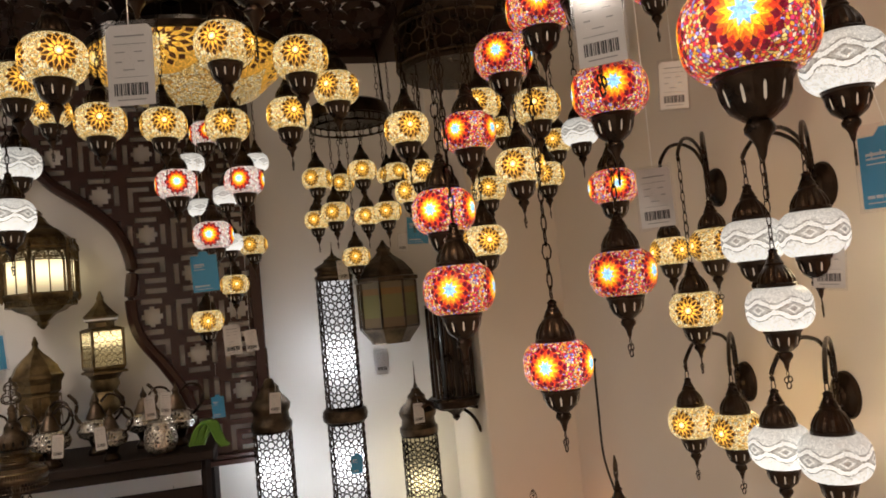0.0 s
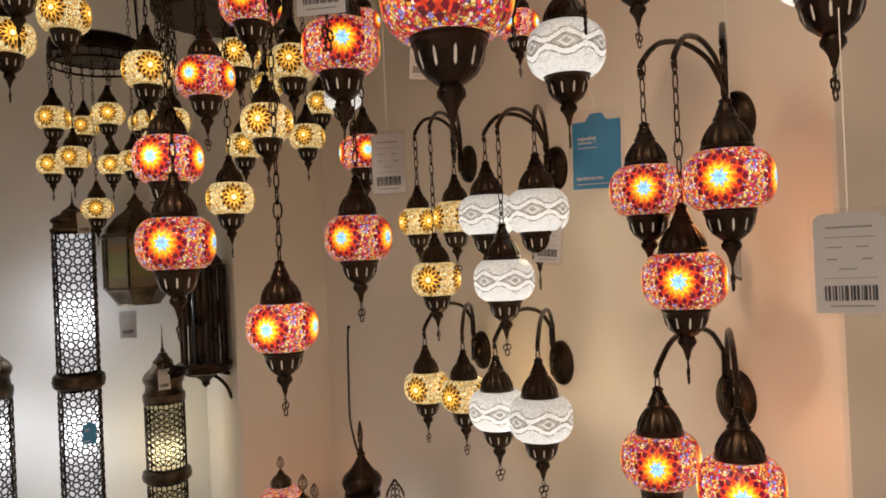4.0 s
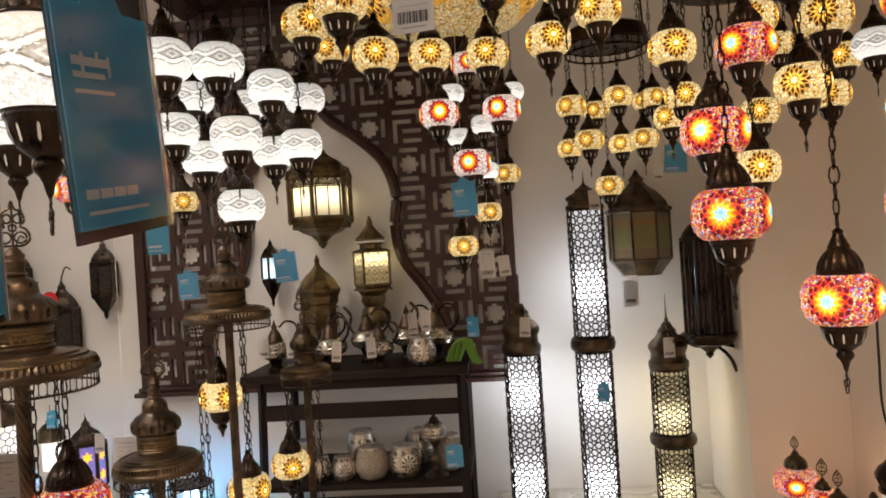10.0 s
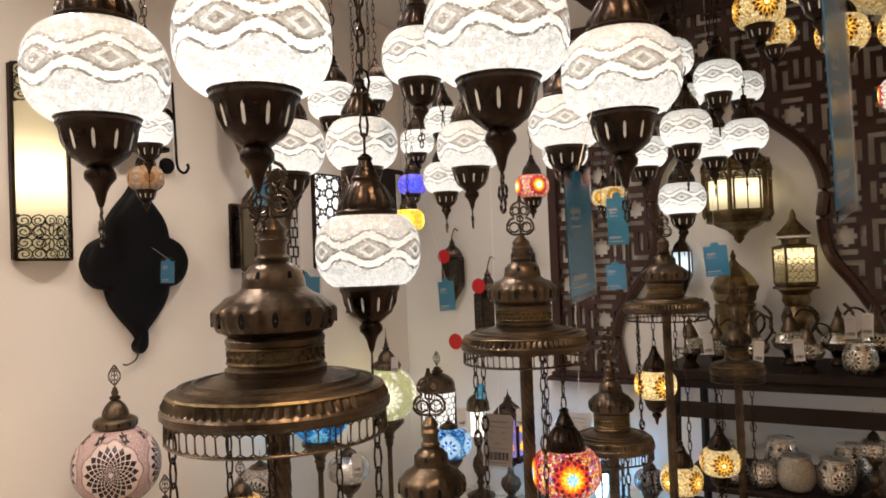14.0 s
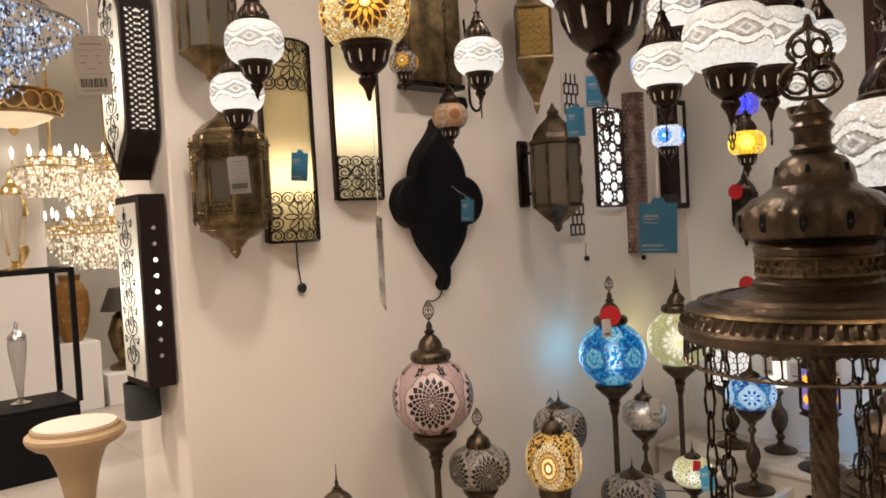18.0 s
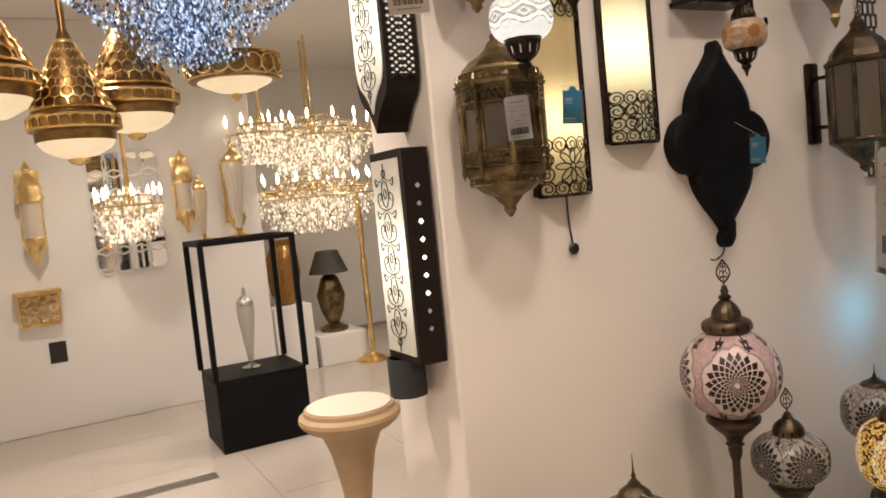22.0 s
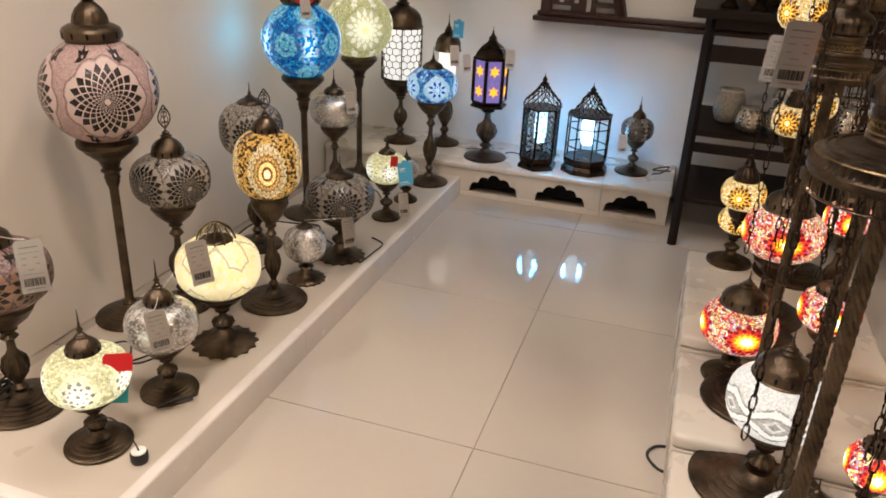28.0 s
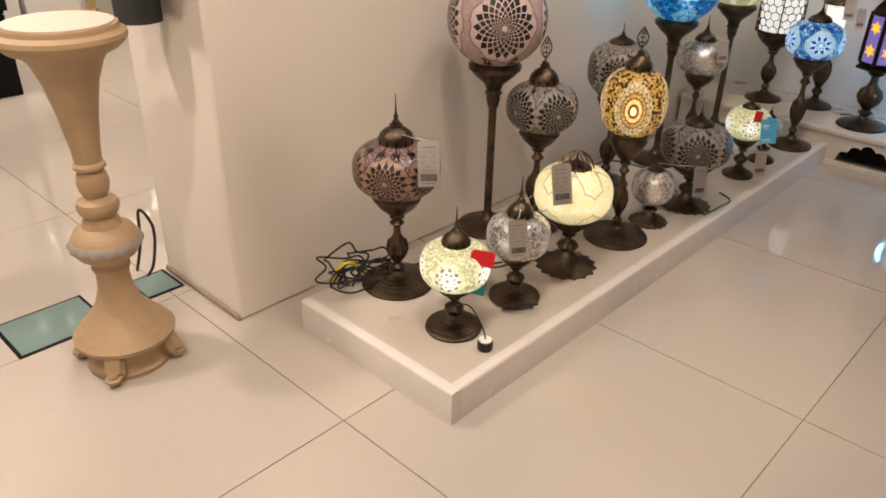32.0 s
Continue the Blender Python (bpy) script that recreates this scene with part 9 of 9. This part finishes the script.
for pts in ([(-1.94, 3.46, 0.169), (-1.90, 3.44, 0.185), (-1.86, 3.47, 0.169), (-1.83, 3.43, 0.175), (-1.80, 3.49, 0.169)], [(-1.22, 3.45, 0.169), (-1.18, 3.42, 0.19), (-1.15, 3.46, 0.21), (-1.19, 3.50, 0.19), (-1.22, 3.52, 0.169), (-1.14, 3.53, 0.17)], [(-2.14, 3.45, 0.169), (-2.10, 3.42, 0.185), (-2.07, 3.47, 0.169)]):
    cord(pts, "black power cord lying on the bench")
cord([(-1.43, 3.40, 0.168), (-1.427, 3.23, 0.168), (-1.425, 3.211, 0.155), (-1.424, 3.212, 0.08), (-1.42, 3.21, 0.004)], "thin white cord hanging down the bench front", 0.002, GREY_INK)
cord([(-1.015, 1.50, 0.004), (-1.05, 1.515, 0.004), (-1.075, 1.56, 0.004), (-1.055, 1.60, 0.004), (-1.02, 1.61, 0.004)], "loop of black cord on the floor by the blocks", 0.004)
cord([(-3.285, 0.60, 0.02), (-3.27, 0.62, 0.12), (-3.285, 0.64, 0.22), (-3.25, 0.66, 0.16), (-3.245, 0.64, 0.05), (-3.26, 0.62, 0.004)], "coiled dark cord hanging by the wall's end", 0.005)
plug = thing("plug", pose(-2.165, 0.985, P), "black mains plug with a pale face standing on the plinth", "plug")
part("body", turned([(0.018, 0), (0.02, 0.006), (0.02, 0.022), (0.017, 0.026)], 20), CORD, plug)
part("face", turned([(0.0165, 0.0262), (0.0165, 0.030), (0.0, 0.030)], 20), PAPER, plug)
part("cord", recalc(tube(bmesh.new(), smooth_line([(0.0, 0.0, 0.03), (-0.005, -0.01, 0.07), (-0.04, -0.02, 0.12), (-0.09, -0.02, 0.10)]), 0.002, 5)), CORD, plug)
solid("wall_flex", recalc(tube(bmesh.new(), smooth_line([(1.15, 2.40, 0.70), (1.13, 2.45, 0.85), (1.15, 2.50, 1.02), (1.17, 2.54, 1.15), (1.18, 2.55, 1.19)], 6), [0.004] * 21 + [0.004, 0.007, 0.007, 0.002], 6)), CORD, "stiff black flex standing up by the wall", "cord")
solid("power_cord", recalc(tube(bmesh.new(), smooth_line([(0.73, 3.28, 0.263), (0.80, 3.30, 0.30), (0.86, 3.25, 0.30), (0.88, 3.18, 0.27), (0.84, 3.14, 0.263)], 6), 0.003, 5)), CORD, "black cord of the short cylinder lamp", "cord")

# lamps on the step under the sconces
shelf_box = solid("shelf_box", recalc(box(bmesh.new(), 0.90, RIGHT_X, 1.9, 3.0, 0.12, 0.33, 0.006, 2)), DARK_WOOD, "low dark wooden shelf under the wall sconces", "shelf")
S = 0.3305
BOTTLE = sunburst("white_bottle_glass", 0.20, [(0.0, (0.80, 0.80, 0.78)), (0.35, (1.0, 0.99, 0.96)), (0.75, (0.55, 0.55, 0.54))], 0.8, count=8, k=8, scale=80, flame=[(0.0, (0.9, 0.9, 0.88)), (0.3, (1.0, 0.98, 0.95))], star_col=(0.6, 0.6, 0.6), gem_col=(0.5, 0.5, 0.5), joint_col=(0.30, 0.30, 0.29))
M_STEP_RED = sunburst("small_red_mosaic", 0.05, RED_BITS, 0.9)
for x, y, d, zc, zt, mt, word in [(0.993, 2.84, 0.155, 0.515, 0.685, M_STEP_RED, "red mosaic"), (1.043, 2.735, 0.105, 0.485, 0.63, M_STEP_RED, "red mosaic"), (1.045, 2.615, 0.13, 0.465, 0.625, M_T_AMBER, "amber mosaic")]:
    table_lamp(x, y, S, d, d * 0.78, zc, zt, d * 0.9, mt, "small " + word + " glass table lamp on the dark shelf, lit", leaf=True, group="small lamps under the sconces", cap_r=0.27)
cyl = thing("table_lamp", pose(1.14, 2.575, S), "small white cylinder table lamp with a bronze cap, lit", "lamp", "small lamps under the sconces")
part("shade", turned([(0.032, 0.04), (0.034, 0.15)], 24), glow("white_glass_cylinder", (1.0, 0.96, 0.9), 1.3, 0.1), cyl)
part("cap", dome_cap(0.042, 0.08), BRONZE, cyl).location = (0, 0, 0.148)
part("spire", spire(0.04, 0.004), BRONZE, cyl).location = (0, 0, 0.175)
part("foot", foot(0.045), BRONZE, cyl)
part("collar", turned([(0.02, 0.03), (0.034, 0.038), (0.033, 0.045)], 20), BRONZE, cyl)
for x, y, R, z1, zt, word in [(1.122, 2.355, 0.060, 0.625, 0.885, "white bottle-shaped"), (1.16, 2.18, 0.085, 0.44, 0.70, "dark domed"), (1.18, 2.0, 0.07, 0.42, 0.665, "dark domed")]:
    b = thing("table_lamp", pose(x, y, S), word + " mosaic table lamp with a domed cap and leaf finial", "lamp", "small lamps under the sconces")
    hh = z1 - S
    part("foot", foot(R * 0.9, 0.02), BRONZE, b)
    part("body", turned([(R * 0.6, 0.02 - hh / 2), (R * 0.95, -hh * 0.2), (R, hh * 0.2), (R * 0.8, hh * 0.5)], 28), BOTTLE if "white" in word else GREY, b).location = (0, 0, hh / 2)
    part("cap", turned([(R * 0.85, hh - 0.004), (R * 1.02, hh + 0.004), (R * 1.02, hh + 0.014), (R * 0.9, hh + 0.02), (R * 1, hh + 0.03), (R * 1.1, hh + 0.045), (R * 1.12, hh + 0.06), (R * 1, hh + 0.076), (R * 0.72, hh + 0.09), (R * 0.66, hh + 0.096), (R * 0.58, hh + 0.1), (R * 0.42, hh + 0.115), (R * 0.28, hh + 0.128), (R * 0.2, hh + 0.14), (R * 0.27, hh + 0.146), (R * 0.15, hh + 0.155), (R * 0.1, hh + 0.175)], 32, 14, 0.04, (hh + 0.02, hh + 0.07)), DARK, b)
    lf = part("leaf_finial", LEAF, None, b)
    lf.location, lf.scale, lf.rotation_euler = (0, 0, hh + 0.155), ((zt - z1 - 0.15) / 0.09 - (0.1 if "white" in word else -0.15),) * 3, (0, 0, radians(50 if "white" in word else -30))
tag("blue", 1.06, 2.12, 0.55, 0.11, turn=-35, string=False)
